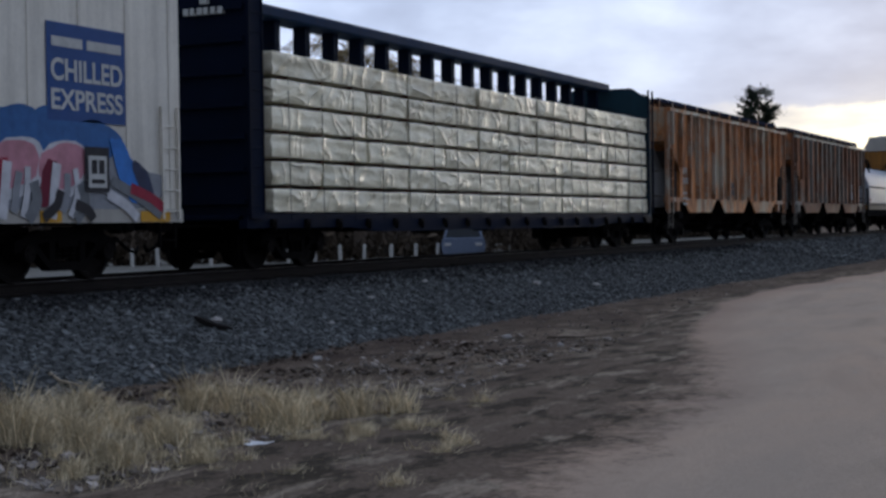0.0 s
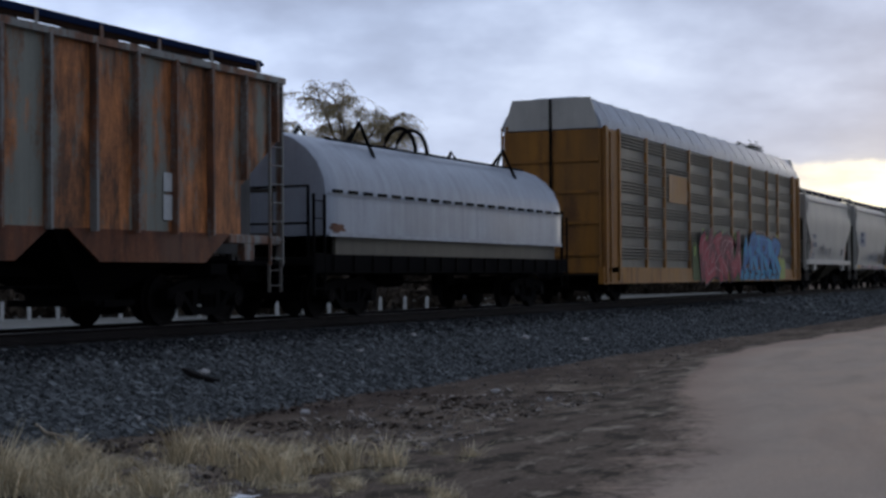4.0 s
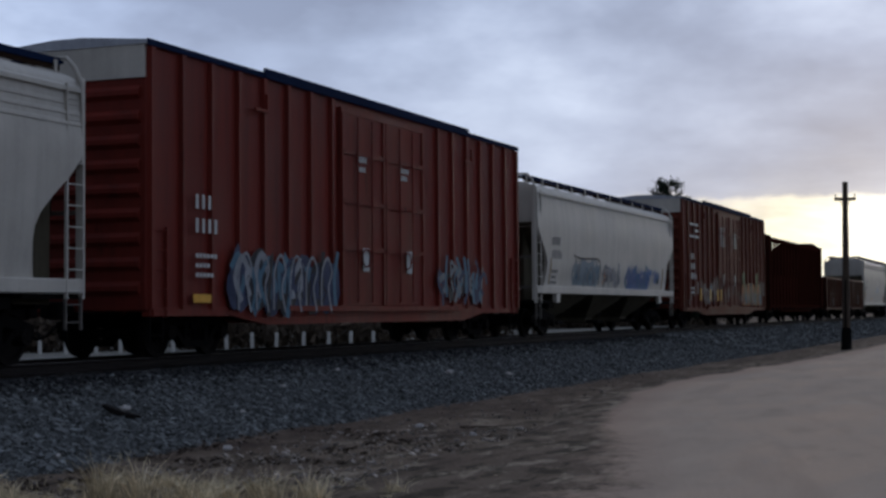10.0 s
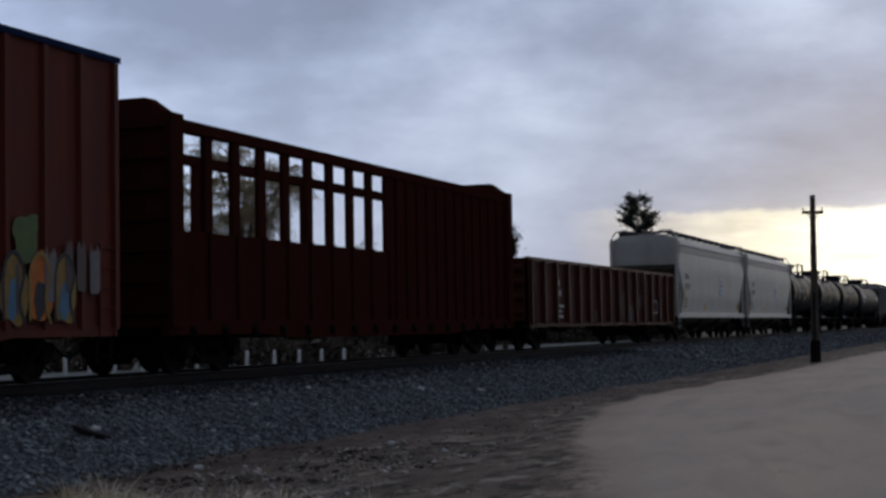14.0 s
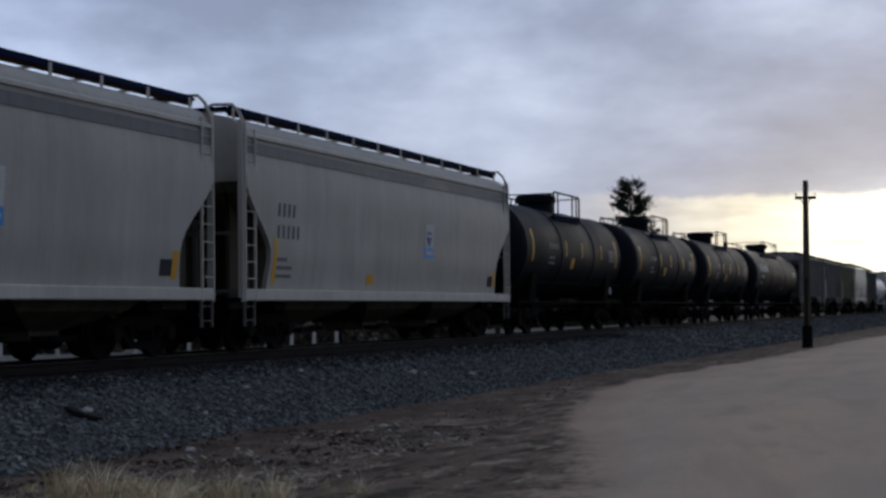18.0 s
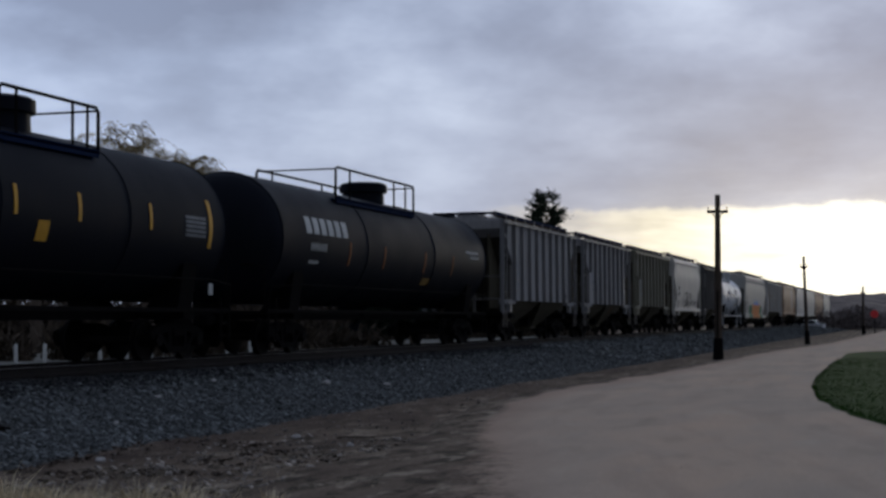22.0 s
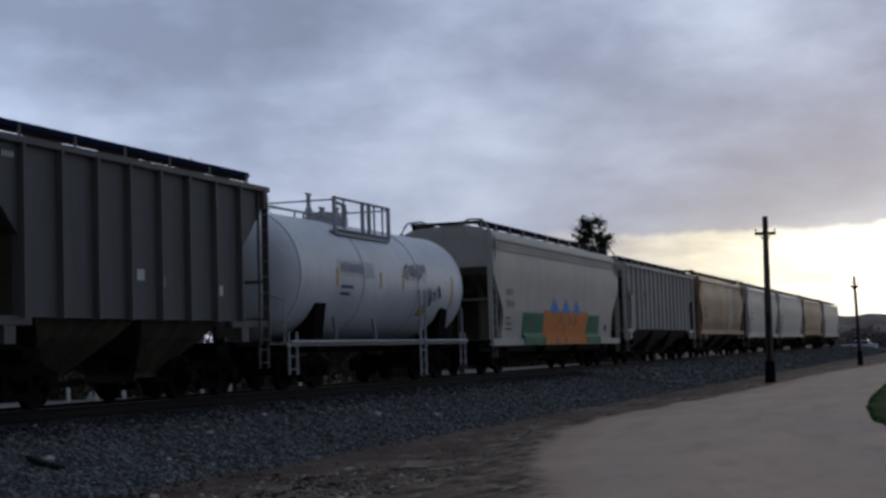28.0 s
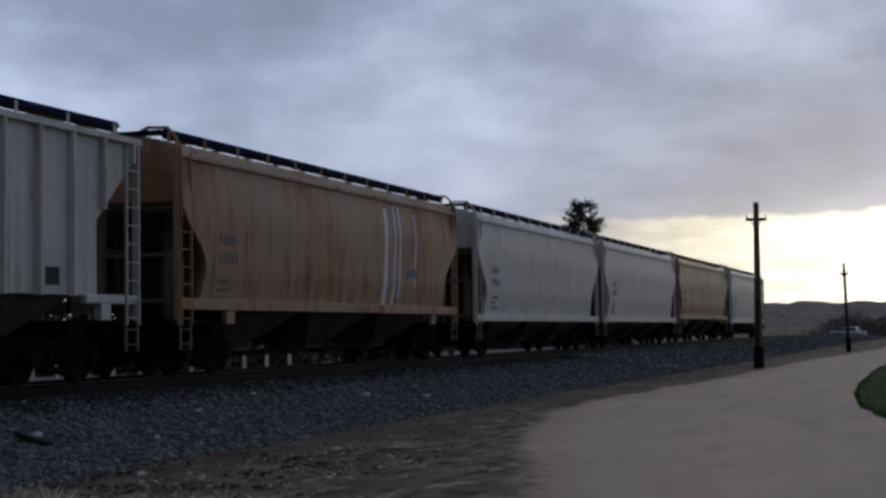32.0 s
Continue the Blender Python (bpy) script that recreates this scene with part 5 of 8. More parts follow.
    part("manway_housing", g, mat if not valves else railmat, e, "", True)
    pl, ph = platform
    y0, y1 = dome + shift - pl * 0.5, dome + shift + pl * 0.5
    deck = cz + math.sqrt(radius ** 2 - 1.05 ** 2) + 0.05
    for s in (-1, 1):
        g = G()
        a, b = sorted((s * 0.74, s * 1.15))
        g.box(a, b, y0, y1, deck, deck + 0.04)
        g.box(s * 1.13 - 0.02, s * 1.13 + 0.02, y0, y1, deck - 0.08, deck + 0.07)
        for y in (y0 + 0.2, y1 - 0.2):
            g.box(min(s * 0.9, s * 1.12), max(s * 0.9, s * 1.12), y - 0.03, y + 0.03, deck - 0.16, deck)
        part("top_platform", g, GRATE if not valves else railmat, e)
    g = G()
    zt = deck + ph
    for s in (-1, 1):
        g.tube([(s * 1.12, y0, deck), (s * 1.12, y0, zt - 0.06), (s * 1.12, y0 + 0.08, zt), (s * 1.12, y1 - 0.08, zt), (s * 1.12, y1, zt - 0.06), (s * 1.12, y1, deck)], 0.034, 6)
        for k in (0.16, 0.72, 0.88):
            y = y0 + (y1 - y0) * k
            g.tube([(s * 1.12, y, deck), (s * 1.12, y, zt)], 0.028, 5)
    for y in (y0, y1):
        g.tube([(-1.12, y, zt - 0.05), (1.12, y, zt - 0.05)], 0.022, 5)
    part("safety_railing", g, railmat, e)
    if valves:
        for y, tall in ((-1.25, 0.62), (-0.45, 0.34), (0.5, 0.42), (0.95, 0.52)):
            g = G()
            g.tube([(0.2, dome + y, top - 0.1), (0.2, dome + y, top + tall)], 0.055, 8)
            g.tube([(0.2, dome + y, top + 0.12), (0.2, dome + y, top + 0.30)], 0.14, 8, 0.06)
            g.tube([(0.2, dome + y - 0.16, top + tall), (0.2, dome + y + 0.16, top + tall)], 0.03, 6)
            part("valve", g, railmat, e)
        g = G()
        g.tube([(1.12, y0 + 0.1, zt - 0.12), (1.12, y0 + 0.62, zt - 0.14), (1.10, y0 + 0.78, zt - 0.30), (1.0, y0 + 0.80, deck + 0.2)], 0.04, 6)
        part("vent_pipe", g, railmat, e)
        for y in (y0, dome, y0 + (y1 - y0) * 0.62, y1):
            part("railing_post", G().box(1.08, 1.16, y - 0.045, y + 0.045, deck, zt + 0.03), railmat, e)
        put("ladder", ladder_mesh(2.3, railmat, 0.40, 0.28), e, 1.50, -h + 8.4, 0.15)
        for y in (-h + 3.0, -h + 5.5, h - 3.6):
            part("sill_brace", G().tube([(1.30, y, sillz), (1.42, y - 0.5, sillz + 0.62)], 0.045, 5), railmat, e)
    if hump:
        g = G()
        g.tube([(-0.4, 0, cz - radius), (0.4, 0, cz - radius), (0, 0, 0.55)], 0.15, 8)
        part("bottom_outlet", g, mat, e)
    skin = lambda z: math.sqrt(max(0.01, radius ** 2 - (z - cz) ** 2))
    return e, h, skin
# ---- ground ----
def gz(x, y):
    return 0.035 * noise.noise(Vector((x * 0.35, y * 0.35, 3))) + 0.012 * noise.noise(Vector((x * 1.7, y * 1.7, 7)))


def steps(a, b, first, grow):
    out, d = [a], first
    while out[-1] < b:
        out.append(min(b, out[-1] + d))
        d *= grow
    return out


def sheet(name, xs, ys, zf, mat, label, category, smooth=True):
    nx, ny = len(xs), len(ys)
    v = [(x, y, zf(x, y)) for y in ys for x in xs]
    f = [(j * nx + i, j * nx + i + 1, (j + 1) * nx + i + 1, (j + 1) * nx + i) for j in range(ny - 1) for i in range(nx - 1)]
    me = bpy.data.meshes.new(name)
    me.from_pydata(v, [], f)
    me.materials.append(mat)
    if smooth:
        me.shade_smooth()
    return tagged(new(name, me), label, category, "", "structure")


def dirt_color(t, vec):
    """Dark packed earth with damp clods and pale dusty patches."""
    a, b, c = noise_node(t, vec, 0.6, 5.0, 0.6, (1, 0.5, 1)), noise_node(t, vec, 3.4, 6.0, 0.7, (1, 0.42, 1)), noise_node(t, vec, 2.6, 6.0, 0.72, (1, 0.38, 1))
    col = ramp(t, a, [(0.36, (0.086, 0.063, 0.048)), (0.52, (0.125, 0.094, 0.070)), (0.68, (0.180, 0.140, 0.104))])
    col = mix(t, ramp(t, b, [(0.50, 0.0), (0.58, 0.80)]), col, (0.026, 0.022, 0.015))
    col = mix(t, ramp(t, c, [(0.54, 0.0), (0.62, 0.70)]), col, (0.300, 0.245, 0.185))
    # darker earth along the foot of the bank, fading out towards the road
    tc = t.nodes.new("ShaderNodeTexCoord")
    place = t.nodes.new("ShaderNodeSeparateXYZ")
    t.links.new(tc.outputs["Object"], place.inputs[0])
    foot = math_node(t, "ADD", math_node(t, "MULTIPLY", math_node(t, "ADD", place.outputs["X"], 9.8), 0.22), math_node(t, "MULTIPLY", math_node(t, "SUBTRACT", a, 0.5), 1.1))
    col = mix(t, ramp(t, foot, [(0.10, 0.68), (0.62, 0.0)]), col, (0.058, 0.041, 0.034))
    speck = noise_node(t, vec, 26.0, 3.0, 0.7)
    return mix(t, 1.0, col, ramp(t, speck, [(0.3, 0.6), (0.7, 1.4)]), "MULTIPLY"), speck


def dirt_material():
    m, t, b, vec, info = base("bare_dark_earth", 0.95, 0.0, 0.03)
    col, speck = dirt_color(t, vec)
    t.links.new(col, b.inputs["Base Color"])
    bump(t, b, speck, 0.8, 0.02)
    return m


def road_material():
    """Packed gravel that thins out into the earth along its ragged edge, with damp streaks and tan dust."""
    m, t, b, vec, info = base("packed_gravel_road", 0.92, 0.0, 0.05)
    earth, speck = dirt_color(t, vec)
    broad = noise_node(t, vec, 0.55, 5.0, 0.6, (1.0, 0.30, 1))
    damp = noise_node(t, vec, 1.1, 6.0, 0.62, (1.0, 0.34, 1))
    across = t.nodes.new("ShaderNodeAttribute")
    across.attribute_name = "across"
    sp, along = t.nodes.new("ShaderNodeSeparateXYZ"), t.nodes.new("ShaderNodeCombineXYZ")
    t.links.new(vec, sp.inputs[0])
    t.links.new(across.outputs["Fac"], along.inputs[0])
    t.links.new(math_node(t, "MULTIPLY", sp.outputs["Y"], 0.10), along.inputs[1])
    rut = noise_node(t, along.outputs[0], 1.1, 4.0, 0.6)
    grit = noise_node(t, vec, 60.0, 3.0, 0.75)
    col = ramp(t, broad, [(0.36, (0.345, 0.276, 0.216)), (0.5, (0.390, 0.300, 0.228)), (0.64, (0.432, 0.316, 0.230))])
    col = mix(t, ramp(t, damp, [(0.55, 0.0), (0.70, 0.42)]), col, (0.225, 0.190, 0.148))
    col = mix(t, ramp(t, rut, [(0.52, 0.0), (0.68, 0.30)]), col, (0.225, 0.176, 0.142))
    col = mix(t, ramp(t, damp, [(0.28, 0.30), (0.42, 0.0)]), col, (0.40, 0.355, 0.285))
    col = mix(t, 1.0, col, ramp(t, grit, [(0.3, 0.78), (0.7, 1.2)]), "MULTIPLY")
    col = mix(t, ramp(t, math_node(t, "ADD", across.outputs["Fac"], math_node(t, "MULTIPLY", math_node(t, "SUBTRACT", broad, 0.5), 1.2)), [(0.10, 0.62), (0.95, 0.0)]), col, (0.285, 0.190, 0.140))
    rim = t.nodes.new("ShaderNodeAttribute")
    rim.attribute_name = "rim"
    torn = math_node(t, "ADD", rim.outputs["Fac"], math_node(t, "ADD", math_node(t, "MULTIPLY", math_node(t, "SUBTRACT", noise_node(t, vec, 1.3, 6.0, 0.72), 0.5), 2.4), math_node(t, "MULTIPLY", math_node(t, "SUBTRACT", noise_node(t, vec, 9.0, 5.0, 0.75), 0.5), 2.6)))
    col = mix(t, ramp(t, torn, [(0.0, 0.0), (0.30, 0.30), (1.0, 1.0)]), earth, col)
    t.links.new(col, b.inputs["Base Color"])
    bump(t, b, math_node(t, "ADD", grit, math_node(t, "MULTIPLY", damp, 1.5)), 0.6, 0.02)
    return m


DIRT, ROAD = dirt_material(), road_material()
LAWN = two_tone("green_lawn", (0.013, 0.035, 0.006), (0.021, 0.048, 0.009), 0.8, 0.35, 0.65, 0.9, 30.0)
BALLAST = plain("ballast_grey", (0.032, 0.034, 0.036), 0.95, 0.6, 16.0, relief=1.0, spec=0.03)
STONE = plain("ballast_stone", (0.106, 0.112, 0.112), 0.9, 0.35, 9.0, island=True, spec=0.08)
LOT = two_tone("pale_gravel_lot", (0.12, 0.115, 0.10), (0.17, 0.165, 0.145), 0.1, 0.35, 0.65, 0.9, 8.0)
# tie and rail colours are lowered to hold the shade under the train
TIE = plain("creosoted_timber", (0.012, 0.010, 0.008), 0.85, 0.4, 10.0)
RAILSTEEL = plain("shaded_rusty_rail_steel", (0.012, 0.009, 0.008), 0.8, 0.4, 12.0, 0.0)
RAILHEAD = plain("polished_rail_head", (0.12, 0.115, 0.11), 0.5, 0.15, 12.0, 0.7)
STRAW = plain("dry_straw_grass", (0.60, 0.50, 0.33), 0.9, 0.3, 3.0, island=True, spec=0.05)
BARK = plain("grey_brown_bark", (0.085, 0.065, 0.050), 0.9, 0.4, 14.0)
NEEDLE = plain("conifer_needles", (0.012, 0.021, 0.012), 0.8, 0.4, 5.0, island=True)
TWIG = plain("pale_willow_twigs", (0.33, 0.255, 0.14), 0.85, 0.3, 6.0, island=True)
POLEWOOD = plain("weathered_pole_wood", (0.060, 0.045, 0.034), 0.9, 0.4, 9.0)

gx_list = [-2500, -1200, -500, -220, -120, -70, -45, -32, -24, -20] + steps(-19, 8, 0.5, 1.0)[0:] + [10, 13, 18, 26, 45, 90, 200, 500, 1200, 2500]
gy_list = [-2500, -800, -250, -80, -30, -10] + steps(-5, 60, 0.5, 1.012) + [66, 75, 90, 110, 140, 180, 240, 330, 500, 800, 1400, 2500]
sheet("ground", gx_list, gy_list, lambda x, y: gz(x, y) - 0.004 * max(0, math.hypot(x, y) - 120) ** 0.5, DIRT, "dark bare earth with dry weeds beside the tracks", "ground")


def road_left(y):
    return line([(-30, -3.4), (8, -3.6), (13, -4.0), (16.3, -4.8), (22, -6.3), (27.5, -7.35), (34, -7.6), (47, -6.9), (72, -6.7), (98, -5.3), (200, -4.0)], y)


def road_right(y):
    return line([(-30, 14), (15, 12.0), (17, 3.2), (19.5, 0.75), (21.7, -0.15), (24.7, -0.95), (29.5, -1.8), (34.7, -2.25), (40, -2.5), (52, -2.75), (68, -3.0), (73, -2.2), (76, 2), (80, 6), (98, 6), (110, 0.5), (200, -0.5)], y)


def road():
    ys = steps(-30, 190, 0.4, 1.006)
    n = 44
    v, f, rims, wide = [], [], [], []
    for y in ys:
        soft = line([(-30, 0.8), (11, 0.75), (15, 0.60), (19, 0.26), (30, 0.16), (200, 0.16)], y)
        edge = road_left(y) + 0.25 * noise.noise(Vector((y * 0.5, 1, 0))) + 0.10 * noise.noise(Vector((y * 2.1, 4, 0)))
        a = edge - 2.8 * soft - 0.3
        b = road_right(y) + 0.35 + 0.16 * noise.noise(Vector((y * 0.9, 9, 0)))
        for i in range(n + 1):
            k = (i / n) ** 1.25
            x = a + (b - a) * k
            rim = min(k, 1 - k) * (b - a)
            lift = 0.05 if rim > 0.5 else -0.04 + 0.09 * rim / 0.5
            rut = -0.018 * math.exp(-((x + 1.2 + 0.06 * y) / 0.35) ** 2) - 0.018 * math.exp(-((x - 0.4 + 0.06 * y) / 0.35) ** 2)
            v.append((x, y, gz(x, y) + lift + rut * (0 < y < 60)))
            rims.append((x - edge) / soft)
            wide.append(x - edge)
    for j in range(len(ys) - 1):
        for i in range(n):
            q = j * (n + 1) + i
            f.append((q, q + 1, q + n + 2, q + n + 1))
    me = bpy.data.meshes.new("road")
    me.from_pydata(v, [], f)
    me.attributes.new("rim", "FLOAT", "POINT").data.foreach_set("value", rims)
    me.attributes.new("across", "FLOAT", "POINT").data.foreach_set("value", wide)
    me.materials.append(ROAD)
    me.shade_smooth()
    tagged(new("road", me), "packed tan gravel road with damp streaks and a ragged edge", "road", "", "structure")


road()


def lawn():
    ys = steps(17.2, 74, 0.45, 1.01)
    v, f, n = [], [], 30
    for y in ys:
        a = road_right(y) - 0.12 + 0.16 * noise.noise(Vector((y * 0.9, 9, 0)))
        for i in range(n + 1):
            k = (i / n) ** 1.6
            x = a + (42 - a) * k
            v.append((x, y, gz(x, y) + (0.062 if i else -0.02)))
    for j in range(len(ys) - 1):
        for i in range(n):
            q = j * (n + 1) + i
            f.append((q, q + 1, q + n + 2, q + n + 1))
    me = bpy.data.meshes.new("lawn")
    me.from_pydata(v, [], f)
    me.materials.append(LAWN)
    me.shade_smooth()
    tagged(new("lawn", me), "mown green grass patch beside the road", "lawn", "", "structure")


lawn()
sheet("gravel_lot", [-70, -50, -40, -34, -28, -24, -21.5, -20.5], steps(-40, 150, 3, 1.03), lambda x, y: gz(x, y) + 0.05, LOT, "pale gravel lot beyond the tracks", "ground")

# ballast bank
BANK = [(-20.6, -0.06), (-18.6, 0.30), (-17.6, 0.60), (-13.55, 0.60), (-13.1, 0.52), (-11.6, 0.26), (-10.3, 0.08), (-9.5, -0.02), (-9.1, -0.08)]


def bank_z(x):
    return line(BANK, x)


bank_x = [-20.6, -19.6, -18.6, -17.6, -16.6, -15.6, -14.6] + steps(-14.2, -9.1, 0.16, 1.0)
bank_y = [-60, -30, -10, 0] + steps(4, 60, 0.35, 1.01) + [64, 70, 78, 90, 110, 140, 180, 240, 330, 450, 640]
sheet("ballast_bank", bank_x, bank_y, lambda x, y: bank_z(x + 0.22 * noise.noise(Vector((y * 0.4, 2, 0)))) + 0.035 * noise.noise(Vector((x * 2.2, y * 2.2, 0))), BALLAST, "grey crushed stone ballast bank under the tracks", "ballast")


def scatter(name, pts, sizes, mat, label, category, seed, flat=0.7):
    """Many rough little lumps as one mesh."""
    rs = np.random.RandomState(seed)
    n = len(pts)
    cube = np.array([(x, y, z) for x in (-1, 1) for y in (-1, 1) for z in (-1, 1)], float)
    quads = np.array([(0, 1, 3, 2), (4, 6, 7, 5), (0, 4, 5, 1), (2, 3, 7, 6), (0, 2, 6, 4), (1, 5, 7, 3)])
    v = cube[None] * (0.5 + 0.5 * rs.rand(n, 8, 1)) * sizes[:, None, None] * (0.65 + 0.7 * rs.rand(n, 1, 3))
    v[:, :, 2] *= flat
    a = rs.rand(n) * 6.283
    c, s = np.cos(a)[:, None], np.sin(a)[:, None]
    x, y = v[:, :, 0] * c - v[:, :, 1] * s, v[:, :, 0] * s + v[:, :, 1] * c
    tilt = (rs.rand(n, 1) - 0.5) * 1.2
    z = v[:, :, 2] + x * tilt
    v = np.stack([x, y, z], 2) + pts[:, None, :]
    f = quads[None] + (np.arange(n) * 8)[:, None, None]
    me = bpy.data.meshes.new(name)
    me.from_pydata(v.reshape(-1, 3).tolist(), [], f.reshape(-1, 4).tolist())
    me.materials.append(mat)
    return tagged(new(name, me), label, category, "", "stuff")


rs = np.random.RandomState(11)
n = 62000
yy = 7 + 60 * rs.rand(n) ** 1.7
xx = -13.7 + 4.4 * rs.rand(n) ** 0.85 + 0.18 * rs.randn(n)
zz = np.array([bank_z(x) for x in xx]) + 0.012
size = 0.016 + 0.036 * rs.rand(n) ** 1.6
# stones nearest the ties get a darker colour for the train's shade
in_shade = xx + 0.4 * rs.randn(n) < -12.9
scatter("ballast_stones", np.stack([xx, yy, zz], 1)[~in_shade], size[~in_shade], STONE, "loose grey crushed ballast stones", "stones", 1)
scatter("oily_ballast_stones", np.stack([xx, yy, zz], 1)[in_shade], size[in_shade], plain("shaded_stone", (0.030, 0.031, 0.033), 0.85, 0.4, 9.0, island=True, spec=0.1), "ballast stones beside the ties, darkened for the shade of the train", "stones", 12)
n = 16000
yy = 55 + 150 * rs.rand(n) ** 1.4
xx = -13.7 + 4.3 * rs.rand(n) ** 0.85
scatter("far_ballast_stones", np.stack([xx, yy, np.array([bank_z(x) for x in xx]) + 0.02], 1), 0.04 + 0.07 * rs.rand(n), STONE, "distant grey crushed ballast stones", "stones", 15)
n = 2600
yy = 6 + 30 * rs.rand(n) ** 1.3
xx = -11.5 + 9.5 * rs.rand(n)
scatter("pebbles", np.stack([xx, yy, np.array([gz(a, b) for a, b in zip(xx, yy)]) + 0.01], 1), 0.008 + 0.022 * rs.rand(n) ** 3, plain("dirt_pebble", (0.15, 0.13, 0.115), 0.9, 0.3, 9.0, island=True), "small pebbles and clods on the bare earth", "stones", 2)

n = 5200
yy = 7.2 + 11 * rs.rand(n) ** 1.5
xx = -10.2 + 7.2 * rs.rand(n)
keep = np.array([noise.noise(Vector((a * 0.9, b * 0.9, 8))) > -0.05 for a, b in zip(xx, yy)])
xx, yy = xx[keep], yy[keep]
scatter("earth_clods", np.stack([xx, yy, np.array([gz(a, b) for a, b in zip(xx, yy)]) + 0.008], 1), 0.010 + 0.036 * rs.rand(len(xx)) ** 3, plain("dark_earth_clod", (0.062, 0.047, 0.037), 0.95, 0.4, 9.0, island=True, spec=0.05), "dark broken clods of earth", "clods", 3, 0.45)
n = 5200
yy = 7.2 + 12 * rs.rand(n) ** 1.3
xx = -8.5 + 6.5 * rs.rand(n) ** 0.8
scatter("pale_chips", np.stack([xx, yy, np.array([gz(a, b) for a, b in zip(xx, yy)]) + 0.012], 1), 0.008 + 0.035 * rs.rand(n) ** 4, plain("pale_stone_chip", (0.30, 0.26, 0.225), 0.9, 0.3, 9.0, island=True, spec=0.05), "pale stone chips on the earth", "stones", 6, 0.4)


def blades(name, bases, heights, width, mat, label, category, seed, lean=0.35):
    """Grass as thin bent blades in one mesh."""
    rs = np.random.RandomState(seed)
    n = len(bases)
    a = rs.rand(n) * 6.283
    d = np.stack([np.cos(a), np.sin(a), np.zeros(n)], 1)
    s = np.stack([-np.sin(a + 0.9), np.cos(a + 0.9), np.zeros(n)], 1)
    h = heights[:, None]
    k = (lean * (0.3 + rs.rand(n)))[:, None]
    w = (width * (0.6 + 0.8 * rs.rand(n)))[:, None]
    up = np.array([[0, 0, 1.0]])
    p0, p1 = bases - s * w, bases + s * w
    m = bases + up * h * 0.55 + d * h * k * 0.35
    t = bases + up * h * (1 - 0.25 * k) + d * h * k
    v = np.stack([p0, p1, m + s * w * 0.7, m - s * w * 0.7, t], 1).reshape(-1, 3)
    o = np.arange(n)[:, None] * 5
    q = (o + np.array([[0, 1, 2, 3]])).tolist()
    r = (o + np.array([[3, 2, 4]])).tolist()
    me = bpy.data.meshes.new(name)
    me.from_pydata(v.tolist(), [], q + r)
    me.materials.append(mat)
    return tagged(new(name, me), label, category, "", "stuff")


def dry_grass():
    rs = np.random.RandomState(4)
    pts, hs = [], []
    tufts = [(-7.24, 10.55, 0.33, 0.16), (-6.95, 10.65, 0.31, 0.13), (-6.25, 10.15, 0.27, 0.24), (-5.98, 9.95, 0.30, 0.20), (-6.1, 10.5, 0.26, 0.22),
             (-5.75, 10.6, 0.30, 0.17), (-5.50, 10.85, 0.26, 0.16), (-6.40, 8.95, 0.20, 0.22), (-7.42, 8.6, 0.34, 0.26), (-7.7, 8.9, 0.36, 0.26),
             (-6.9, 8.6, 0.26, 0.24), (-7.1, 9.2, 0.22, 0.22), (-7.9, 9.6, 0.24, 0.22), (-6.7, 9.4, 0.16, 0.25), (-5.15, 11.7, 0.16, 0.10), (-8.3, 10.4, 0.22, 0.2), (-6.2, 8.1, 0.2, 0.25), (-5.4, 9.3, 0.10, 0.2), (-4.9, 10.2, 0.10, 0.15)]
    for _ in range(60):
        y = rs.uniform(7.4, 12.0)
        x = -0.86 * y + rs.rand() * (0.42 * y)
        if x > -9.0:
            tufts.append((x, y, rs.uniform(0.05, 0.14), rs.uniform(0.05, 0.16)))
    for x, y, h, r in tufts:
        for _ in range(int(430 * (r / 0.25) ** 1.4)):
            px, py = x + rs.randn() * r * 0.5, y + rs.randn() * r * 0.5
            pts.append((px, py, gz(px, py)))
            hs.append(h * rs.uniform(0.3, 1.1) * max(0.35, 1 - 0.5 * math.hypot(px - x, py - y) / r))
    for _ in range(2600):
        px, py = rs.uniform(-9.5, -4.2), 7.2 + 7 * rs.rand() ** 1.5
        if noise.noise(Vector((px * 1.1, py * 1.1, 5))) + (9.5 - py) * 0.08 > 0.08:
            pts.append((px, py, gz(px, py)))
            hs.append(rs.uniform(0.02, 0.07))
    blades("dry_grass", np.array(pts), np.array(hs) * 1.75, 0.0038, STRAW, "tufts of dry straw-coloured grass on bare earth", "grass", 5, 0.8)


dry_grass()
rs = np.random.RandomState(8)
n = 26000
yy = 18.5 + 40 * rs.rand(n) ** 1.6
xx = np.array([road_right(y) - 0.05 for y in yy]) + 9 * rs.rand(n) ** 1.5
blades("lawn_grass", np.stack([xx, yy, np.array([gz(a, b) + 0.05 for a, b in zip(xx, yy)])], 1), 0.025 + 0.035 * rs.rand(n), 0.007, plain("lawn_blade", (0.022, 0.054, 0.009), 0.9, 0.3, 4.0, spec=0.02), "short green lawn grass", "grass", 9)

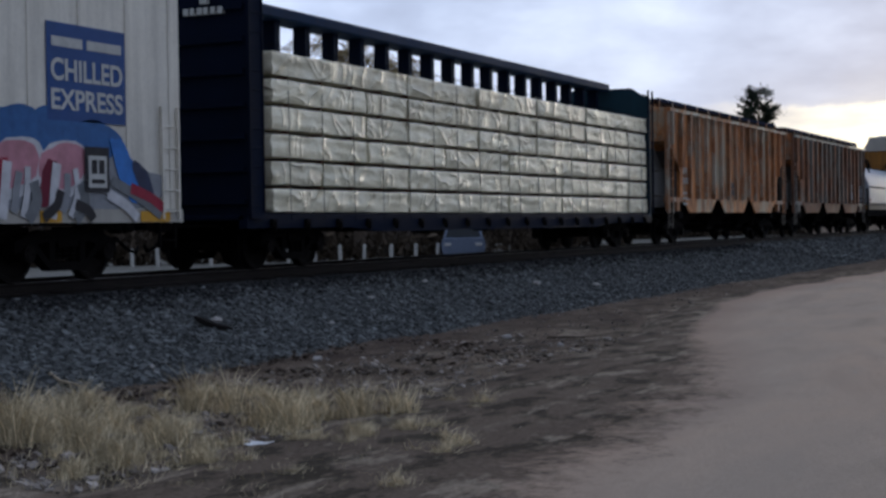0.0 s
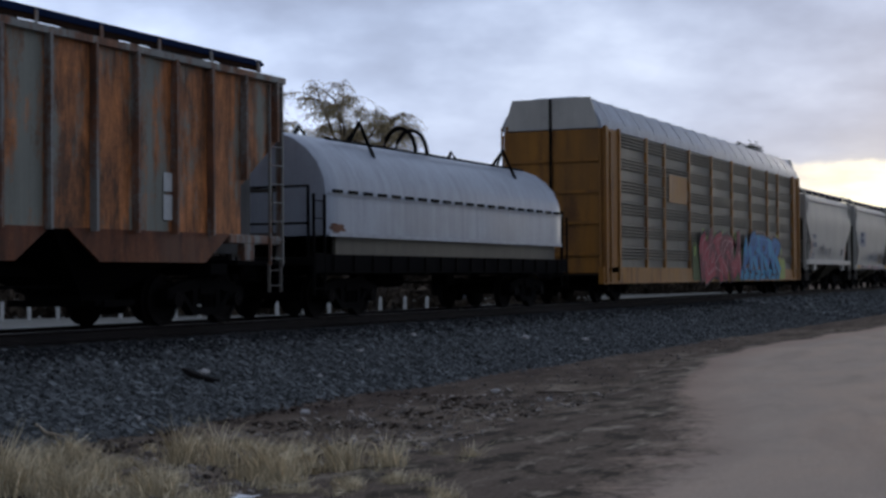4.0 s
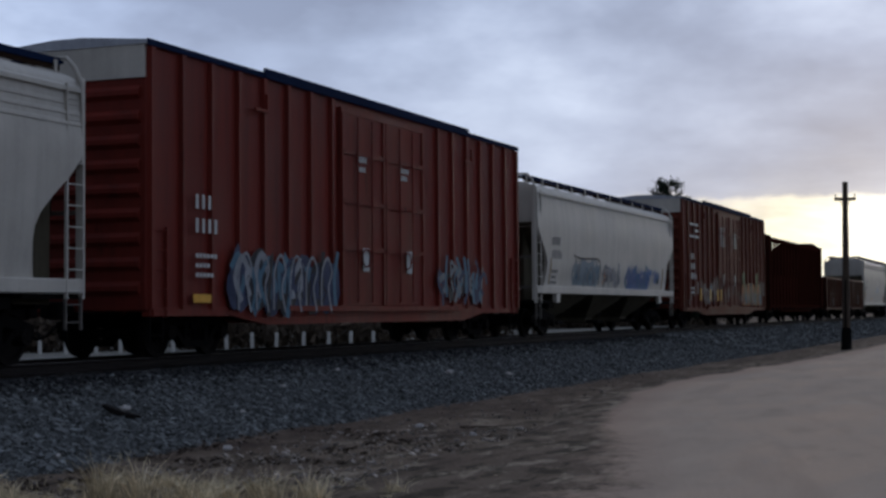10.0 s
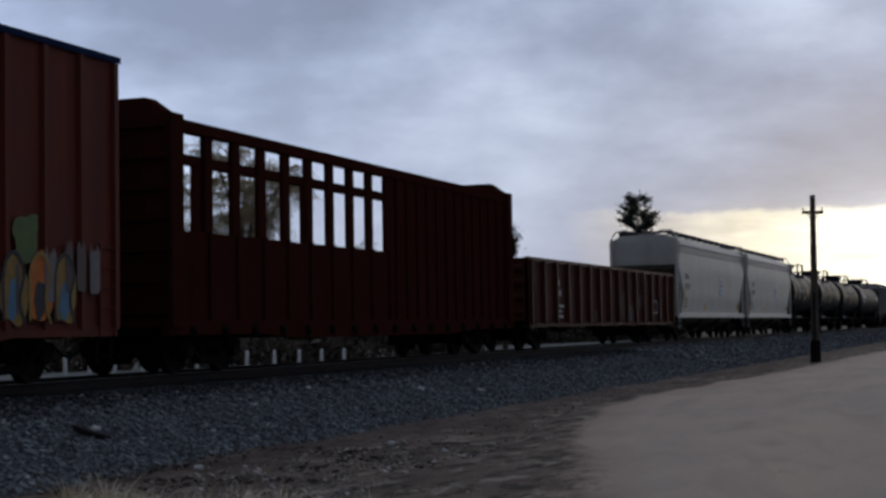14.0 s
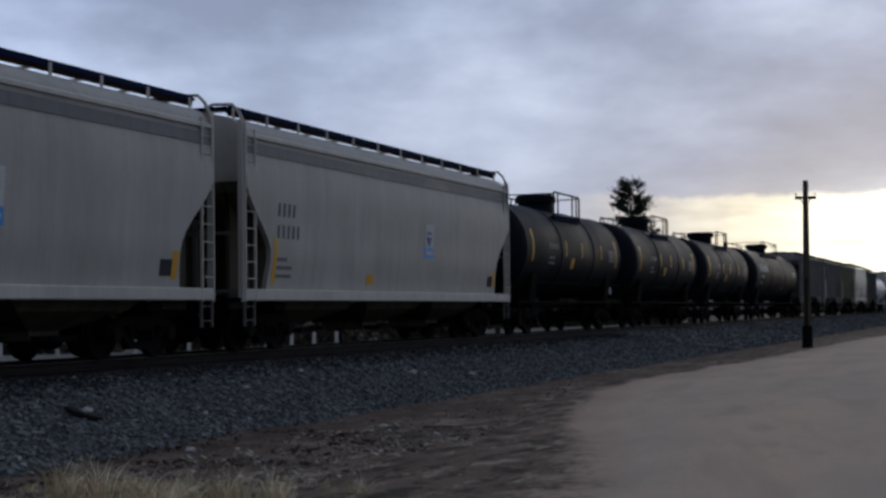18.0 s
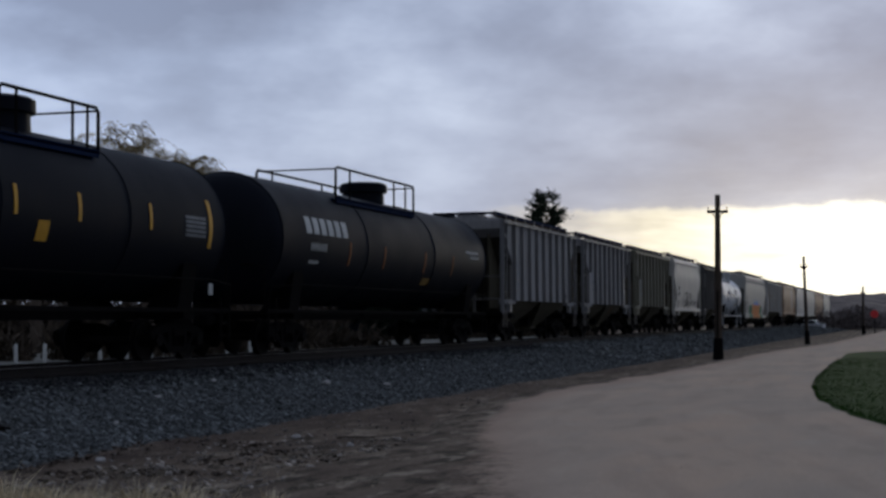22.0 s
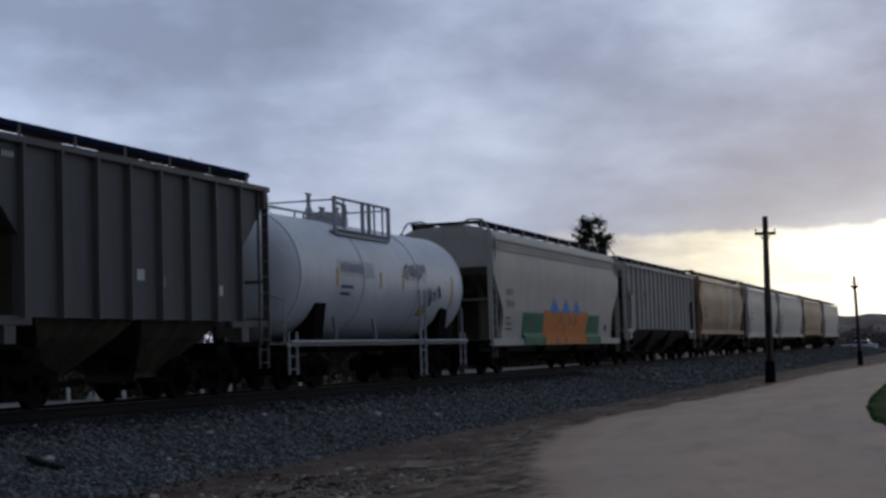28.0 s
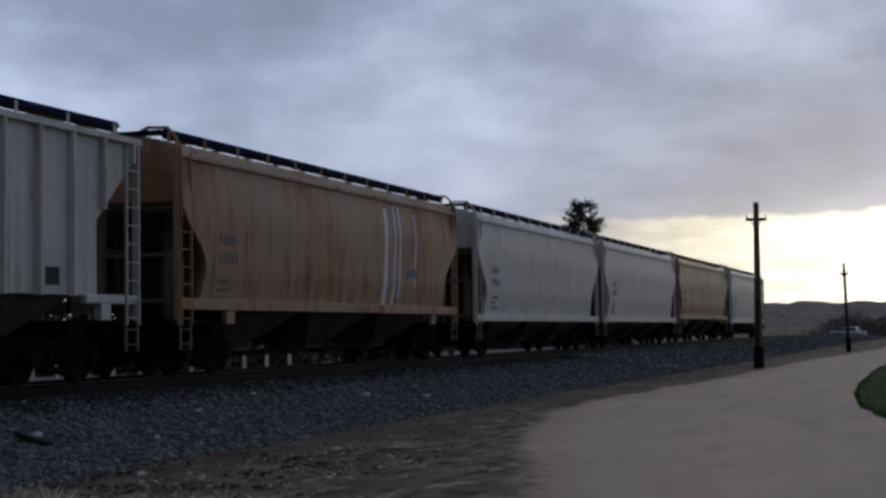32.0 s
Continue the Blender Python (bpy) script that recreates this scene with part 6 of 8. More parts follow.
# ---- track ----
def track():
    e = new("railway_track")
    tagged(e, "steel rails on dark timber ties in stone ballast", "railway track", "", "structure")
    e.matrix_basis = pose(TRACK_X, 0, RAIL)
    for s in (-1, 1):
        g = G()
        x = s * 0.755
        prof = [(-0.075, -0.17), (0.075, -0.17), (0.075, -0.155), (0.012, -0.13), (0.012, -0.045), (0.036, -0.03), (0.036, -0.004), (-0.036, -0.004), (-0.036, -0.03), (-0.012, -0.045), (-0.012, -0.13), (-0.075, -0.155)]
        g.loft([[(x + a, y, b) for a, b in prof] for y in (-60, 0, 30, 80, 200, 640)])
        r = part("rail", g, RAILSTEEL, e)
        g = G()
        g.box(x - 0.03, x + 0.03, -60, 640, -0.006, 0.0)
        part("rail_head", g, RAILHEAD, r)
    tie = G().cbox(-1.30, 1.30, -0.115, 0.115, -0.34, -0.172, 0.015).mesh("tie", TIE)
    for i in range(170):
        put("tie", tie, e, random.uniform(-0.04, 0.04), 2 + i * 0.52, random.uniform(-0.012, 0.0), random.uniform(-0.8, 0.8))
    g = G()
    for i in range(60):
        g.box(-1.3, 1.3, 91 + i * 0.9, 91.23 + i * 0.9, -0.34, -0.175)
    tagged(part("far_ties", g, TIE, e), "", "", "", "stuff")


track()

# ---- poles, trees, distance ----
def utility_pole(x, y, h, arm, label, lean=0.0, girth=0.155):
    e = new("utility_pole")
    tagged(e, label, "utility pole", "poles along the road")
    e.matrix_basis = pose(x, y, -0.02, 0, lean, 8)
    g = G()
    n = 10
    rings = []
    for k in range(9):
        z = h * k / 8
        r = girth * (1 - 0.36 * k / 8)
        rings.append([((r + 0.006 * noise.noise(Vector((j * 2.0, z, 1)))) * math.cos(2 * math.pi * j / n), (r + 0.006 * noise.noise(Vector((j * 2.0, z, 4)))) * math.sin(2 * math.pi * j / n), z) for j in range(n)])
    g.loft(rings)
    part("pole_shaft", g, POLEWOOD, e, "", True)
    if arm:
        g = G()
        g.cbox(-arm / 2, arm / 2, 0.09, 0.19, h - 0.70, h - 0.58, 0.01)
        a = part("crossarm", g, POLEWOOD, e)
        for u in (-0.88, 0.88):
            g = G()
            cx = u * arm / 2
            g.tube([(cx, 0.14, h - 0.58), (cx, 0.14, h - 0.52)], 0.014, 6)
            g.loft([[(cx + r * math.cos(t), 0.14 + r * math.sin(t), z) for t in (2 * math.pi * j / 8 for j in range(8))] for r, z in ((0.025, h - 0.54), (0.035, h - 0.52), (0.025, h - 0.50), (0.03, h - 0.48), (0.012, h - 0.46))])
            part("insulator", g, plain("brown_glass_insulator", (0.05, 0.045, 0.045), 0.3, 0.2), a)
        g = G()
        for u in (-1, 1):
            g.tube([(u * arm * 0.30, 0.17, h - 0.62), (0, 0.12, h - 1.05)], 0.015, 5)
        part("arm_brace", g, UNDER, e)
    g = G()
    g.tube([(-0.02, -0.16, 0.2), (-0.02, -0.15, h * 0.42)], 0.035, 6)
    part("conduit", g, UNDER, e)
    g = G()
    g.loft([[(q * math.cos(2 * math.pi * j / 10), q * math.sin(2 * math.pi * j / 10), z) for j in range(10)] for q, z in ((girth + 0.07, -0.05), (girth + 0.045, 0.12), (girth + 0.03, 0.80), (girth + 0.005, 0.86))])
    part("base_sleeve", g, UNDER, e, "black tarred sleeve at the foot")
    return e


utility_pole(-7.35, 58.9, 6.35, 0.80, "dark weathered wooden utility pole with a short crossarm", 0.5)
utility_pole(-6.55, 96.0, 5.4, 0.45, "dark wooden utility pole farther down the gravel road", -1.6, 0.12)
utility_pole(-5.1, 152.0, 4.6, 0.5, "far dark wooden utility pole", 0, 0.14)
utility_pole(-2.9, 205.0, 4.6, 0.8, "far dark wooden utility pole", 0)


def conifer(x, y, h, label, seed):
    rng, more = random.Random(seed), random.Random(seed + 100)
    e = new("conifer_tree")
    tagged(e, label, "tree")
    e.matrix_basis = pose(x, y, 0)
    g = G()
    g.tube([(0, 0, -0.1), (0.05, 0.02, h * 0.35), (-0.05, 0.03, h * 0.7), (0.03, 0, h * 0.97)], 0.20, 8, 0.03)
    part("trunk", g, BARK, e)
    limbs, v, f = G(), [], []
    z = h * 0.10
    while z < h * 0.99:
        k = z / h
        reach = (0.40 + 3.4 * (1 - k) ** 0.8) * rng.uniform(0.65, 1.12)
        if k > 0.78:
            reach = max(reach, 1.15 * rng.uniform(0.6, 1.2))
        for j in range(rng.randint(3, 5)):
            a = rng.uniform(0, 6.283)
            r = reach * rng.uniform(0.55, 1.1)
            rise = rng.uniform(-0.05, 0.40) if k < 0.75 else rng.uniform(0.3, 0.9)
            p0 = Vector((0, 0, z))
            p1 = p0 + Vector((math.cos(a) * r * 0.6, math.sin(a) * r * 0.6, r * rise * 0.35))
            p2 = p0 + Vector((math.cos(a) * r, math.sin(a) * r, r * rise))
            limbs.tube([p0, p1, p2], 0.035, 5, 0.008)
            for q in range(int(16 + 46 * r)):
                u = rng.uniform(0.25, 1.0)
                c = (p0.lerp(p1, u / 0.6) if u < 0.6 else p1.lerp(p2, (u - 0.6) / 0.4)) + Vector((rng.gauss(0, 0.11), rng.gauss(0, 0.11), rng.gauss(0.03, 0.08)))
                d = Vector((rng.gauss(math.cos(a), 0.6), rng.gauss(math.sin(a), 0.6), rng.gauss(0.35, 0.5))).normalized() * rng.uniform(0.10, 0.24)
                s = d.cross(Vector((rng.gauss(0, 1), rng.gauss(0, 1), rng.gauss(0, 1)))).normalized() * rng.uniform(0.03, 0.06)
                n = len(v)
                v += [c - s, c + s, c + d + s * 0.3, c + d - s * 0.3]
                f.append((n, n + 1, n + 2, n + 3))
                for _ in range(1):
                    c2 = c + Vector((more.gauss(0, 0.13), more.gauss(0, 0.13), more.gauss(0, 0.10)))
                    d2 = Vector((more.gauss(math.cos(a), 0.7), more.gauss(math.sin(a), 0.7), more.gauss(0.3, 0.6))).normalized() * more.uniform(0.12, 0.26)
                    s2 = d2.cross(Vector((more.gauss(0, 1), more.gauss(0, 1), more.gauss(0, 1)))).normalized() * 0.05
                    n = len(v)
                    v += [c2 - s2, c2 + s2, c2 + d2]
                    f.append((n, n + 1, n + 2))
        z += h * rng.uniform(0.025, 0.045)
    part("branchwork", limbs, BARK, e)
    me = bpy.data.meshes.new("crown")
    me.from_pydata([tuple(p) for p in v], [], f)
    me.materials.append(NEEDLE)
    o = new("crown", me)
    o.parent = e


conifer(-25.4, 106.5, 10.7, "dark irregular pine tree behind the train", 3)
conifer(-35.6, 98.8, 8.5, "lower dark pine tree beyond the gravel lot", 17)
conifer(-32.4, 97.0, 7.7, "small dark pine tree beyond the gravel lot", 23)


def bare_tree(x, y, h, spread, label, seed, droop=0.6, leafy=1.0, twigmat=None):
    """Spreading tree with fine hanging twigs, nearly leafless."""
    rng = random.Random(seed)
    e = new("bare_tree")
    tagged(e, label, "tree", "bare trees behind the tracks")
    e.matrix_basis = pose(x, y, 0)
    wood, v, f = G(), [], []
    g = G()
    fork = Vector((rng.uniform(-0.2, 0.2), rng.uniform(-0.2, 0.2), h * 0.22))
    g.tube([(0, 0, -0.1), fork * 0.5, fork], 0.032 * h, 9, 0.024 * h)
    part("trunk", g, BARK, e)

    def twig(p, d, ln):
        for _ in range(int(3 * leafy) + 1):
            q = p.copy()
            w = 0.014
            dd = (d + Vector((rng.gauss(0, 0.5), rng.gauss(0, 0.5), rng.gauss(0, 0.3)))).normalized()
            for k in range(4):
                nx = q + dd * ln / 4 * rng.uniform(0.7, 1.3)
                s = (nx - q).cross(Vector((rng.gauss(0, 1), rng.gauss(0, 1), 0.2))).normalized() * w
                n = len(v)
                v.extend([q - s, q + s, nx + s * 0.7, nx - s * 0.7])
                f.append((n, n + 1, n + 2, n + 3))
                if leafy:
                    for _ in range(2):
                        c = nx + Vector((rng.gauss(0, 0.06), rng.gauss(0, 0.06), rng.gauss(0, 0.06)))
                        t = Vector((rng.gauss(0, 1), rng.gauss(0, 1), rng.gauss(-0.6, 0.6))).normalized() * 0.07
                        u = t.cross(Vector((rng.gauss(0, 1), rng.gauss(0, 1), rng.gauss(0, 1)))).normalized() * 0.022
                        n = len(v)
                        v.extend([c - u, c + u, c + t])
                        f.append((n, n + 1, n + 2))
                q = nx
                dd = (dd + Vector((0, 0, -droop * 0.5))).normalized()
                w *= 0.75

    def grow(p, d, ln, r, depth):
        pts = [p]
        for k in range(3):
            d = (d + Vector((rng.gauss(0, 0.16), rng.gauss(0, 0.16), rng.gauss(0.02, 0.10)))).normalized()
            pts.append(pts[-1] + d * ln / 3)
        wood.tube(pts, r, 6 if depth < 2 else 4, r * 0.55)
        if depth >= 3:
            for q in pts[1:]:
                twig(q, d, rng.uniform(0.5, 1.0) * spread * 0.16)
            return
        for q in range(rng.randint(3, 4)):
            nd_ = (d + Vector((rng.gauss(0, 0.55), rng.gauss(0, 0.55), rng.gauss(0.0, 0.35)))).normalized()
            grow(pts[-1] if q < 2 else pts[2], nd_, ln * rng.uniform(0.55, 0.8), r * 0.55, depth + 1)

    for j in range(6):
        a = j * 1.05 + rng.uniform(-0.3, 0.3)
        d = Vector((math.cos(a) * 0.62 * spread / h * 2, math.sin(a) * 0.62 * spread / h * 2, 1.0)).normalized()
        grow(fork, d, h * 0.33, 0.014 * h, 0)
    part("branchwork", wood, BARK, e)
    me = bpy.data.meshes.new("crown")
    me.from_pydata([tuple(p) for p in v], [], f)
    me.materials.append(twigmat or TWIG)
    o = new("crown", me)
    o.parent = e




def willow(x, y, h, r, label, seed, limbs=8):
    """Fan of arching limbs that fork and droop into hanging twigs, nearly leafless."""
    rng = random.Random(seed)
    e = new("willow_tree")
    tagged(e, label, "tree", "bare trees behind the tracks")
    e.matrix_basis = pose(x, y, 0)
    fork = Vector((0.0, 0.1, h * 0.26))
    part("trunk", G().tube([(0, 0, -0.1), (0.1, 0.05, h * 0.13), fork], 0.030 * h, 9, 0.022 * h), BARK, e)
    wood, v, f = G(), [], []

    def hang(p, out):
        way = Vector((out.x * 0.8, out.y * 0.8, 0.30))
        w, step = 0.013, rng.uniform(0.12, 0.28)
        for j in range(rng.randint(3, 6)):
            way = (way + Vector((rng.gauss(0, 0.28), rng.gauss(0, 0.28), -0.34))).normalized()
            nx = p + way * step
            s = way.cross(Vector((rng.gauss(0, 1), rng.gauss(0, 1), 0.3))).normalized() * w
            n = len(v)
            v.extend([p - s, p + s, nx + s * 0.8, nx - s * 0.8])
            f.append((n, n + 1, n + 2, n + 3))
            for _ in range(2):
                c = nx + Vector((rng.gauss(0, 0.08), rng.gauss(0, 0.08), rng.gauss(0, 0.06)))
                t = Vector((rng.gauss(0, 1), rng.gauss(0, 1), rng.gauss(-0.5, 0.6))).normalized() * 0.085
                u = t.cross(Vector((rng.gauss(0, 1), rng.gauss(0, 1), 1))).normalized() * 0.028
                n = len(v)
                v.extend([c - u, c + u, c + t])
                f.append((n, n + 1, n + 2))
            p = nx

    for k in range(limbs):
        a = k * 2.4 + rng.uniform(-0.35, 0.35)
        far = rng.uniform(0.25, 0.92)
        out = Vector((math.cos(a), math.sin(a), 0))
        tip = out * r * far + Vector((0, 0, h * (0.95 - 0.42 * far * far) * rng.uniform(0.92, 1.0)))
        mid = fork.lerp(tip, 0.5) + Vector((0, 0, h * 0.06)) - out * r * 0.08
        pts = [Vector(q) for q in (fork, fork.lerp(mid, 0.55) + Vector((rng.gauss(0, 0.1), rng.gauss(0, 0.1), 0.1)), mid, mid.lerp(tip, 0.55) + Vector((rng.gauss(0, 0.15), rng.gauss(0, 0.15), 0.1)), tip)]
        wood.tube(pts, 0.0125 * h, 6, 0.03)
        for _ in range(14):
            u = rng.uniform(1.3, 3.99)
            p = pts[int(u)].lerp(pts[int(u) + 1], u % 1)
            d = (out * 0.5 + Vector((rng.gauss(0, 0.8), rng.gauss(0, 0.8), rng.uniform(0.0, 1.0)))).normalized()
            ln = r * rng.uniform(0.22, 0.46)
            q = [p, p + d * ln * 0.5 + Vector((0, 0, 0.12 * ln)), p + d * ln]
            q[2].z = min(q[2].z, h * 0.98) - 0.06 * ln
            wood.tube(q, 0.030, 4, 0.010)
            for _ in range(20):
                s = rng.uniform(0.15, 1.0)
                c = q[0].lerp(q[1], s * 2) if s < 0.5 else q[1].lerp(q[2], s * 2 - 1)
                hang(c, (d + Vector((rng.gauss(0, 0.7), rng.gauss(0, 0.7), 0))).normalized())
    part("branchwork", wood, BARK, e)
    me = bpy.data.meshes.new("crown")
    me.from_pydata([tuple(p) for p in v], [], f)
    me.materials.append(TWIG)
    new("crown", me).parent = e


willow(-37.9, 70.4, 13.0, 4.2, "tall nearly bare willow with drooping pale yellow twigs", 5, 10)
willow(-42.9, 67.9, 11.3, 4.8, "lower bare willow with thin tan twigs", 8, 9)
bare_tree(-37.5, 82.0, 6.4, 3.0, "low bare tree with tan twigs", 12, 0.5, 1.0)
bare_tree(-30.0, 150.0, 8.0, 4.5, "far bare tree with yellowish twigs", 14, 0.5, 1.0)


def round_tree(x, y, h, r, label, seed):
    """Dense rounded tree: forked trunk and a thick crown of small russet leaves with an uneven rim."""
    rng = random.Random(seed)
    e = new("round_tree")
    tagged(e, label, "tree")
    e.matrix_basis = pose(x, y, -0.05)
    g = G()
    g.tube([(0, 0, -0.1), (0.1, 0, 0.9), (0.05, 0.1, h * 0.45)], 0.22, 8, 0.12)
    part("trunk", g, BARK, e)
    g = G()
    for j in range(9):
        a = j * 0.7
        g.tube([(0.05, 0, 0.8 + 0.1 * j), (math.cos(a) * r * 0.4, math.sin(a) * r * 0.4, h * 0.45), (math.cos(a) * r * 0.75, math.sin(a) * r * 0.75, h * rng.uniform(0.5, 0.85))], 0.08, 5, 0.015)
    part("branchwork", g, BARK, e)
    v, f = [], []
    lumps = []
    for _ in range(170):
        d = Vector((rng.gauss(0, 1), rng.gauss(0, 1), rng.gauss(0, 1))).normalized()
        q = rng.uniform(0.35, 0.95)
        lumps.append((Vector((d.x * r * q, d.y * r * q, h * 0.61 + d.z * h * 0.38 * q)), rng.uniform(0.35, 0.75)))
    for c, w in lumps:
        for _ in range(210):
            p = c + Vector((rng.gauss(0, w * 0.5), rng.gauss(0, w * 0.5), rng.gauss(0, w * 0.5)))
            d = Vector((rng.gauss(0, 1), rng.gauss(0, 1), rng.gauss(0, 1))).normalized() * rng.uniform(0.12, 0.28)
            s = d.cross(Vector((rng.gauss(0, 1), rng.gauss(0, 1), rng.gauss(0, 1)))).normalized() * 0.085
            n = len(v)
            v += [p - s, p + s, p + d]
            f.append((n, n + 1, n + 2))
    me = bpy.data.meshes.new("crown")
    me.from_pydata([tuple(p) for p in v], [], f)
    me.materials.append(plain("russet_leaves", (0.115, 0.055, 0.028), 0.85, 0.3, 6.0, island=True))
    o = new("crown", me)
    o.parent = e


round_tree(6.3, 128.0, 10.0, 4.2, "dense rounded russet-brown tree by the lawn", 21)
bare_tree(0.45, 96.0, 2.0, 1.1, "small brown leafless bush tree at the lawn corner", 33, 0.2, 0.0, plain("brown_bush_twigs", (0.09, 0.06, 0.045), 0.85, 0.3, 6.0, island=True))


def hills():
    g = G()
    rings = []
    n = 900
    for r, lift in ((700, 0.0), (900, 0.3), (1050, 0.55), (1200, 0.8), (1350, 1.0), (1700, 0.9)):
        ring = []
        for j in range(n):
            a = 2 * math.pi * j / n
            y, x = math.cos(a) * r, -math.sin(a) * r
            hgt = 20 + 7 * noise.noise(Vector((a * 3.0, 1, 0))) + 3 * noise.noise(Vector((a * 11, 5, 0))) - 8 * math.exp(-((a - 6.26) / 0.06) ** 2)
            wood = 2.4 * noise.noise(Vector((a * 70, r, 0))) + 2.6 * noise.noise(Vector((a * 210, r, 3)))
            ring.append((x, y, hgt * lift + (wood if lift else -2)))
        rings.append(ring)
    g.loft(rings, caps=False)
    # hill browns are lightened a little, with distance haze mixed into the colour
    o = new("distant_hills", g.mesh("distant_hills", two_tone("hazed_wooded_hills", (0.055, 0.048, 0.055), (0.135, 0.115, 0.110), 0.035, 0.42, 0.58, 0.95, 0.15, (1, 1, 2.5))))
    tagged(o, "low brown wooded hills on the horizon", "hills", "", "structure")


hills()


def brush(name, spots, mat, label, seed):
    rng = random.Random(seed)
    v, f = [], []
    for x, y, w, h in spots:
        for _ in range(int(110 * w * h)):
            c = Vector((x + rng.gauss(0, w * 0.45), y + rng.gauss(0, w * 0.35), abs(rng.gauss(0, h * 0.5))))
            if c.z > h * (1 - 0.5 * abs(c.x - x) / w):
                continue
            d = Vector((rng.gauss(0, 0.5), rng.gauss(0, 0.5), rng.gauss(0.6, 0.4))).normalized() * rng.uniform(0.3, 0.8)
            s = d.cross(Vector((rng.gauss(0, 1), rng.gauss(0, 1), rng.gauss(0, 1)))).normalized() * rng.uniform(0.05, 0.14)
            n = len(v)
            v += [c - s, c + s, c + d]
            f.append((n, n + 1, n + 2))
    me = bpy.data.meshes.new(name)
    me.from_pydata([tuple(p) for p in v], [], f)
    me.materials.append(mat)
    tagged(new(name, me), label, "brush", "", "stuff")


rng = random.Random(31)
brush("brush", [(-66 + 0.25 * k * 2.2 + rng.uniform(-1, 1), 20 + k * 2.2, 2.4, rng.uniform(3.0, 5.2)) for k in range(60)] +
      [(-41.6 + k * 0.72 + rng.uniform(-0.5, 0.5), 46.4 + k * 0.80 + rng.uniform(-0.5, 0.5), 1.1, rng.uniform(0.8, 1.7)) for k in range(-8, 26)] ,
      plain("brown_brush", (0.060, 0.045, 0.032), 0.9, 0.4, 3.0, island=True), "brown leafless brush and hedges", 6)

# distant brush repeats the near brown paler and greyer, haze put into the colour
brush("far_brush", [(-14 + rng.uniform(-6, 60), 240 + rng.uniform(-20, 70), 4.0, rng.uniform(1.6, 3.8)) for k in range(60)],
      plain("hazed_brown_brush", (0.15, 0.125, 0.115), 0.9, 0.35, 3.0, island=True), "distant brown leafless brush", 16)
sheet("far_lawn", [2.5, 8, 16, 30, 60], [99, 105, 115, 130, 150, 175], lambda x, y: gz(x, y) + 0.06, LAWN, "far green grass beyond the side road", "lawn")


# ---- small things by the track ----
post = new("bollard")
tagged(post, "short white-painted wooden bollard on the gravel lot", "bollard", "row of white bollards")
g = G()
g.loft([[(r * math.cos(2 * math.pi * j / 10), r * math.sin(2 * math.pi * j / 10), z) for j in range(10)] for r, z in ((0.075, -0.1), (0.075, 0.66), (0.06, 0.71), (0.02, 0.73))])
part("post", g, plain("white_post_paint", (0.44, 0.43, 0.40), 0.7, 0.2, 8.0), post, "", True)
g = G()
g.box(-0.08, 0.08, -0.02, 0.02, 0.50, 0.54)
part("band", g, UNDER, post)
post.matrix_basis = pose(-39.5, 44.0, 0.04)
for k in range(1, 19):
    copy_thing(post, pose(-39.5 + k * 0.72 + random.uniform(-0.1, 0.1), 44.0 + k * 0.80 + random.uniform(-0.1, 0.1), 0.04, random.uniform(-2, 2), random.uniform(-2, 2), 0))


def parked_car(x, y, rz, col, label, z=0.04):
    e = new("parked_car")
    tagged(e, label, "car", "cars parked in the distance")
    e.matrix_basis = pose(x, y, z, 0, 0, rz)
    body = paint("car_" + label.split()[0] + "_paint", col, 0.2, 0.0, 0.3)
    g = G()
    g.loft([[(-w, a, z) for a, z in ((-2.2, zz),)] + [(w, -2.2, zz), (w, 2.2, zz), (-w, 2.2, zz)] for w, zz in ((0.80, 0.28), (0.88, 0.50), (0.88, 0.78), (0.82, 0.92))])
    part("body", g, body, e, "", True)
    g = G()
    g.loft([[(-w, -l1, z), (w, -l1, z), (w, l2, z), (-w, l2, z)] for w, l1, l2, z in ((0.82, 1.5, 1.0, 0.90), (0.68, 1.15, 0.45, 1.38), (0.60, 1.0, 0.3, 1.44))])
    part("cabin", g, body, e)
    glass = plain("dark_car_glass", (0.02, 0.025, 0.03), 0.1, 0.1)
    for s in (-1, 1):
        g = G()
        g.loft([[(s * 0.815, -1.3, 0.96), (s * 0.825, -1.3, 0.96), (s * 0.825, 0.85, 0.96), (s * 0.815, 0.85, 0.96)], [(s * 0.70, -1.05, 1.33), (s * 0.71, -1.05, 1.33), (s * 0.71, 0.42, 1.33), (s * 0.70, 0.42, 1.33)]])
        part("side_window", g, glass, e)
    for l, t in ((-1.46, -1.18), (0.96, 0.50)):
        g = G()
        g.loft([[(-0.72, l, 0.96), (0.72, l, 0.96), (0.72, l * 1.01, 0.97), (-0.72, l * 1.01, 0.97)], [(-0.60, t, 1.34), (0.60, t, 1.34), (0.60, t * 1.02, 1.35), (-0.60, t * 1.02, 1.35)]])
        part("windscreen", g, glass, e)
    wheel = G().tube([(-0.10, 0, 0), (0.10, 0, 0)], 0.31, 16).mesh("wheel", UNDER)
    for a in (-1.35, 1.35):
        for s in (-1, 1):
            put("wheel", wheel, e, s * 0.80, a, 0.31)
    for s in (-1, 1):
        g = G()
        g.cbox(s * 0.62 - 0.14, s * 0.62 + 0.14, -2.23, -2.15, 0.62, 0.74, 0.02)
        part("headlight", g, plain("lamp_glass", (0.5, 0.5, 0.5), 0.2, 0.1), e)
    return e


BLUE_CAR = parked_car(-26.0, 57.3, 24, (0.15, 0.19, 0.27), "blue car driving on the lot beyond the tracks")
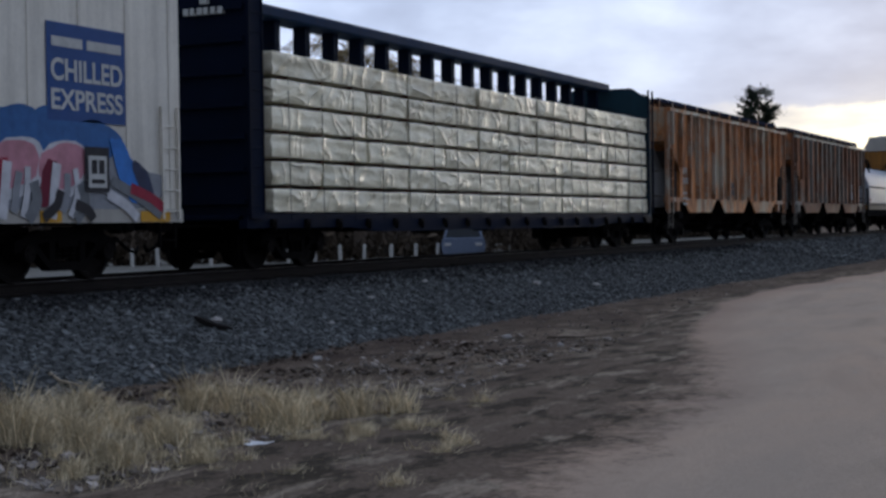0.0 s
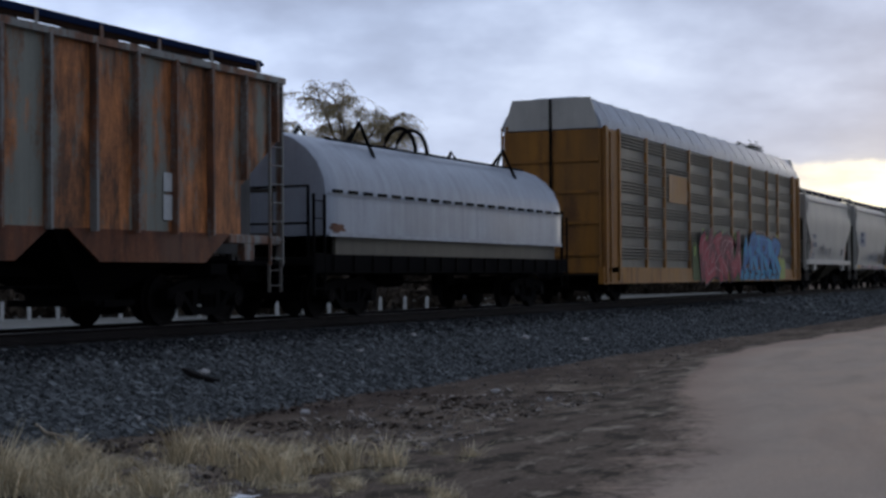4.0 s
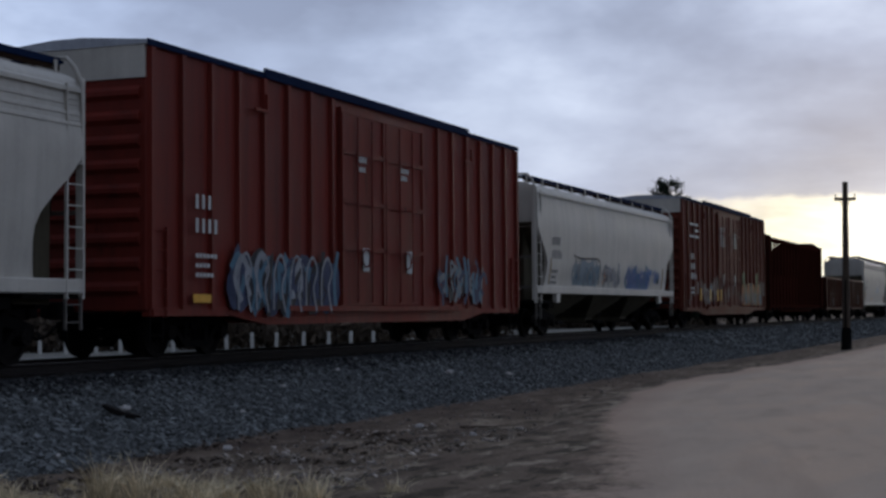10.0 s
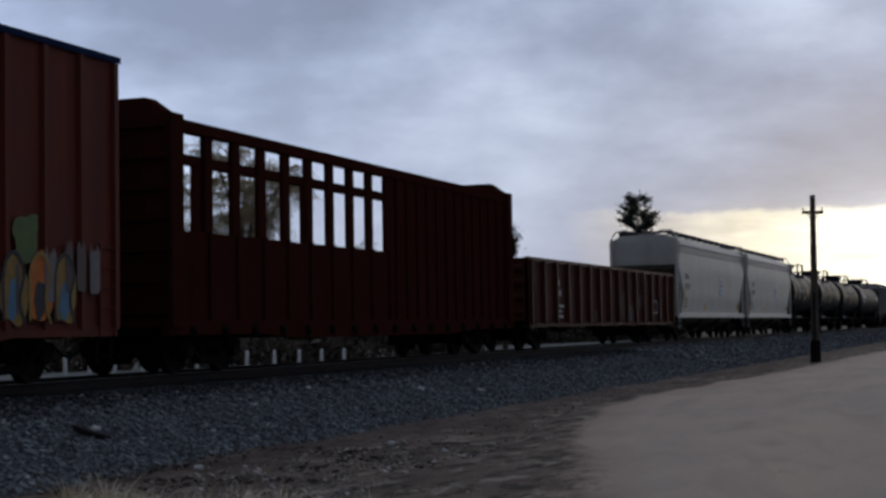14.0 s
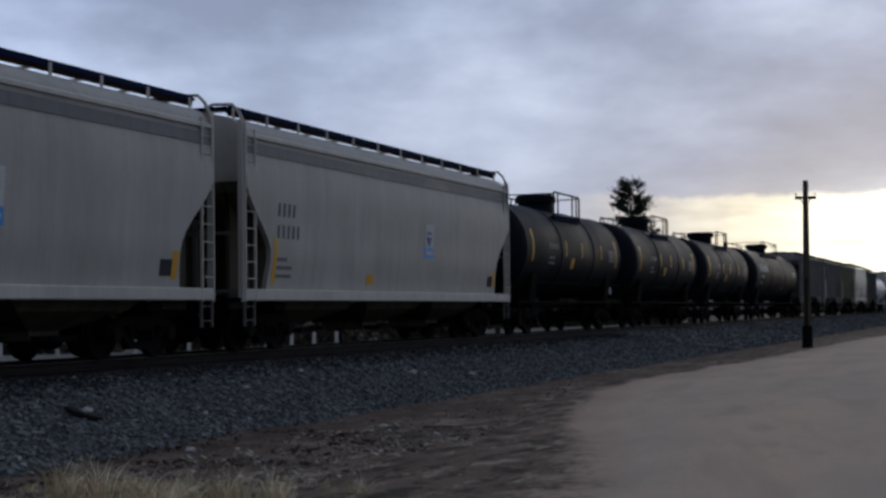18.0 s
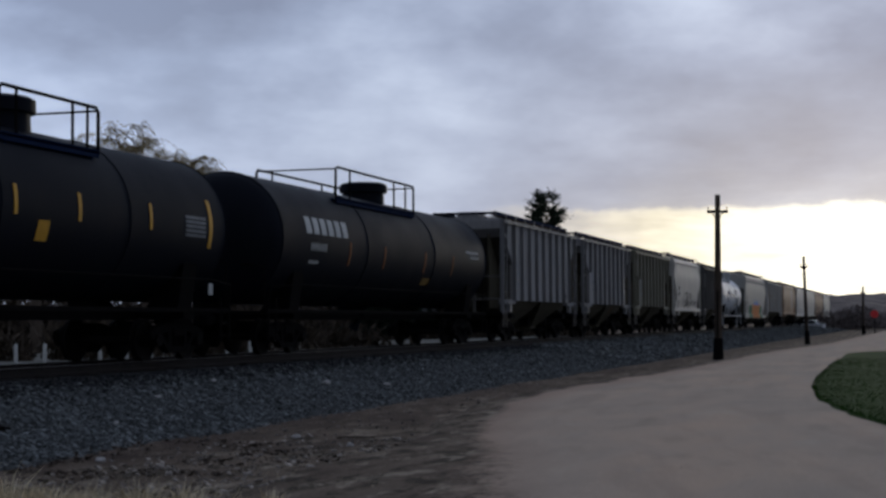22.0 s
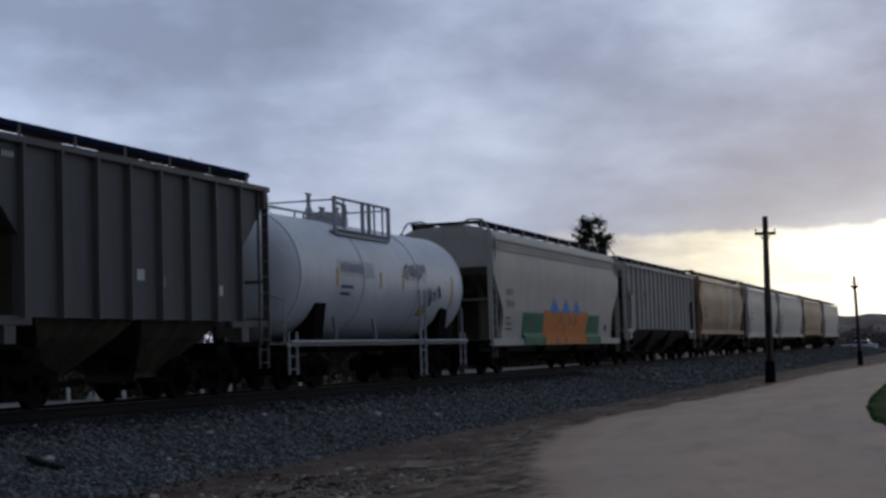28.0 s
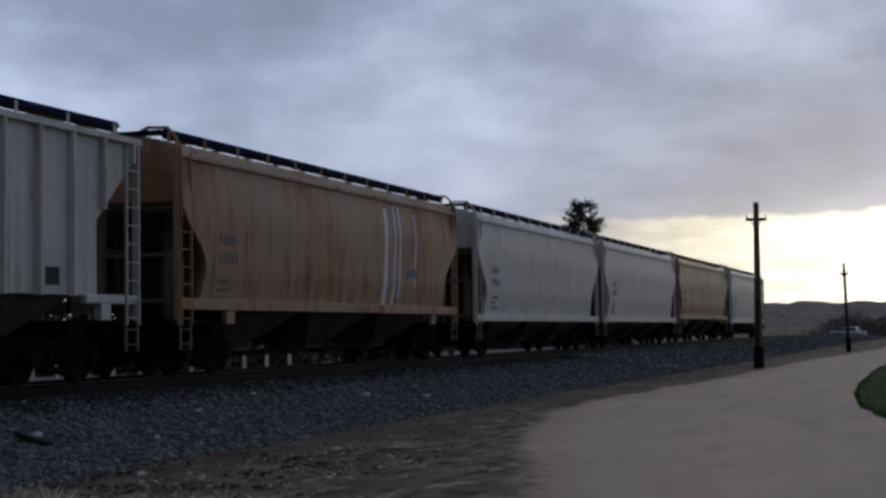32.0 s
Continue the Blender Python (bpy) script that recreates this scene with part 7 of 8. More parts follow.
parked_car(-44.5, 48.0, 60, (0.45, 0.48, 0.55), "pale car parked beyond the bollards")

stop = new("stop_sign")
tagged(stop, "red octagonal sign on a dark post far down the road", "road sign")
stop.matrix_basis = pose(-4.3, 161.0, -0.05)
part("post", G().box(-0.05, 0.05, -0.04, 0.04, 0, 2.2), UNDER, stop)
g = G()
g.loft([[(0.42 * math.cos(a), y, 2.05 + 0.42 * math.sin(a)) for a in (math.pi / 8 + j * math.pi / 4 for j in range(8))] for y in (-0.07, -0.05)])
part("sign_plate", g, plain("sign_red", (0.62, 0.05, 0.05), 0.5, 0.2, 5.0), stop, "red octagonal plate")
parked_car(-14.0, 205.0, 80, (0.5, 0.5, 0.5), "white car parked far off by the tracks", -0.02)

shed = new("shed")
tagged(shed, "small low far-off pale shed with a dark doorway", "shed")
shed.matrix_basis = pose(4.3, 133, -0.05)
part("wall", G().box(-1.9, 1.9, -1.5, 1.5, 0, 1.45), paint("shed_pale_siding", (0.36, 0.34, 0.33), 0.4, 0.1), shed)
part("roof", G().loft([[(-2.2, y, 1.42), (2.2, y, 1.42), (2.2, y, 1.5), (0, y, 1.95), (-2.2, y, 1.5)] for y in (-1.7, 1.7)]), BROWN2, shed)
part("door", G().box(-0.5, 0.9, -1.54, -1.49, 0.02, 1.25), DARKGREY, shed)

g = G()
g.loft([[(x, y - w, z - w), (x, y + w, z - w * 0.8), (x, y + w * 0.8, z + w), (x, y - w * 0.9, z + w * 0.7)] for x, y, z, w in ((-0.30, 0.03, 0.03, 0.012), (-0.24, 0.02, 0.02, 0.034), (-0.10, 0.0, 0.0, 0.042), (0.06, -0.015, -0.01, 0.036), (0.20, 0.01, -0.012, 0.030), (0.27, 0.02, 0.0, 0.010))])
g.cbox(-0.23, -0.06, 0.03, 0.09, -0.03, 0.025, 0.012)
log = tagged(new("timber_offcut", g.mesh("timber_offcut", plain("charred_timber", (0.012, 0.010, 0.009), 0.9, 0.4, 10.0))), "dark broken piece of timber lying on the ballast", "timber")
log.matrix_basis = pose(-11.2, 16.75, bank_z(-11.2) + 0.08, 4, 12, 8)


def rock(x, y, z, r, mat, seed, label):
    bm = bmesh.new()
    bmesh.ops.create_icosphere(bm, subdivisions=2, radius=1)
    for v in bm.verts:
        v.co *= 1 + 0.35 * noise.noise(v.co * 1.4 + Vector((seed, 0, 0)))
        v.co = Vector((v.co.x * r, v.co.y * r * 0.8, v.co.z * r * 0.6))
    me = bpy.data.meshes.new("rock")
    bm.to_mesh(me)
    bm.free()
    me.materials.append(mat)
    o = tagged(new("rock", me), label, "rock", "loose rocks")
    o.matrix_basis = pose(x, y, z, 0, 0, seed * 40)


PALE = plain("pale_limestone", (0.36, 0.34, 0.32), 0.85, 0.25, 8.0)
rock(-11.45, 17.2, bank_z(-11.45) + 0.07, 0.075, PALE, 1, "pale lump of limestone on the ballast")
for k, (x, y, r) in enumerate(((-8.75, 15.2, 0.065), (-11.6, 29.2, 0.10), (-10.9, 30.9, 0.09), (-11.9, 22.5, 0.06), (-10.7, 19.0, 0.05), (-12.6, 26.0, 0.07), (-9.9, 13.6, 0.05), (-6.8, 17.9, 0.05), (-7.9, 18.8, 0.06))):
    rock(x, y, max(gz(x, y), bank_z(x)) + r * 0.4, r, PALE, k + 2, "small pale rock on the ground")
g = G()
g.tube([(-0.75, 0, 0), (-0.2, 0.03, 0.01), (0.3, -0.02, 0.0), (0.75, 0.03, 0.01)], 0.022, 6, 0.014)
stick = tagged(new("stick", g.mesh("stick", plain("bleached_wood", (0.33, 0.27, 0.19), 0.85, 0.3, 10.0))), "pale dry stick lying at the foot of the ballast", "stick")
stick.matrix_basis = pose(-10.0, 12.1, bank_z(-10.0) + 0.035, 0, 2, -35)
for k, (x, y, ln, a) in enumerate(((-7.1, 18.9, 0.5, 20), (-5.9, 17.6, 0.35, -15), (-3.0, 10.4, 0.5, 25), (-2.9, 10.0, 0.35, 22), (-5.2, 11.4, 0.4, 10))):
    g = G()
    g.tube([(-ln / 2, 0, 0), (0, 0.02, 0.004), (ln / 2, 0, 0)], 0.016, 6, 0.01)
    o = tagged(new("stick", g.mesh("stick", BARK)), "thin dark stick on the bare ground", "stick")
    o.matrix_basis = pose(x, y, gz(x, y) + 0.03, 0, 0, a)
g = G()
g.loft([[(x + 0.02 * math.sin(x * 40 + k), k * 0.09, 0.015 + 0.02 * abs(math.sin(x * 31 + k * 2))) for x in (-0.16, -0.10, -0.03, 0.05, 0.12, 0.17)] for k in range(3)], caps=False, closed=False)
lit = tagged(new("litter", g.mesh("litter", plain("white_plastic_litter", (0.6, 0.6, 0.6), 0.5, 0.1))), "scrap of crumpled white plastic litter", "litter")
lit.matrix_basis = pose(-5.6, 9.0, gz(-5.6, 9.0) + 0.01, 0, 0, 20)
# ---- the consist ----
def reefer():
    front, rear = 0.9, 20.16
    e, h = car("refrigerator_car", front, rear, "white refrigerator car with a blue sign and sprayed graffiti", "freight car", 2.3)
    W, sill, eave = 1.52, 0.95, 4.72
    part("body", G().cbox(-W, W, -h, h, sill, eave, 0.03), REEFER, e)
    part("roof", G().loft([[(-W - 0.04, y, eave - 0.02), (W + 0.04, y, eave - 0.02), (W + 0.04, y, eave + 0.05), (0, y, eave + 0.20), (-W - 0.04, y, eave + 0.05)] for y in (-h, h)]), ROOFGREY, e)
    seam = G().box(0, 0.018, -0.03, 0.03, sill + 0.1, eave - 0.05).mesh("panel_seam", REEFER)
    for i in range(18):
        put("panel_seam", seam, e, W - 0.003, -h + 0.3 + (2 * h - 0.6) * i / 17, 0)
    for s in (-1, 1):
        x0, x1 = sorted((s * (W - 0.10), s * (W + 0.02)))
        part("side_sill", G().box(x0, x1, -h, h, sill - 0.10, sill + 0.10), GREY, e)
        ribbed_end(e, s * h, s, W, sill + 0.2, eave - 0.2, REEFER, 8)
        put("ladder", ladder_mesh(1.75, REEFER), e, W + 0.03, s * (h - 0.35), sill - 0.05)
        put("ladder", ladder_mesh(0.5, UNDER, 0.40, 0.25), e, W - 0.05, s * (h - 0.35), sill - 0.5)
    part("plug_door", G().cbox(W - 0.02, W + 0.06, -1.6, 1.6, sill + 0.15, eave - 0.3, 0.02), REEFER, e)
    y0 = 16.93 - front - h
    marks(e, "sign_panel", [(y0, y0 + 1.78, 2.30, 3.68)], SIGNBLUE, W + 0.016, "blue sign panel with white lettering")
    marks(e, "logo", [(y0 + 0.10, y0 + 0.78, 3.34, 3.48), (y0 + 0.88, y0 + 1.68, 3.34, 3.48)], BONE, W + 0.024, "white company name as plain bars")
    sign_text(e, "CHILLED", y0 + 0.08, 2.86, 0.32, 1.62, W + 0.024, BONE)
    sign_text(e, "EXPRESS", y0 + 0.08, 2.45, 0.30, 1.62, W + 0.024, BONE)
    xs = W + 0.020
    for k in range(9):
        blob(e, y0 - 5.4 + k * 0.80, 2.10 + 0.07 * math.sin(k * 2.1), 0.66, 0.34 + 0.04 * math.sin(k * 1.3), S_BLUE, xs, 0.001 * (k % 3), 400 + k, label="blue sprayed cloud over the graffiti")
    sprayed_field(e, y0 - 5.4, y0 + 2.75, 1.05, 1.75, S_SMOKE, xs, 11, 0.006, "grey sprayed field of the graffiti", 0.2)
    for k in range(6):
        c = y0 - 4.9 + k * 1.02
        blob(e, c + 0.10, 1.60, 0.62, 0.44, S_WHITE, xs, 0.010 + 0.001 * (k % 2), 420 + k, 0.35, 0.12, "white outline of a sprayed letter")
        blob(e, c + 0.10, 1.66, 0.53, 0.33, S_PINK, xs, 0.014 + 0.001 * (k % 2), 430 + k, 0.35, 0.12, "pink sprayed cap of a letter")
        blob(e, c - 0.20, 1.42, 0.20, 0.34, S_RED if k % 2 == 0 else S_WINE, xs, 0.018, 440 + k, 0.2, 0.2, "dark red sprayed patch")
        for j, (dy, z1, z2, wd, m) in enumerate(((-0.05, 1.62, 0.98, 0.09, S_WHITE), (0.18, 1.50, 1.05, 0.07, S_SMOKE), (0.36, 1.58, 0.98, 0.06, S_WHITE), (0.50, 1.35, 0.95, 0.10, S_GREY))):
            g = G()
            ribbon(g, lambda z: xs, rounded([(c + dy, z1), (c + dy + 0.06 * math.sin(k + j), (z1 + z2) / 2), (c + dy - 0.10, z2)]), wd, 0.022 + 0.002 * j)
            part("graffiti", g, m, e, "sprayed drip of a letter")
    blob(e, y0 + 1.75, 1.62, 0.24, 0.50, S_PEAK, xs, 0.020, 451, -0.5, 0.2, "pale blue sprayed wedge")
    blob(e, y0 + 2.15, 1.52, 0.20, 0.24, S_NAVY, xs, 0.024, 452, -0.7, 0.3, "dark blue sprayed patch")
    for k, (ya, za, yb, zb, m) in enumerate(((1.45, 1.45, 2.55, 0.98, S_GREY), (1.35, 1.25, 1.95, 0.95, S_WHITE), (1.9, 1.35, 2.6, 1.1, S_RED), (0.2, 1.25, -0.1, 0.95, S_BLACK), (0.6, 1.1, 0.9, 0.95, S_BLACK))):
        g = G()
        ribbon(g, lambda z: xs, rounded([(y0 + ya, za), (y0 + (ya + yb) / 2 + 0.08, (za + zb) / 2), (y0 + yb, zb)]), 0.08, 0.028 + 0.002 * k)
        part("graffiti", g, m, e, "sprayed shadow stroke")
    marks(e, "warning_panel", [(y0 + 0.75, y0 + 1.3, 1.30, 1.95)], S_BLACK, W + 0.064)
    marks(e, "warning_label", [(y0 + 0.82, y0 + 1.23, 1.36, 1.82)], BONE, W + 0.072)
    marks(e, "warning_letter", [(y0 + 0.88, y0 + 1.0, 1.56, 1.76), (y0 + 1.05, y0 + 1.17, 1.56, 1.76), (y0 + 0.88, y0 + 1.17, 1.42, 1.48)], S_BLACK, W + 0.080)
    marks(e, "end_marker", [(y0 - 0.2, y0 + 0.25, 0.86, 1.02), (y0 + 2.1, y0 + 2.85, 0.86, 1.02)], AMBER, W + 0.03)
    brake_gear(e, h)


reefer()
center_beam(22.1, 44.95, NAVY, NAVY2, "dark blue centerbeam flat car stacked with wrapped lumber")
lumber_load((22.1 + 44.95) / 2 + 0.27, (44.95 - 22.1) / 2 - 0.08)

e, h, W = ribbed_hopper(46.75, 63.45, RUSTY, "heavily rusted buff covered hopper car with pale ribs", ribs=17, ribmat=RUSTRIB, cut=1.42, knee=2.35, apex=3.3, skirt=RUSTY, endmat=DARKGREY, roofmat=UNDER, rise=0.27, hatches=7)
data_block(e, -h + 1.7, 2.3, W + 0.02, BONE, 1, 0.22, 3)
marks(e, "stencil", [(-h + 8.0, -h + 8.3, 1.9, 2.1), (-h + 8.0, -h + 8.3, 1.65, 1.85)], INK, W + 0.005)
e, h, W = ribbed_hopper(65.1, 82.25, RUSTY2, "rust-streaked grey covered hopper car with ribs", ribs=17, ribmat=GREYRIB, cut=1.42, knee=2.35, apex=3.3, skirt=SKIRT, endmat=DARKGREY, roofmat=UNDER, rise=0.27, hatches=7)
marks(e, "stencil", [(h - 3.7, h - 3.35, 2.15, 2.45), (h - 3.7, h - 3.35, 1.7, 2.1)], BONE, W + 0.02)

coil_car(83.9, 96.7, "silver-hooded coil car with dark lifting brackets")

e, h, W = auto_rack(99.7, 127.0, "weathered yellow and galvanised autorack car with graffiti")
for k, (a, b, z0, z1) in enumerate(((9.4, 11.4, 0.6, 2.0), (12.0, 13.2, 0.9, 2.3), (15.1, 16.9, 0.6, 1.9), (22.0, 24.0, 0.6, 1.5))):
    sprayed_field(e, -h + a, -h + b, z0, z1, (S_OLIVE, S_LIME, S_OLIVE, S_LIME)[k], W + 0.045, 200 + k, 0.006, "green sprayed cloud behind the letters", ragged=True)
graffiti(e, -h + 10.4, -h + 15.7, 0.62, 2.2, [S_RED, S_WINE], S_BLACK, S_PINK, W + 0.06, 21, 5, weight=0.34, rim_width=0.07)
sprayed_field(e, -h + 16.1, -h + 22.9, 0.60, 1.05, S_CYAN, W + 0.05, 24, ragged=True)
for k in range(7):
    g = G()
    a = -h + 16.4 + k * 0.95
    ribbon(g, lambda z: W + 0.062, [(a, 0.62), (a + 0.42, 1.02)], 0.07, 0.008)
    part("graffiti", g, S_BLACK, e, "black slanted shadow stroke")
graffiti(e, -h + 16.6, -h + 22.6, 0.95, 2.30, [S_CYAN, S_DEEP], S_BLACK, S_PEAK, W + 0.066, 22, 5, weight=0.30, rim_width=0.08)
for k in range(16):
    y = -h + 9.6 + k * 0.9 + 0.25 * math.sin(k * 2.3)
    z = 1.45 + 0.7 * abs(math.sin(k * 1.9))
    sprayed_field(e, y, y + 0.22, z, z + 0.30, S_LIME, W + 0.05, 230 + k, 0.004, "pale green sprayed dash", ragged=True)
marks(e, "patch_panel", [(-h + 6.75, -h + 8.9, 3.15, 4.05)], YELLOW, W + 0.022, "yellow patch plate on the side sheets")

for k, (a, b, m, lab) in enumerate(((128.45, 140.05, GREY, "pale grey curved-side two-bay covered hopper car with scrawls"), (141.45, 152.75, GREY, "grimy pale grey curved-side covered hopper car with graffiti"), (154.2, 165.7, WHITE, "off-white curved-side covered hopper car with pink graffiti"))):
    e, h, side = curved_hopper(a, b, m, lab, sill=1.40 if k == 0 else 1.22, bays=2, sillmat=WHITE, cut=1.3, beads=k == 2)
    if k == 0:
        data_block(e, -h + 1.75, 2.45, side, BLUEINK, 2, 0.24, 4)
        brushed_tag(e, -h + 3.1, -h + 6.3, 1.6, 2.25, [S_GREY, S_SCUFF, S_GREY, S_SMOKE], side, 4, 13, 0.022)
        marks(e, "route_stripe", [(-h + 1.5, -h + 1.56, 1.6, 2.4), (h - 1.5, h - 1.44, 1.6, 2.2)], S_ORANGE, side)
    if k == 1:
        marks(e, "patch", [(-h + 1.6, -h + 3.4, 2.3, 3.1)], S_SMOKE, side)
        data_block(e, -h + 1.8, 2.82, lambda z: side(z) + 0.01, BLUEINK, 3, 0.22, 4, 2, 0)
        brushed_tag(e, -h + 4.4, h - 3.6, 1.45, 2.1, [S_SMOKE, S_GREY, S_SMOKE], side, 7, 22, 0.024)
        brushed_tag(e, h - 3.6, h - 1.5, 1.3, 2.0, [S_DULLGOLD, S_GREY, S_SMOKE, S_GREY], side, 31, 26, 0.03)
        brushed_tag(e, -h + 0.6, h - 0.6, 1.08, 1.30, [S_PINK, S_SMOKE, S_SMOKE, S_SCUFF, S_GREY], 1.525, 33, 50, 0.025)
        marks(e, "reflector", [(-h + 0.6, -h + 1.2, 1.12, 1.28), (h - 1.4, h - 0.7, 1.12, 1.28)], AMBER, 1.535)
    if k == 2:
        data_block(e, -h + 1.9, 2.6, side, INK, 4, 0.2, 4)
        brushed_tag(e, -h + 3.7, h - 3.0, 1.40, 2.15, [S_PINK, S_SMOKE, S_WINE, S_PINK, S_SMOKE, S_DULLGOLD], side, 35, 46, 0.035)
        brushed_tag(e, -h + 3.6, h - 3.2, 1.08, 1.32, [S_PINK, S_SMOKE, S_WINE, FADED2], 1.525, 36, 36, 0.03)
        for j in range(4):
            brushed_tag(e, -h + 0.45, -h + 1.7 - 0.12 * j, 3.60 - 0.28 * j, 3.86 - 0.28 * j, [S_NAVY, S_GREY, S_BLACK], side, 80 + j, 13, 0.035)
    marks(e, "warning_label", [(h - 2.6, h - 2.25, 1.75, 2.05)], S_BLACK, side)

e, h, W = box_car(167.37, 186.16, RED, "red high-cube boxcar with plug doors and blue-grey graffiti")
data_block(e, -h + 1.4, 2.6, W + 0.105, BONE, 6, 0.28, 3)
marks(e, "lettering", word_bars(None, -h + 8.1, 4.0, 4, 0.14) + word_bars(None, -h + 8.1, 3.8, 4, 0.12) + word_bars(None, -h + 10.4, 3.95, 5, 0.12) + word_bars(None, -h + 10.4, 3.78, 4, 0.12), BONE, W + 0.10)
marks(e, "stencil", [(-h + 8.3, -h + 8.6, 1.65, 2.15), (-h + 10.7, -h + 11.0, 1.65, 2.15)], BONE, W + 0.12)
for k in range(7):
    blob(e, -h + 3.0 + k * 0.62, 1.30 + 0.08 * math.sin(k * 2.0), 0.46, 0.55, (S_NAVY, S_BLACK)[k % 2], W + 0.092, 0.003 * (k % 2), 500 + k, 0.15, 0.25, "dark blue sprayed letter body")
brushed_tag(e, -h + 2.7, -h + 7.0, 0.72, 2.0, [S_TEAL, S_NAVY, S_NAVY, S_BLACK, S_TEAL, S_SMOKE], W + 0.095, 41, 34, 0.06)
for k in range(6):
    c = -h + 3.1 + k * 0.68
    g = G()
    ribbon(g, lambda z: W + 0.10, rounded([(c - 0.22, 0.85), (c - 0.20, 1.55), (c + 0.05, 1.88), (c + 0.26, 1.60), (c + 0.10, 1.25), (c + 0.24, 0.80)]), 0.028, 0.018)
    part("graffiti", g, S_SMOKE, e, "pale outline of a sprayed letter")
brushed_tag(e, -h + 12.8, -h + 15.8, 0.95, 2.1, [S_NAVY, S_BLACK, S_GREY, S_TEAL], W + 0.095, 42, 30, 0.06)
marks(e, "end_marker", [(-h + 1.3, -h + 1.9, 0.95, 1.1)], AMBER, W + 0.11)

e, h, side = curved_hopper(187.9, 205.1, WHITE, "white curved-side covered hopper car with faded blue graffiti", bays=3, sill=1.42, cut=1.15)
data_block(e, -h + 1.6, 2.75, side, INK, 7, 0.27, 4)
sprayed_field(e, -h + 3.9, -h + 6.6, 1.56, 2.30, FADED, side, 44, 0.006, "faded blue-grey sprayed patch", ragged=True)
brushed_tag(e, -h + 3.9, -h + 6.7, 1.56, 2.45, [FADED, S_TEAL, FADED, S_GREY], side, 44, 30, 0.05)
g = G()
ribbon(g, side, rounded([(-h + 3.8, 2.50), (-h + 4.6, 2.42), (-h + 5.6, 2.44), (-h + 6.7, 2.38), (-h + 6.72, 1.62)]), 0.03, 0.017)
part("graffiti", g, S_BLACK, e, "worn black outline of a sprayed patch")
brushed_tag(e, -h + 7.3, -h + 9.4, 1.56, 2.4, [S_SMOKE, S_SCUFF, S_SMOKE, S_GREY], side, 46, 16, 0.05)
brushed_tag(e, -h + 7.15, -h + 7.4, 1.56, 2.2, [S_RUSTORANGE], side, 48, 2, 0.03)
sprayed_field(e, -h + 10.4, -h + 13.3, 1.50, 1.95, FADED2, side, 45, 0.006, "faded blue sprayed patch", ragged=True)
brushed_tag(e, -h + 10.3, -h + 13.6, 1.50, 2.35, [FADED2, S_BLUE, FADED2, S_TEAL, FADED2], side, 45, 40, 0.055)
brushed_tag(e, -h + 14.0, -h + 14.8, 1.75, 2.3, [FADED2, S_TEAL], side, 47, 8, 0.03)
marks(e, "route_stripe", [(h - 1.75, h - 1.65, 1.55, 2.35), (-h + 1.45, -h + 1.52, 1.55, 2.35)], S_DULLGOLD, side)
marks(e, "warning_label", [(h - 2.6, h - 2.25, 1.75, 2.05)], S_BLACK, side)

e, h, W = box_car(206.45, 225.15, BROWN, "mineral-brown boxcar with a white logo and yellow graffiti", door=(6.85, 11.9))
marks(e, "logo", [(-h + 1.15, -h + 1.90, 4.26, 4.35), (-h + 1.15, -h + 1.90, 3.76, 3.85), (-h + 2.05, -h + 2.75, 4.26, 4.35), (-h + 2.05, -h + 2.75, 4.01, 4.10), (-h + 2.05, -h + 2.75, 3.76, 3.85)], BONE, W + 0.105, "white company emblem")
data_block(e, -h + 1.3, 2.85, W + 0.105, BONE, 8, 0.27, 3, 3, 2)
marks(e, "lettering", [r for i in range(6) for r in word_bars(None, -h + 7.4, 4.35 - i * 0.15, 5, 0.10, 0.12)] + [r for i in range(5) for r in word_bars(None, -h + 10.2, 4.2 - i * 0.15, 5, 0.10, 0.12)], BONE, W + 0.10)
marks(e, "stencil", [(-h + 7.7, -h + 7.95, 1.85, 2.35), (-h + 10.3, -h + 10.55, 1.85, 2.35)], BONE, W + 0.12)
marks(e, "reflector", [(-h + q, -h + q + 0.22, 1.15, 1.65) for q in (3.0, 4.9, 6.45, 7.15)], AMBER, W + 0.108)
for k in range(8):
    c = h - 6.1 + k * 0.64
    blob(e, c, 1.45, 0.34, 0.52, (S_RUSTORANGE, S_DULLGOLD)[k % 2], W + 0.095, 0.002 * (k % 2), 520 + k, 0.0, 0.25, "dull orange sprayed letter")
    blob(e, c, 1.30, 0.15, 0.30, S_TEAL if k % 3 else S_BLACK, W + 0.095, 0.007, 530 + k, 0.1, 0.3, "dark inner part of a sprayed letter")
    g = G()
    ribbon(g, lambda z: W + 0.10, rounded([(c - 0.26, 1.0), (c - 0.25, 1.75), (c, 2.0), (c + 0.24, 1.72), (c + 0.12, 1.3), (c + 0.25, 0.95)]), 0.03, 0.010)
    part("graffiti", g, (S_DULLGOLD, S_BLACK)[k % 2], e, "outline of a sprayed letter")
for c, z in ((h - 6.0, 2.25), (h - 2.6, 2.25)):
    blob(e, c, z, 0.35, 0.36, S_OLIVE, W + 0.095, 0.001, 545, 0.1, 0.4, "olive sprayed crown")
brushed_tag(e, -h + 3.2, -h + 6.6, 1.0, 1.9, [S_SCUFF, S_WORN, S_SCUFF, S_TEAL], W + 0.095, 12, 18, 0.03)
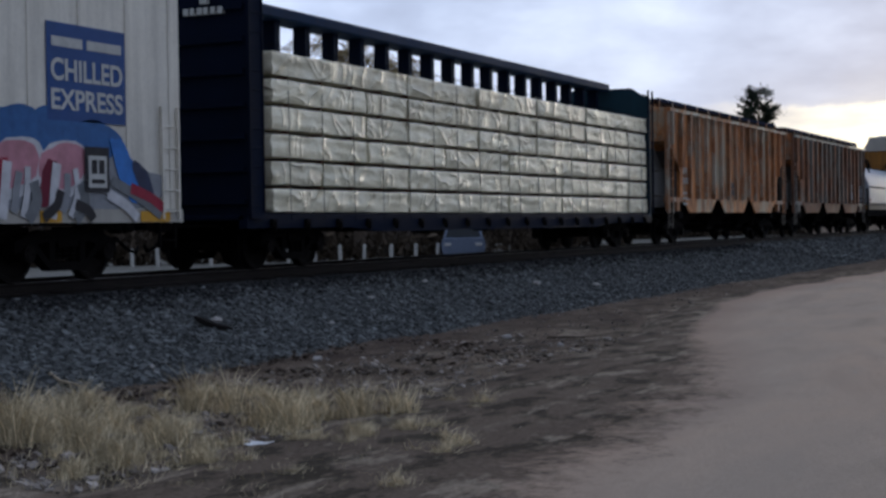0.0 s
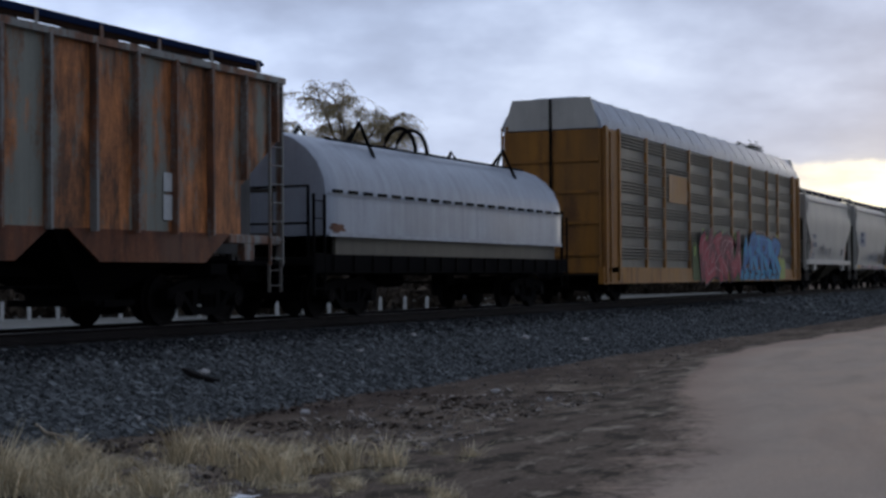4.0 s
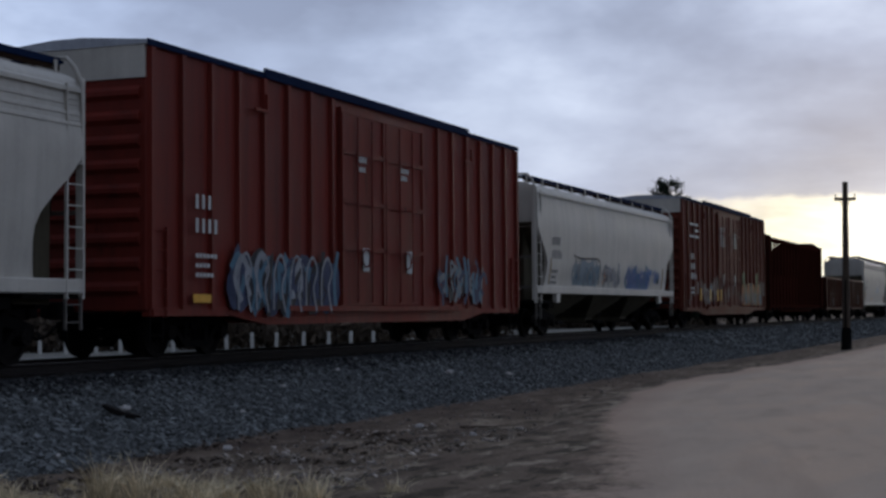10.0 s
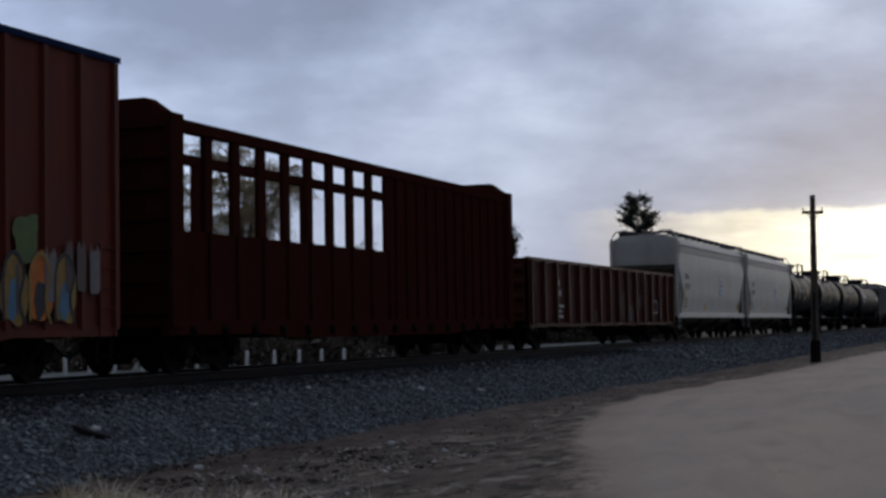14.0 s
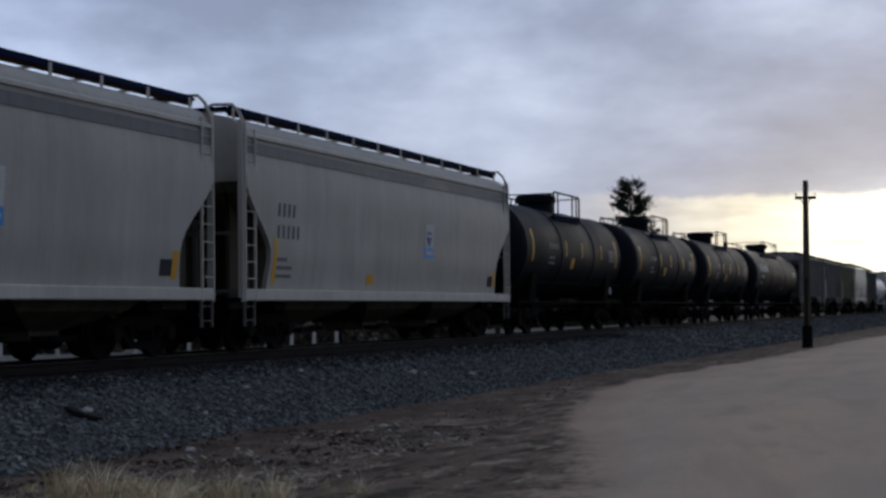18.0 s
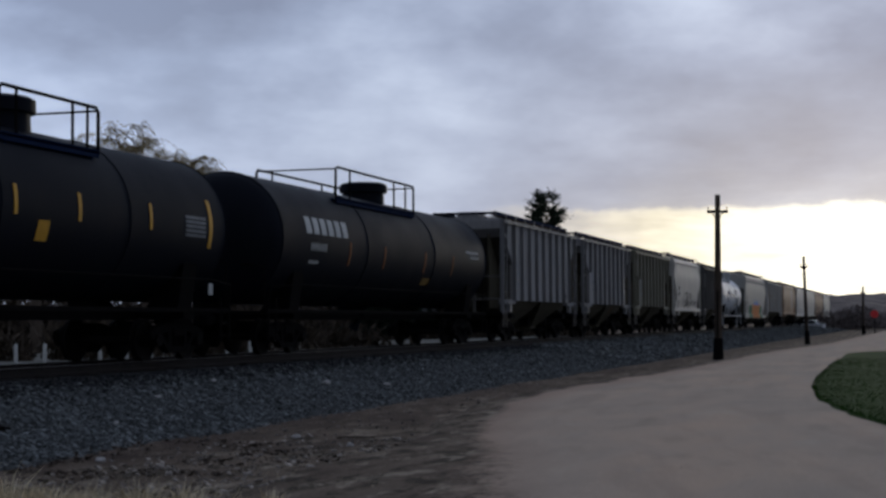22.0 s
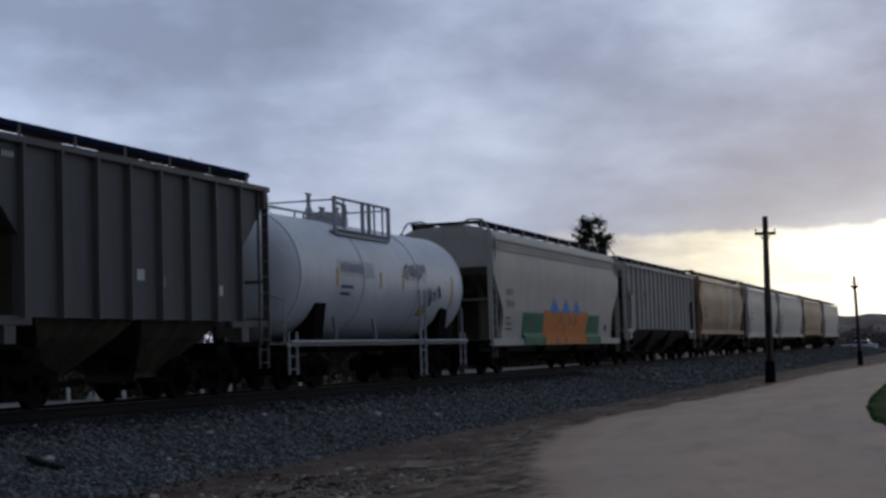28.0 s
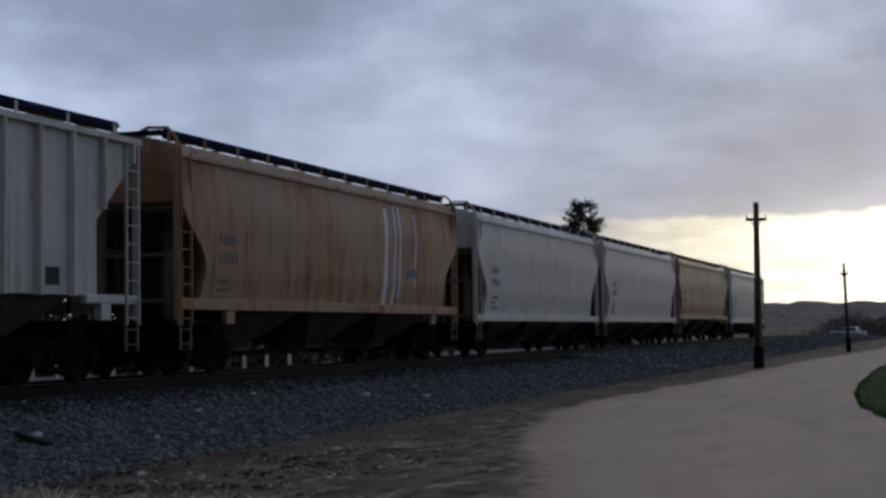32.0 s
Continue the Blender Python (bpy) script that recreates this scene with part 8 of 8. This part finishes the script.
for k in range(34):
    y, z = -h + 0.8 + k * 0.52 + 0.2 * math.sin(k * 5.1), 0.95 + 0.5 * abs(math.sin(k * 2.7))
    sprayed_field(e, y, y + 0.10 + 0.2 * abs(math.sin(k * 1.3)), z, z + 0.3 + 0.5 * abs(math.sin(k * 3.3)), (S_SCUFF, S_WORN, S_WORN)[k % 3], W + 0.10, 300 + k, 0.004, "pale scuffed patch", ragged=True)


def slatted_flat():
    """Brown bulkhead car: an upright wall, open between stakes in front and plated behind."""
    e, h = car("bulkhead_car", 226.85, 246.25, "dark brown bulkhead car with an open slatted wall", "flat car", 2.2)
    flat_deck(e, h, DARKBROWN, 0.95)
    bulkhead(e, -h + 0.42, -1, 1.5, 0.85, 4.98, DARKBROWN)
    bulkhead(e, h - 0.42, 1, 1.5, 0.85, 4.98, DARKBROWN)
    x0, x1 = 1.30, 1.42
    for s in (1, -1):
        a, b = sorted((s * x0, s * x1))
        split = -h + 10.35 if s > 0 else h - 1.4
        part("plated_wall", G().box(a, b, split, h - 0.4, 0.95, 4.45), DARKBROWN, e)
        part("lower_wall", G().box(a, b, -h + 0.4, split, 0.95, 2.60 if s > 0 else 1.15), DARKBROWN, e)
        part("top_rail", G().box(a - 0.04, b + 0.04, -h + 0.4, h - 0.4, 4.40, 4.62), DARKBROWN, e)
        for i in range(0, 10 if s > 0 else 16, 1 if s > 0 else 5):
            y = -h + 0.52 + 1.08 * i
            part("stake", G().box(a + 0.01, b - 0.01, y - 0.15, y + 0.15, 1.1, 4.42), DARKBROWN, e)
        if s > 0:
            for i in range(10):
                y = -h + 0.52 + 1.08 * i
                part("wall_rib", G().box(b - 0.005, b + 0.06, y - 0.07, y + 0.07, 1.0, 2.62), DARKBROWN, e)
        for i in range(13 if s > 0 else 2):
            y = split + 0.3 + (h - 0.8 - split) * i / (12 if s > 0 else 1)
            part("wall_rib", G().box(b - 0.005 if s > 0 else a - 0.06, b + 0.06 if s > 0 else a + 0.005, y - 0.06, y + 0.06, 1.0, 4.4), DARKBROWN, e)
    brake_gear(e, h)


slatted_flat()

e, h, W = gondola(247.7, 268.1, "red-brown open gondola car with side ribs")
data_block(e, -h + 2.9, 2.05, W + 0.095, BONE, 10, 0.22, 2)
for q, wide, z0, z1 in ((8.4, 0.5, 0.95, 2.1), (7.2, 0.7, 0.9, 1.5), (5.9, 0.3, 1.4, 1.9), (10.6, 0.6, 1.0, 1.7), (12.4, 0.4, 0.9, 1.3), (2.2, 0.4, 1.0, 1.6)):
    sprayed_field(e, h - q - wide / 2, h - q + wide / 2, z0, z1, S_WORN, W, int(q * 10), 0.004, "worn bare patch", ragged=True)
marks(e, "stencil", [(h - 4.0, h - 3.2, 1.2, 1.26), (h - 4.0, h - 3.94, 1.2, 1.7), (h - 3.26, h - 3.2, 1.2, 1.7), (h - 4.0, h - 3.2, 1.66, 1.72)], S_SMOKE, W + 0.095)

for a, b, seed in ((269.45, 286.3, 13), (287.4, 304.2, 14)):
    e, h, side = curved_hopper(a, b, GREY, "clean light grey curved-side covered hopper car with a blue placard", bays=3, sill=1.16, eave=4.30, top=4.72, cut=1.25, trim=WHITE, band=True)
    data_block(e, -h + 1.5, 2.75, side, INK, seed, 0.30, 4)
    marks(e, "placard", [(-h + 9.78, -h + 10.42, 2.12, 2.40)], SKYBLUE, side, "blue foot of the placard")
    marks(e, "placard", [(-h + 9.78, -h + 10.42, 2.40, 3.00)], BONE, side, "white placard with blue signs")
    for z0, z1 in ((2.73, 2.95), (2.66, 2.45)):
        g = G()
        g.loft([[(side(2.7) + d, -h + 9.90, z0), (side(2.7) + d, -h + 10.30, z0), (side(2.7) + d, -h + 10.10, z1)] for d in (0.0, 0.012)])
        part("placard_emblem", g, SIGNBLUE, e, "blue triangle")
    marks(e, "placard_emblem", [(-h + 9.86, -h + 10.34, 2.22, 2.30)], BONE, lambda z: side(z) + 0.008)
    marks(e, "route_stripe", [(-h + 1.35, -h + 1.5, 1.35, 2.3), (h - 1.5, h - 1.3, 1.4, 1.9), (-h + 6.2, -h + 6.6, 1.4, 1.65)], AMBER, side)
    marks(e, "warning_label", [(h - 1.9, h - 1.5, 1.45, 1.75)], S_BLACK, side)

for i, (a, b, dome) in enumerate(((305.3, 318.4, 0.0), (320.0, 333.3, 0.0), (334.9, 348.4, 0.0))):
    e, h, skin = tank_car(a, b, BLACK, "glossy black tank car with yellow marks and a railed dome platform", dome=dome, platform=(3.2, 0.85), railmat=UNDER)
    data_block(e, -h + 3.1, 2.75, skin, S_SMOKE, 50 + i, 0.20, 7, 1, 2)
    marks(e, "reflector", [(-h + q, -h + q + 0.10, 2.55, 3.05) for q in (5.0, 7.0, 9.6)] + [(-h + 1.2, -h + 1.34, 2.3, 3.3), (h - 1.34, h - 1.2, 2.3, 3.3)], AMBER, skin)
    marks(e, "placard", [(-h + 5.75, -h + 6.1, 2.15, 2.5)], AMBER, skin, "yellow placard")
    marks(e, "data_plate", [(h - 2.4, h - 1.5, 2.5 + 0.09 * k, 2.56 + 0.09 * k) for k in range(5)], S_GREY, skin)
    marks(e, "hazard_diamond", [(h - 0.30, h - 0.10, 1.35, 1.6)], BONE, 1.0)

e, h, skin = tank_car(350.3, 368.7, BLACK, "long black tank car with a large white logo", radius=1.56, cz=2.74, dome=0.9, platform=(6.4, 0.85), shift=-1.9, railmat=UNDER, hump=1)
marks(e, "logo", word_bars(None, -h + 2.0, 2.90, 6, 0.45, 0.40, 0.22), BONE, skin, "white company name as plain blocks")
data_block(e, -h + 2.3, 2.5, skin, BONE, 60, 0.20, 7, 1, 1)
marks(e, "reflector", [(-h + q, -h + q + 0.09, 2.2, 2.8) for q in (4.9, 7.6, 11.2, 14.0)], spray("rust_orange", (0.24, 0.085, 0.025)), skin)
marks(e, "lettering", word_bars(None, h - 2.9, 2.95, 12, 0.09, 0.09) + word_bars(None, h - 2.4, 2.78, 8, 0.09, 0.09), BONE, skin)
marks(e, "placard", [(-h + 11.4, -h + 12.1, 1.85, 2.05)], S_DULLGOLD, skin)

for i, (a, b, m) in enumerate(((370.6, 382.75, DUSK), (384.2, 395.65, DUSK), (396.9, 408.3, OLIVE))):
    e, h, W = ribbed_hopper(a, b, m, ("slate-grey ribbed two-bay covered hopper car", "slate-grey ribbed two-bay covered hopper car", "drab olive-grey ribbed two-bay covered hopper car")[i], bays=2, ribs=11, cut=1.45, knee=2.8, apex=4.05, hatches=4, ribmat=SHADE_RIB if i < 2 else None)
    data_block(e, -h + 1.9, 2.7, W + 0.004, S_SMOKE, 70 + i, 0.2, 3, 2, 1)
    marks(e, "warning_label", [(h - 2.2, h - 1.9, 1.6, 1.85)], S_BLACK, W + 0.004)

e, h, side = curved_hopper(410.05, 421.75, WHITE, "white curved-side covered hopper car with black outline graffiti", bays=2, sill=1.42, cut=1.3)
data_block(e, -h + 1.85, 2.6, side, INK, 75, 0.24, 4)
for k, (cy, cz, ry, rz) in enumerate(((4.9, 2.0, 0.75, 0.46), (5.75, 2.1, 0.62, 0.42), (6.5, 1.95, 0.66, 0.44), (7.1, 2.05, 0.45, 0.40), (5.3, 1.85, 0.35, 0.2), (6.15, 1.9, 0.3, 0.22))):
    g = G()
    ribbon(g, side, [(-h + cy + ry * math.cos(a) * (1 + 0.12 * math.sin(3 * a + k)), cz + rz * math.sin(a)) for a in (0.4 + k + j * 0.36 for j in range(17))], 0.045, 0.009 + 0.003 * (k % 3))
    part("graffiti", g, S_BLACK, e, "rounded black outline graffiti")
scribble(e, -h + 7.6, -h + 9.2, 1.7, 2.0, INK, side, 62, 5)
marks(e, "warning_label", [(h - 2.4, h - 2.1, 1.7, 1.95)], S_BLACK, side)

e, h, W = ribbed_hopper(423.3, 433.7, DARKGREY, "dark grey ribbed two-bay covered hopper car", bays=2, ribs=10, cut=1.4, knee=2.8, apex=4.05, hatches=4)
marks(e, "lettering", word_bars(None, -h + 1.0, 4.0, 4, 0.10), BONE, W + 0.004)
marks(e, "stencil", [(-h + 5.0, -h + 5.25, 2.2, 2.4), (h - 2.3, h - 2.1, 2.0, 2.2), (h - 4.6, h - 4.4, 2.1, 2.3)], BONE, W + 0.004)

e, h, skin = tank_car(434.75, 447.2, TANKWHITE, "white tank car with pale railings and loading valves", radius=1.50, cz=2.62, dome=-1.0, platform=(3.6, 0.82), railmat=plain("pale_rail_paint", (0.30, 0.31, 0.32), 0.6, 0.2), valves=True, sillmat=GREY2)
marks(e, "number_panel", [(-h + 2.75, -h + 5.0, 2.62, 3.02)], BONE, skin, "white number panel")
data_block(e, -h + 2.9, 2.72, lambda z: skin(z) + 0.008, BLUEINK, 81, 0.24, 8, 1, 2)
marks(e, "reflector", [(-h + q, -h + q + 0.09, 2.4, 2.8) for q in (2.6, 5.4, 7.0)] + [(h - 1.5, h - 1.38, 2.0, 2.9)], AMBER, skin)
brushed_tag(e, -h + 7.3, -h + 9.0, 2.65, 3.2, [S_SMOKE, S_GREY, S_SMOKE], skin, 83, 13, 0.022)
brushed_tag(e, -h + 8.7, -h + 10.0, 2.0, 2.6, [S_GREY, S_SMOKE, S_BLACK], skin, 84, 8, 0.022)
marks(e, "placard", [(-h + 8.5, -h + 9.1, 1.75, 2.05)], S_GOLD, skin, "ochre placard")
marks(e, "warning_label", [(-h + 10.2, -h + 10.6, 1.75, 2.0)], S_BLACK, skin)

e, h, side = curved_hopper(449.5, 467.45, GREY, "grey curved-side covered hopper car with orange and green graffiti", bays=3, sill=1.02, eave=4.28, top=4.68, cut=1.3, band=True)
data_block(e, -h + 1.6, 2.5, side, INK, 85, 0.25, 4)
wall = lambda z: max(side(z), 1.535 if z < 1.2 else 0)
marks(e, "graffiti", [(-h + 3.5, -h + 6.05, 0.90, 1.95)], S_GREEN, wall, "green sprayed block")
marks(e, "graffiti", [(-h + 12.15, -h + 14.4, 0.90, 1.97)], S_GREEN, wall, "green sprayed block")
marks(e, "graffiti", [(-h + 3.5, -h + 6.05, 1.955, 1.995), (-h + 12.3, -h + 14.4, 1.975, 2.015)], FADED, wall, "pale teal rim of a sprayed block")
marks(e, "graffiti", [(-h + 4.75, -h + 4.95, 1.25, 1.8), (-h + 4.8, -h + 5.2, 0.95, 1.1)], S_TEAL, lambda z: wall(z) + 0.005, "thin teal streak")
marks(e, "graffiti", [(-h + 4.35, -h + 4.50, 1.25, 1.75)], S_DULLGOLD, lambda z: wall(z) + 0.005, "dull gold streak")
g = G()
levels = [0.90, 1.05, 1.199, 1.201, 1.4, 1.6, 1.8, 1.95]
for j in range(61):
    f = j / 60
    for z in levels + [2.09 + 0.05 * noise.noise(Vector((f * 16, 3, 1))) + 0.03 * noise.noise(Vector((f * 45, 7, 2)))]:
        right = 12.0 + 0.55 * (z - 0.9) / 1.2
        g.v.append((wall(z) + 0.0105, -h + 6.1 + (right - 6.1) * f, z))
rows = len(levels) + 1
for j in range(60):
    for i in range(rows - 1):
        g.face((j * rows + i, (j + 1) * rows + i, (j + 1) * rows + i + 1, j * rows + i + 1))
part("graffiti", g, S_ORANGE, e, "big orange sprayed block with a ragged upper edge")
for k, (q, z, ry, rz) in enumerate(((8.35, 1.86, 0.09, 0.18), (9.75, 1.72, 0.08, 0.15), (10.5, 1.78, 0.10, 0.17), (8.95, 1.45, 0.07, 0.2), (8.85, 1.05, 0.16, 0.13), (7.6, 1.03, 0.14, 0.10))):
    blob(e, -h + q, z, ry, rz, (S_SCUFF, S_OLIVE, S_SCUFF)[k % 3], wall, 0.016, 560 + k, 0.25, 0.4, "dark drip in the orange paint")
for k, (q, w, tall) in enumerate(((7.55, 0.66, 0.46), (9.15, 0.58, 0.48), (10.75, 0.56, 0.46))):
    g = G()
    for j in range(21):
        u = j / 10 - 1
        z = 2.03 + tall * (1 - abs(u) ** 1.25) * (1 + 0.18 * noise.noise(Vector((u * 3, k * 5.0, 1)))) + 0.04
        for zz in (2.03, (2.03 + z) / 2, z):
            g.v.append((side(zz) + 0.014, -h + q + u * w * (1 - 0.15 * (zz - 2.03) / tall), zz))
    for j in range(20):
        for i in range(2):
            g.face((j * 3 + i, j * 3 + 3 + i, j * 3 + 4 + i, j * 3 + 1 + i))
    part("graffiti", g, S_PEAK, e, "bright blue sprayed peak")
marks(e, "warning_label", [(h - 2.6, h - 2.2, 1.4, 1.65)], S_BLACK, side)

e, h, W = ribbed_hopper(468.8, 486.1, GREY2, "light grey ribbed covered hopper car", bays=3, ribs=18, cut=1.45, knee=2.8, apex=4.05, hatches=8)
data_block(e, -h + 3.4, 3.0, W + 0.004, S_SMOKE, 95, 0.26, 4)
marks(e, "warning_label", [(h - 3.0, h - 2.6, 1.65, 1.95)], S_BLACK, W + 0.004)

for i, (a, b, m, lab) in enumerate(((487.5, 504.45, TAN, "rust-stained tan curved-side covered hopper car with white streaks"), (506.3, 522.9, GREY2, "weathered pale grey curved-side covered hopper car"), (523.9, 540.8, WHITE, "white curved-side covered hopper car"), (541.6, 559.3, TAN, "tan curved-side covered hopper car"), (560.9, 578.3, WHITE, "white curved-side covered hopper car at the end of the train"))):
    e, h, side = curved_hopper(a, b, m, lab, bays=3, sill=(1.42, 1.24, 1.24, 1.42, 1.24)[i], cut=1.15)
    data_block(e, -h + 1.7, 2.6, side, INK, 100 + i, 0.25, 4)
    if i == 0:
        marks(e, "white_streak", [(-h + 10.9, -h + 11.15, 1.5, 4.0), (-h + 11.6, -h + 11.72, 1.5, 4.1), (-h + 12.0, -h + 12.12, 1.7, 4.1), (-h + 13.2, -h + 13.3, 2.0, 4.0)], S_WHITE, side, "white spilled streaks down the side")
        marks(e, "placard", [(-h + 12.7, -h + 13.3, 2.25, 2.5)], S_TEAL, lambda z: side(z) + 0.008)


# ---- movement ----
def run(t):
    """How far the train has rolled after t seconds."""
    u = t / 32
    return 14.6922 * t - 14.6044 * u * u + 6.1525 * u ** 3


def motions():
    walk(BLUE_CAR, [(t, pose(-26.3 - 3.7 * t, 58.0 + 8.2 * t, 0.04 if t < 1 else -0.02, 0, 0, 24.3)) for t in range(0, 33, 4)])
    for e, mid, *z in CARS:
        walk(e, [(t, pose(TRACK_X, mid - run(t), z[0] if z else RAIL)) for t in range(0, 33, 2)])
    for s in (-1, 1):
        first = WHEELS[s][0]
        walk(first, [(k / FPS, pose(0, s * 0.89, 0.42, math.degrees(run(k / FPS) / 0.42) % 360)) for k in range(32 * FPS + 1)])
        act, slot = first.animation_data.action, first.animation_data.action_slot
        for w in WHEELS[s][1:]:
            w.rotation_mode = "QUATERNION"
            w.animation_data_create()
            w.animation_data.action = act
            w.animation_data.action_slot = slot


motions()
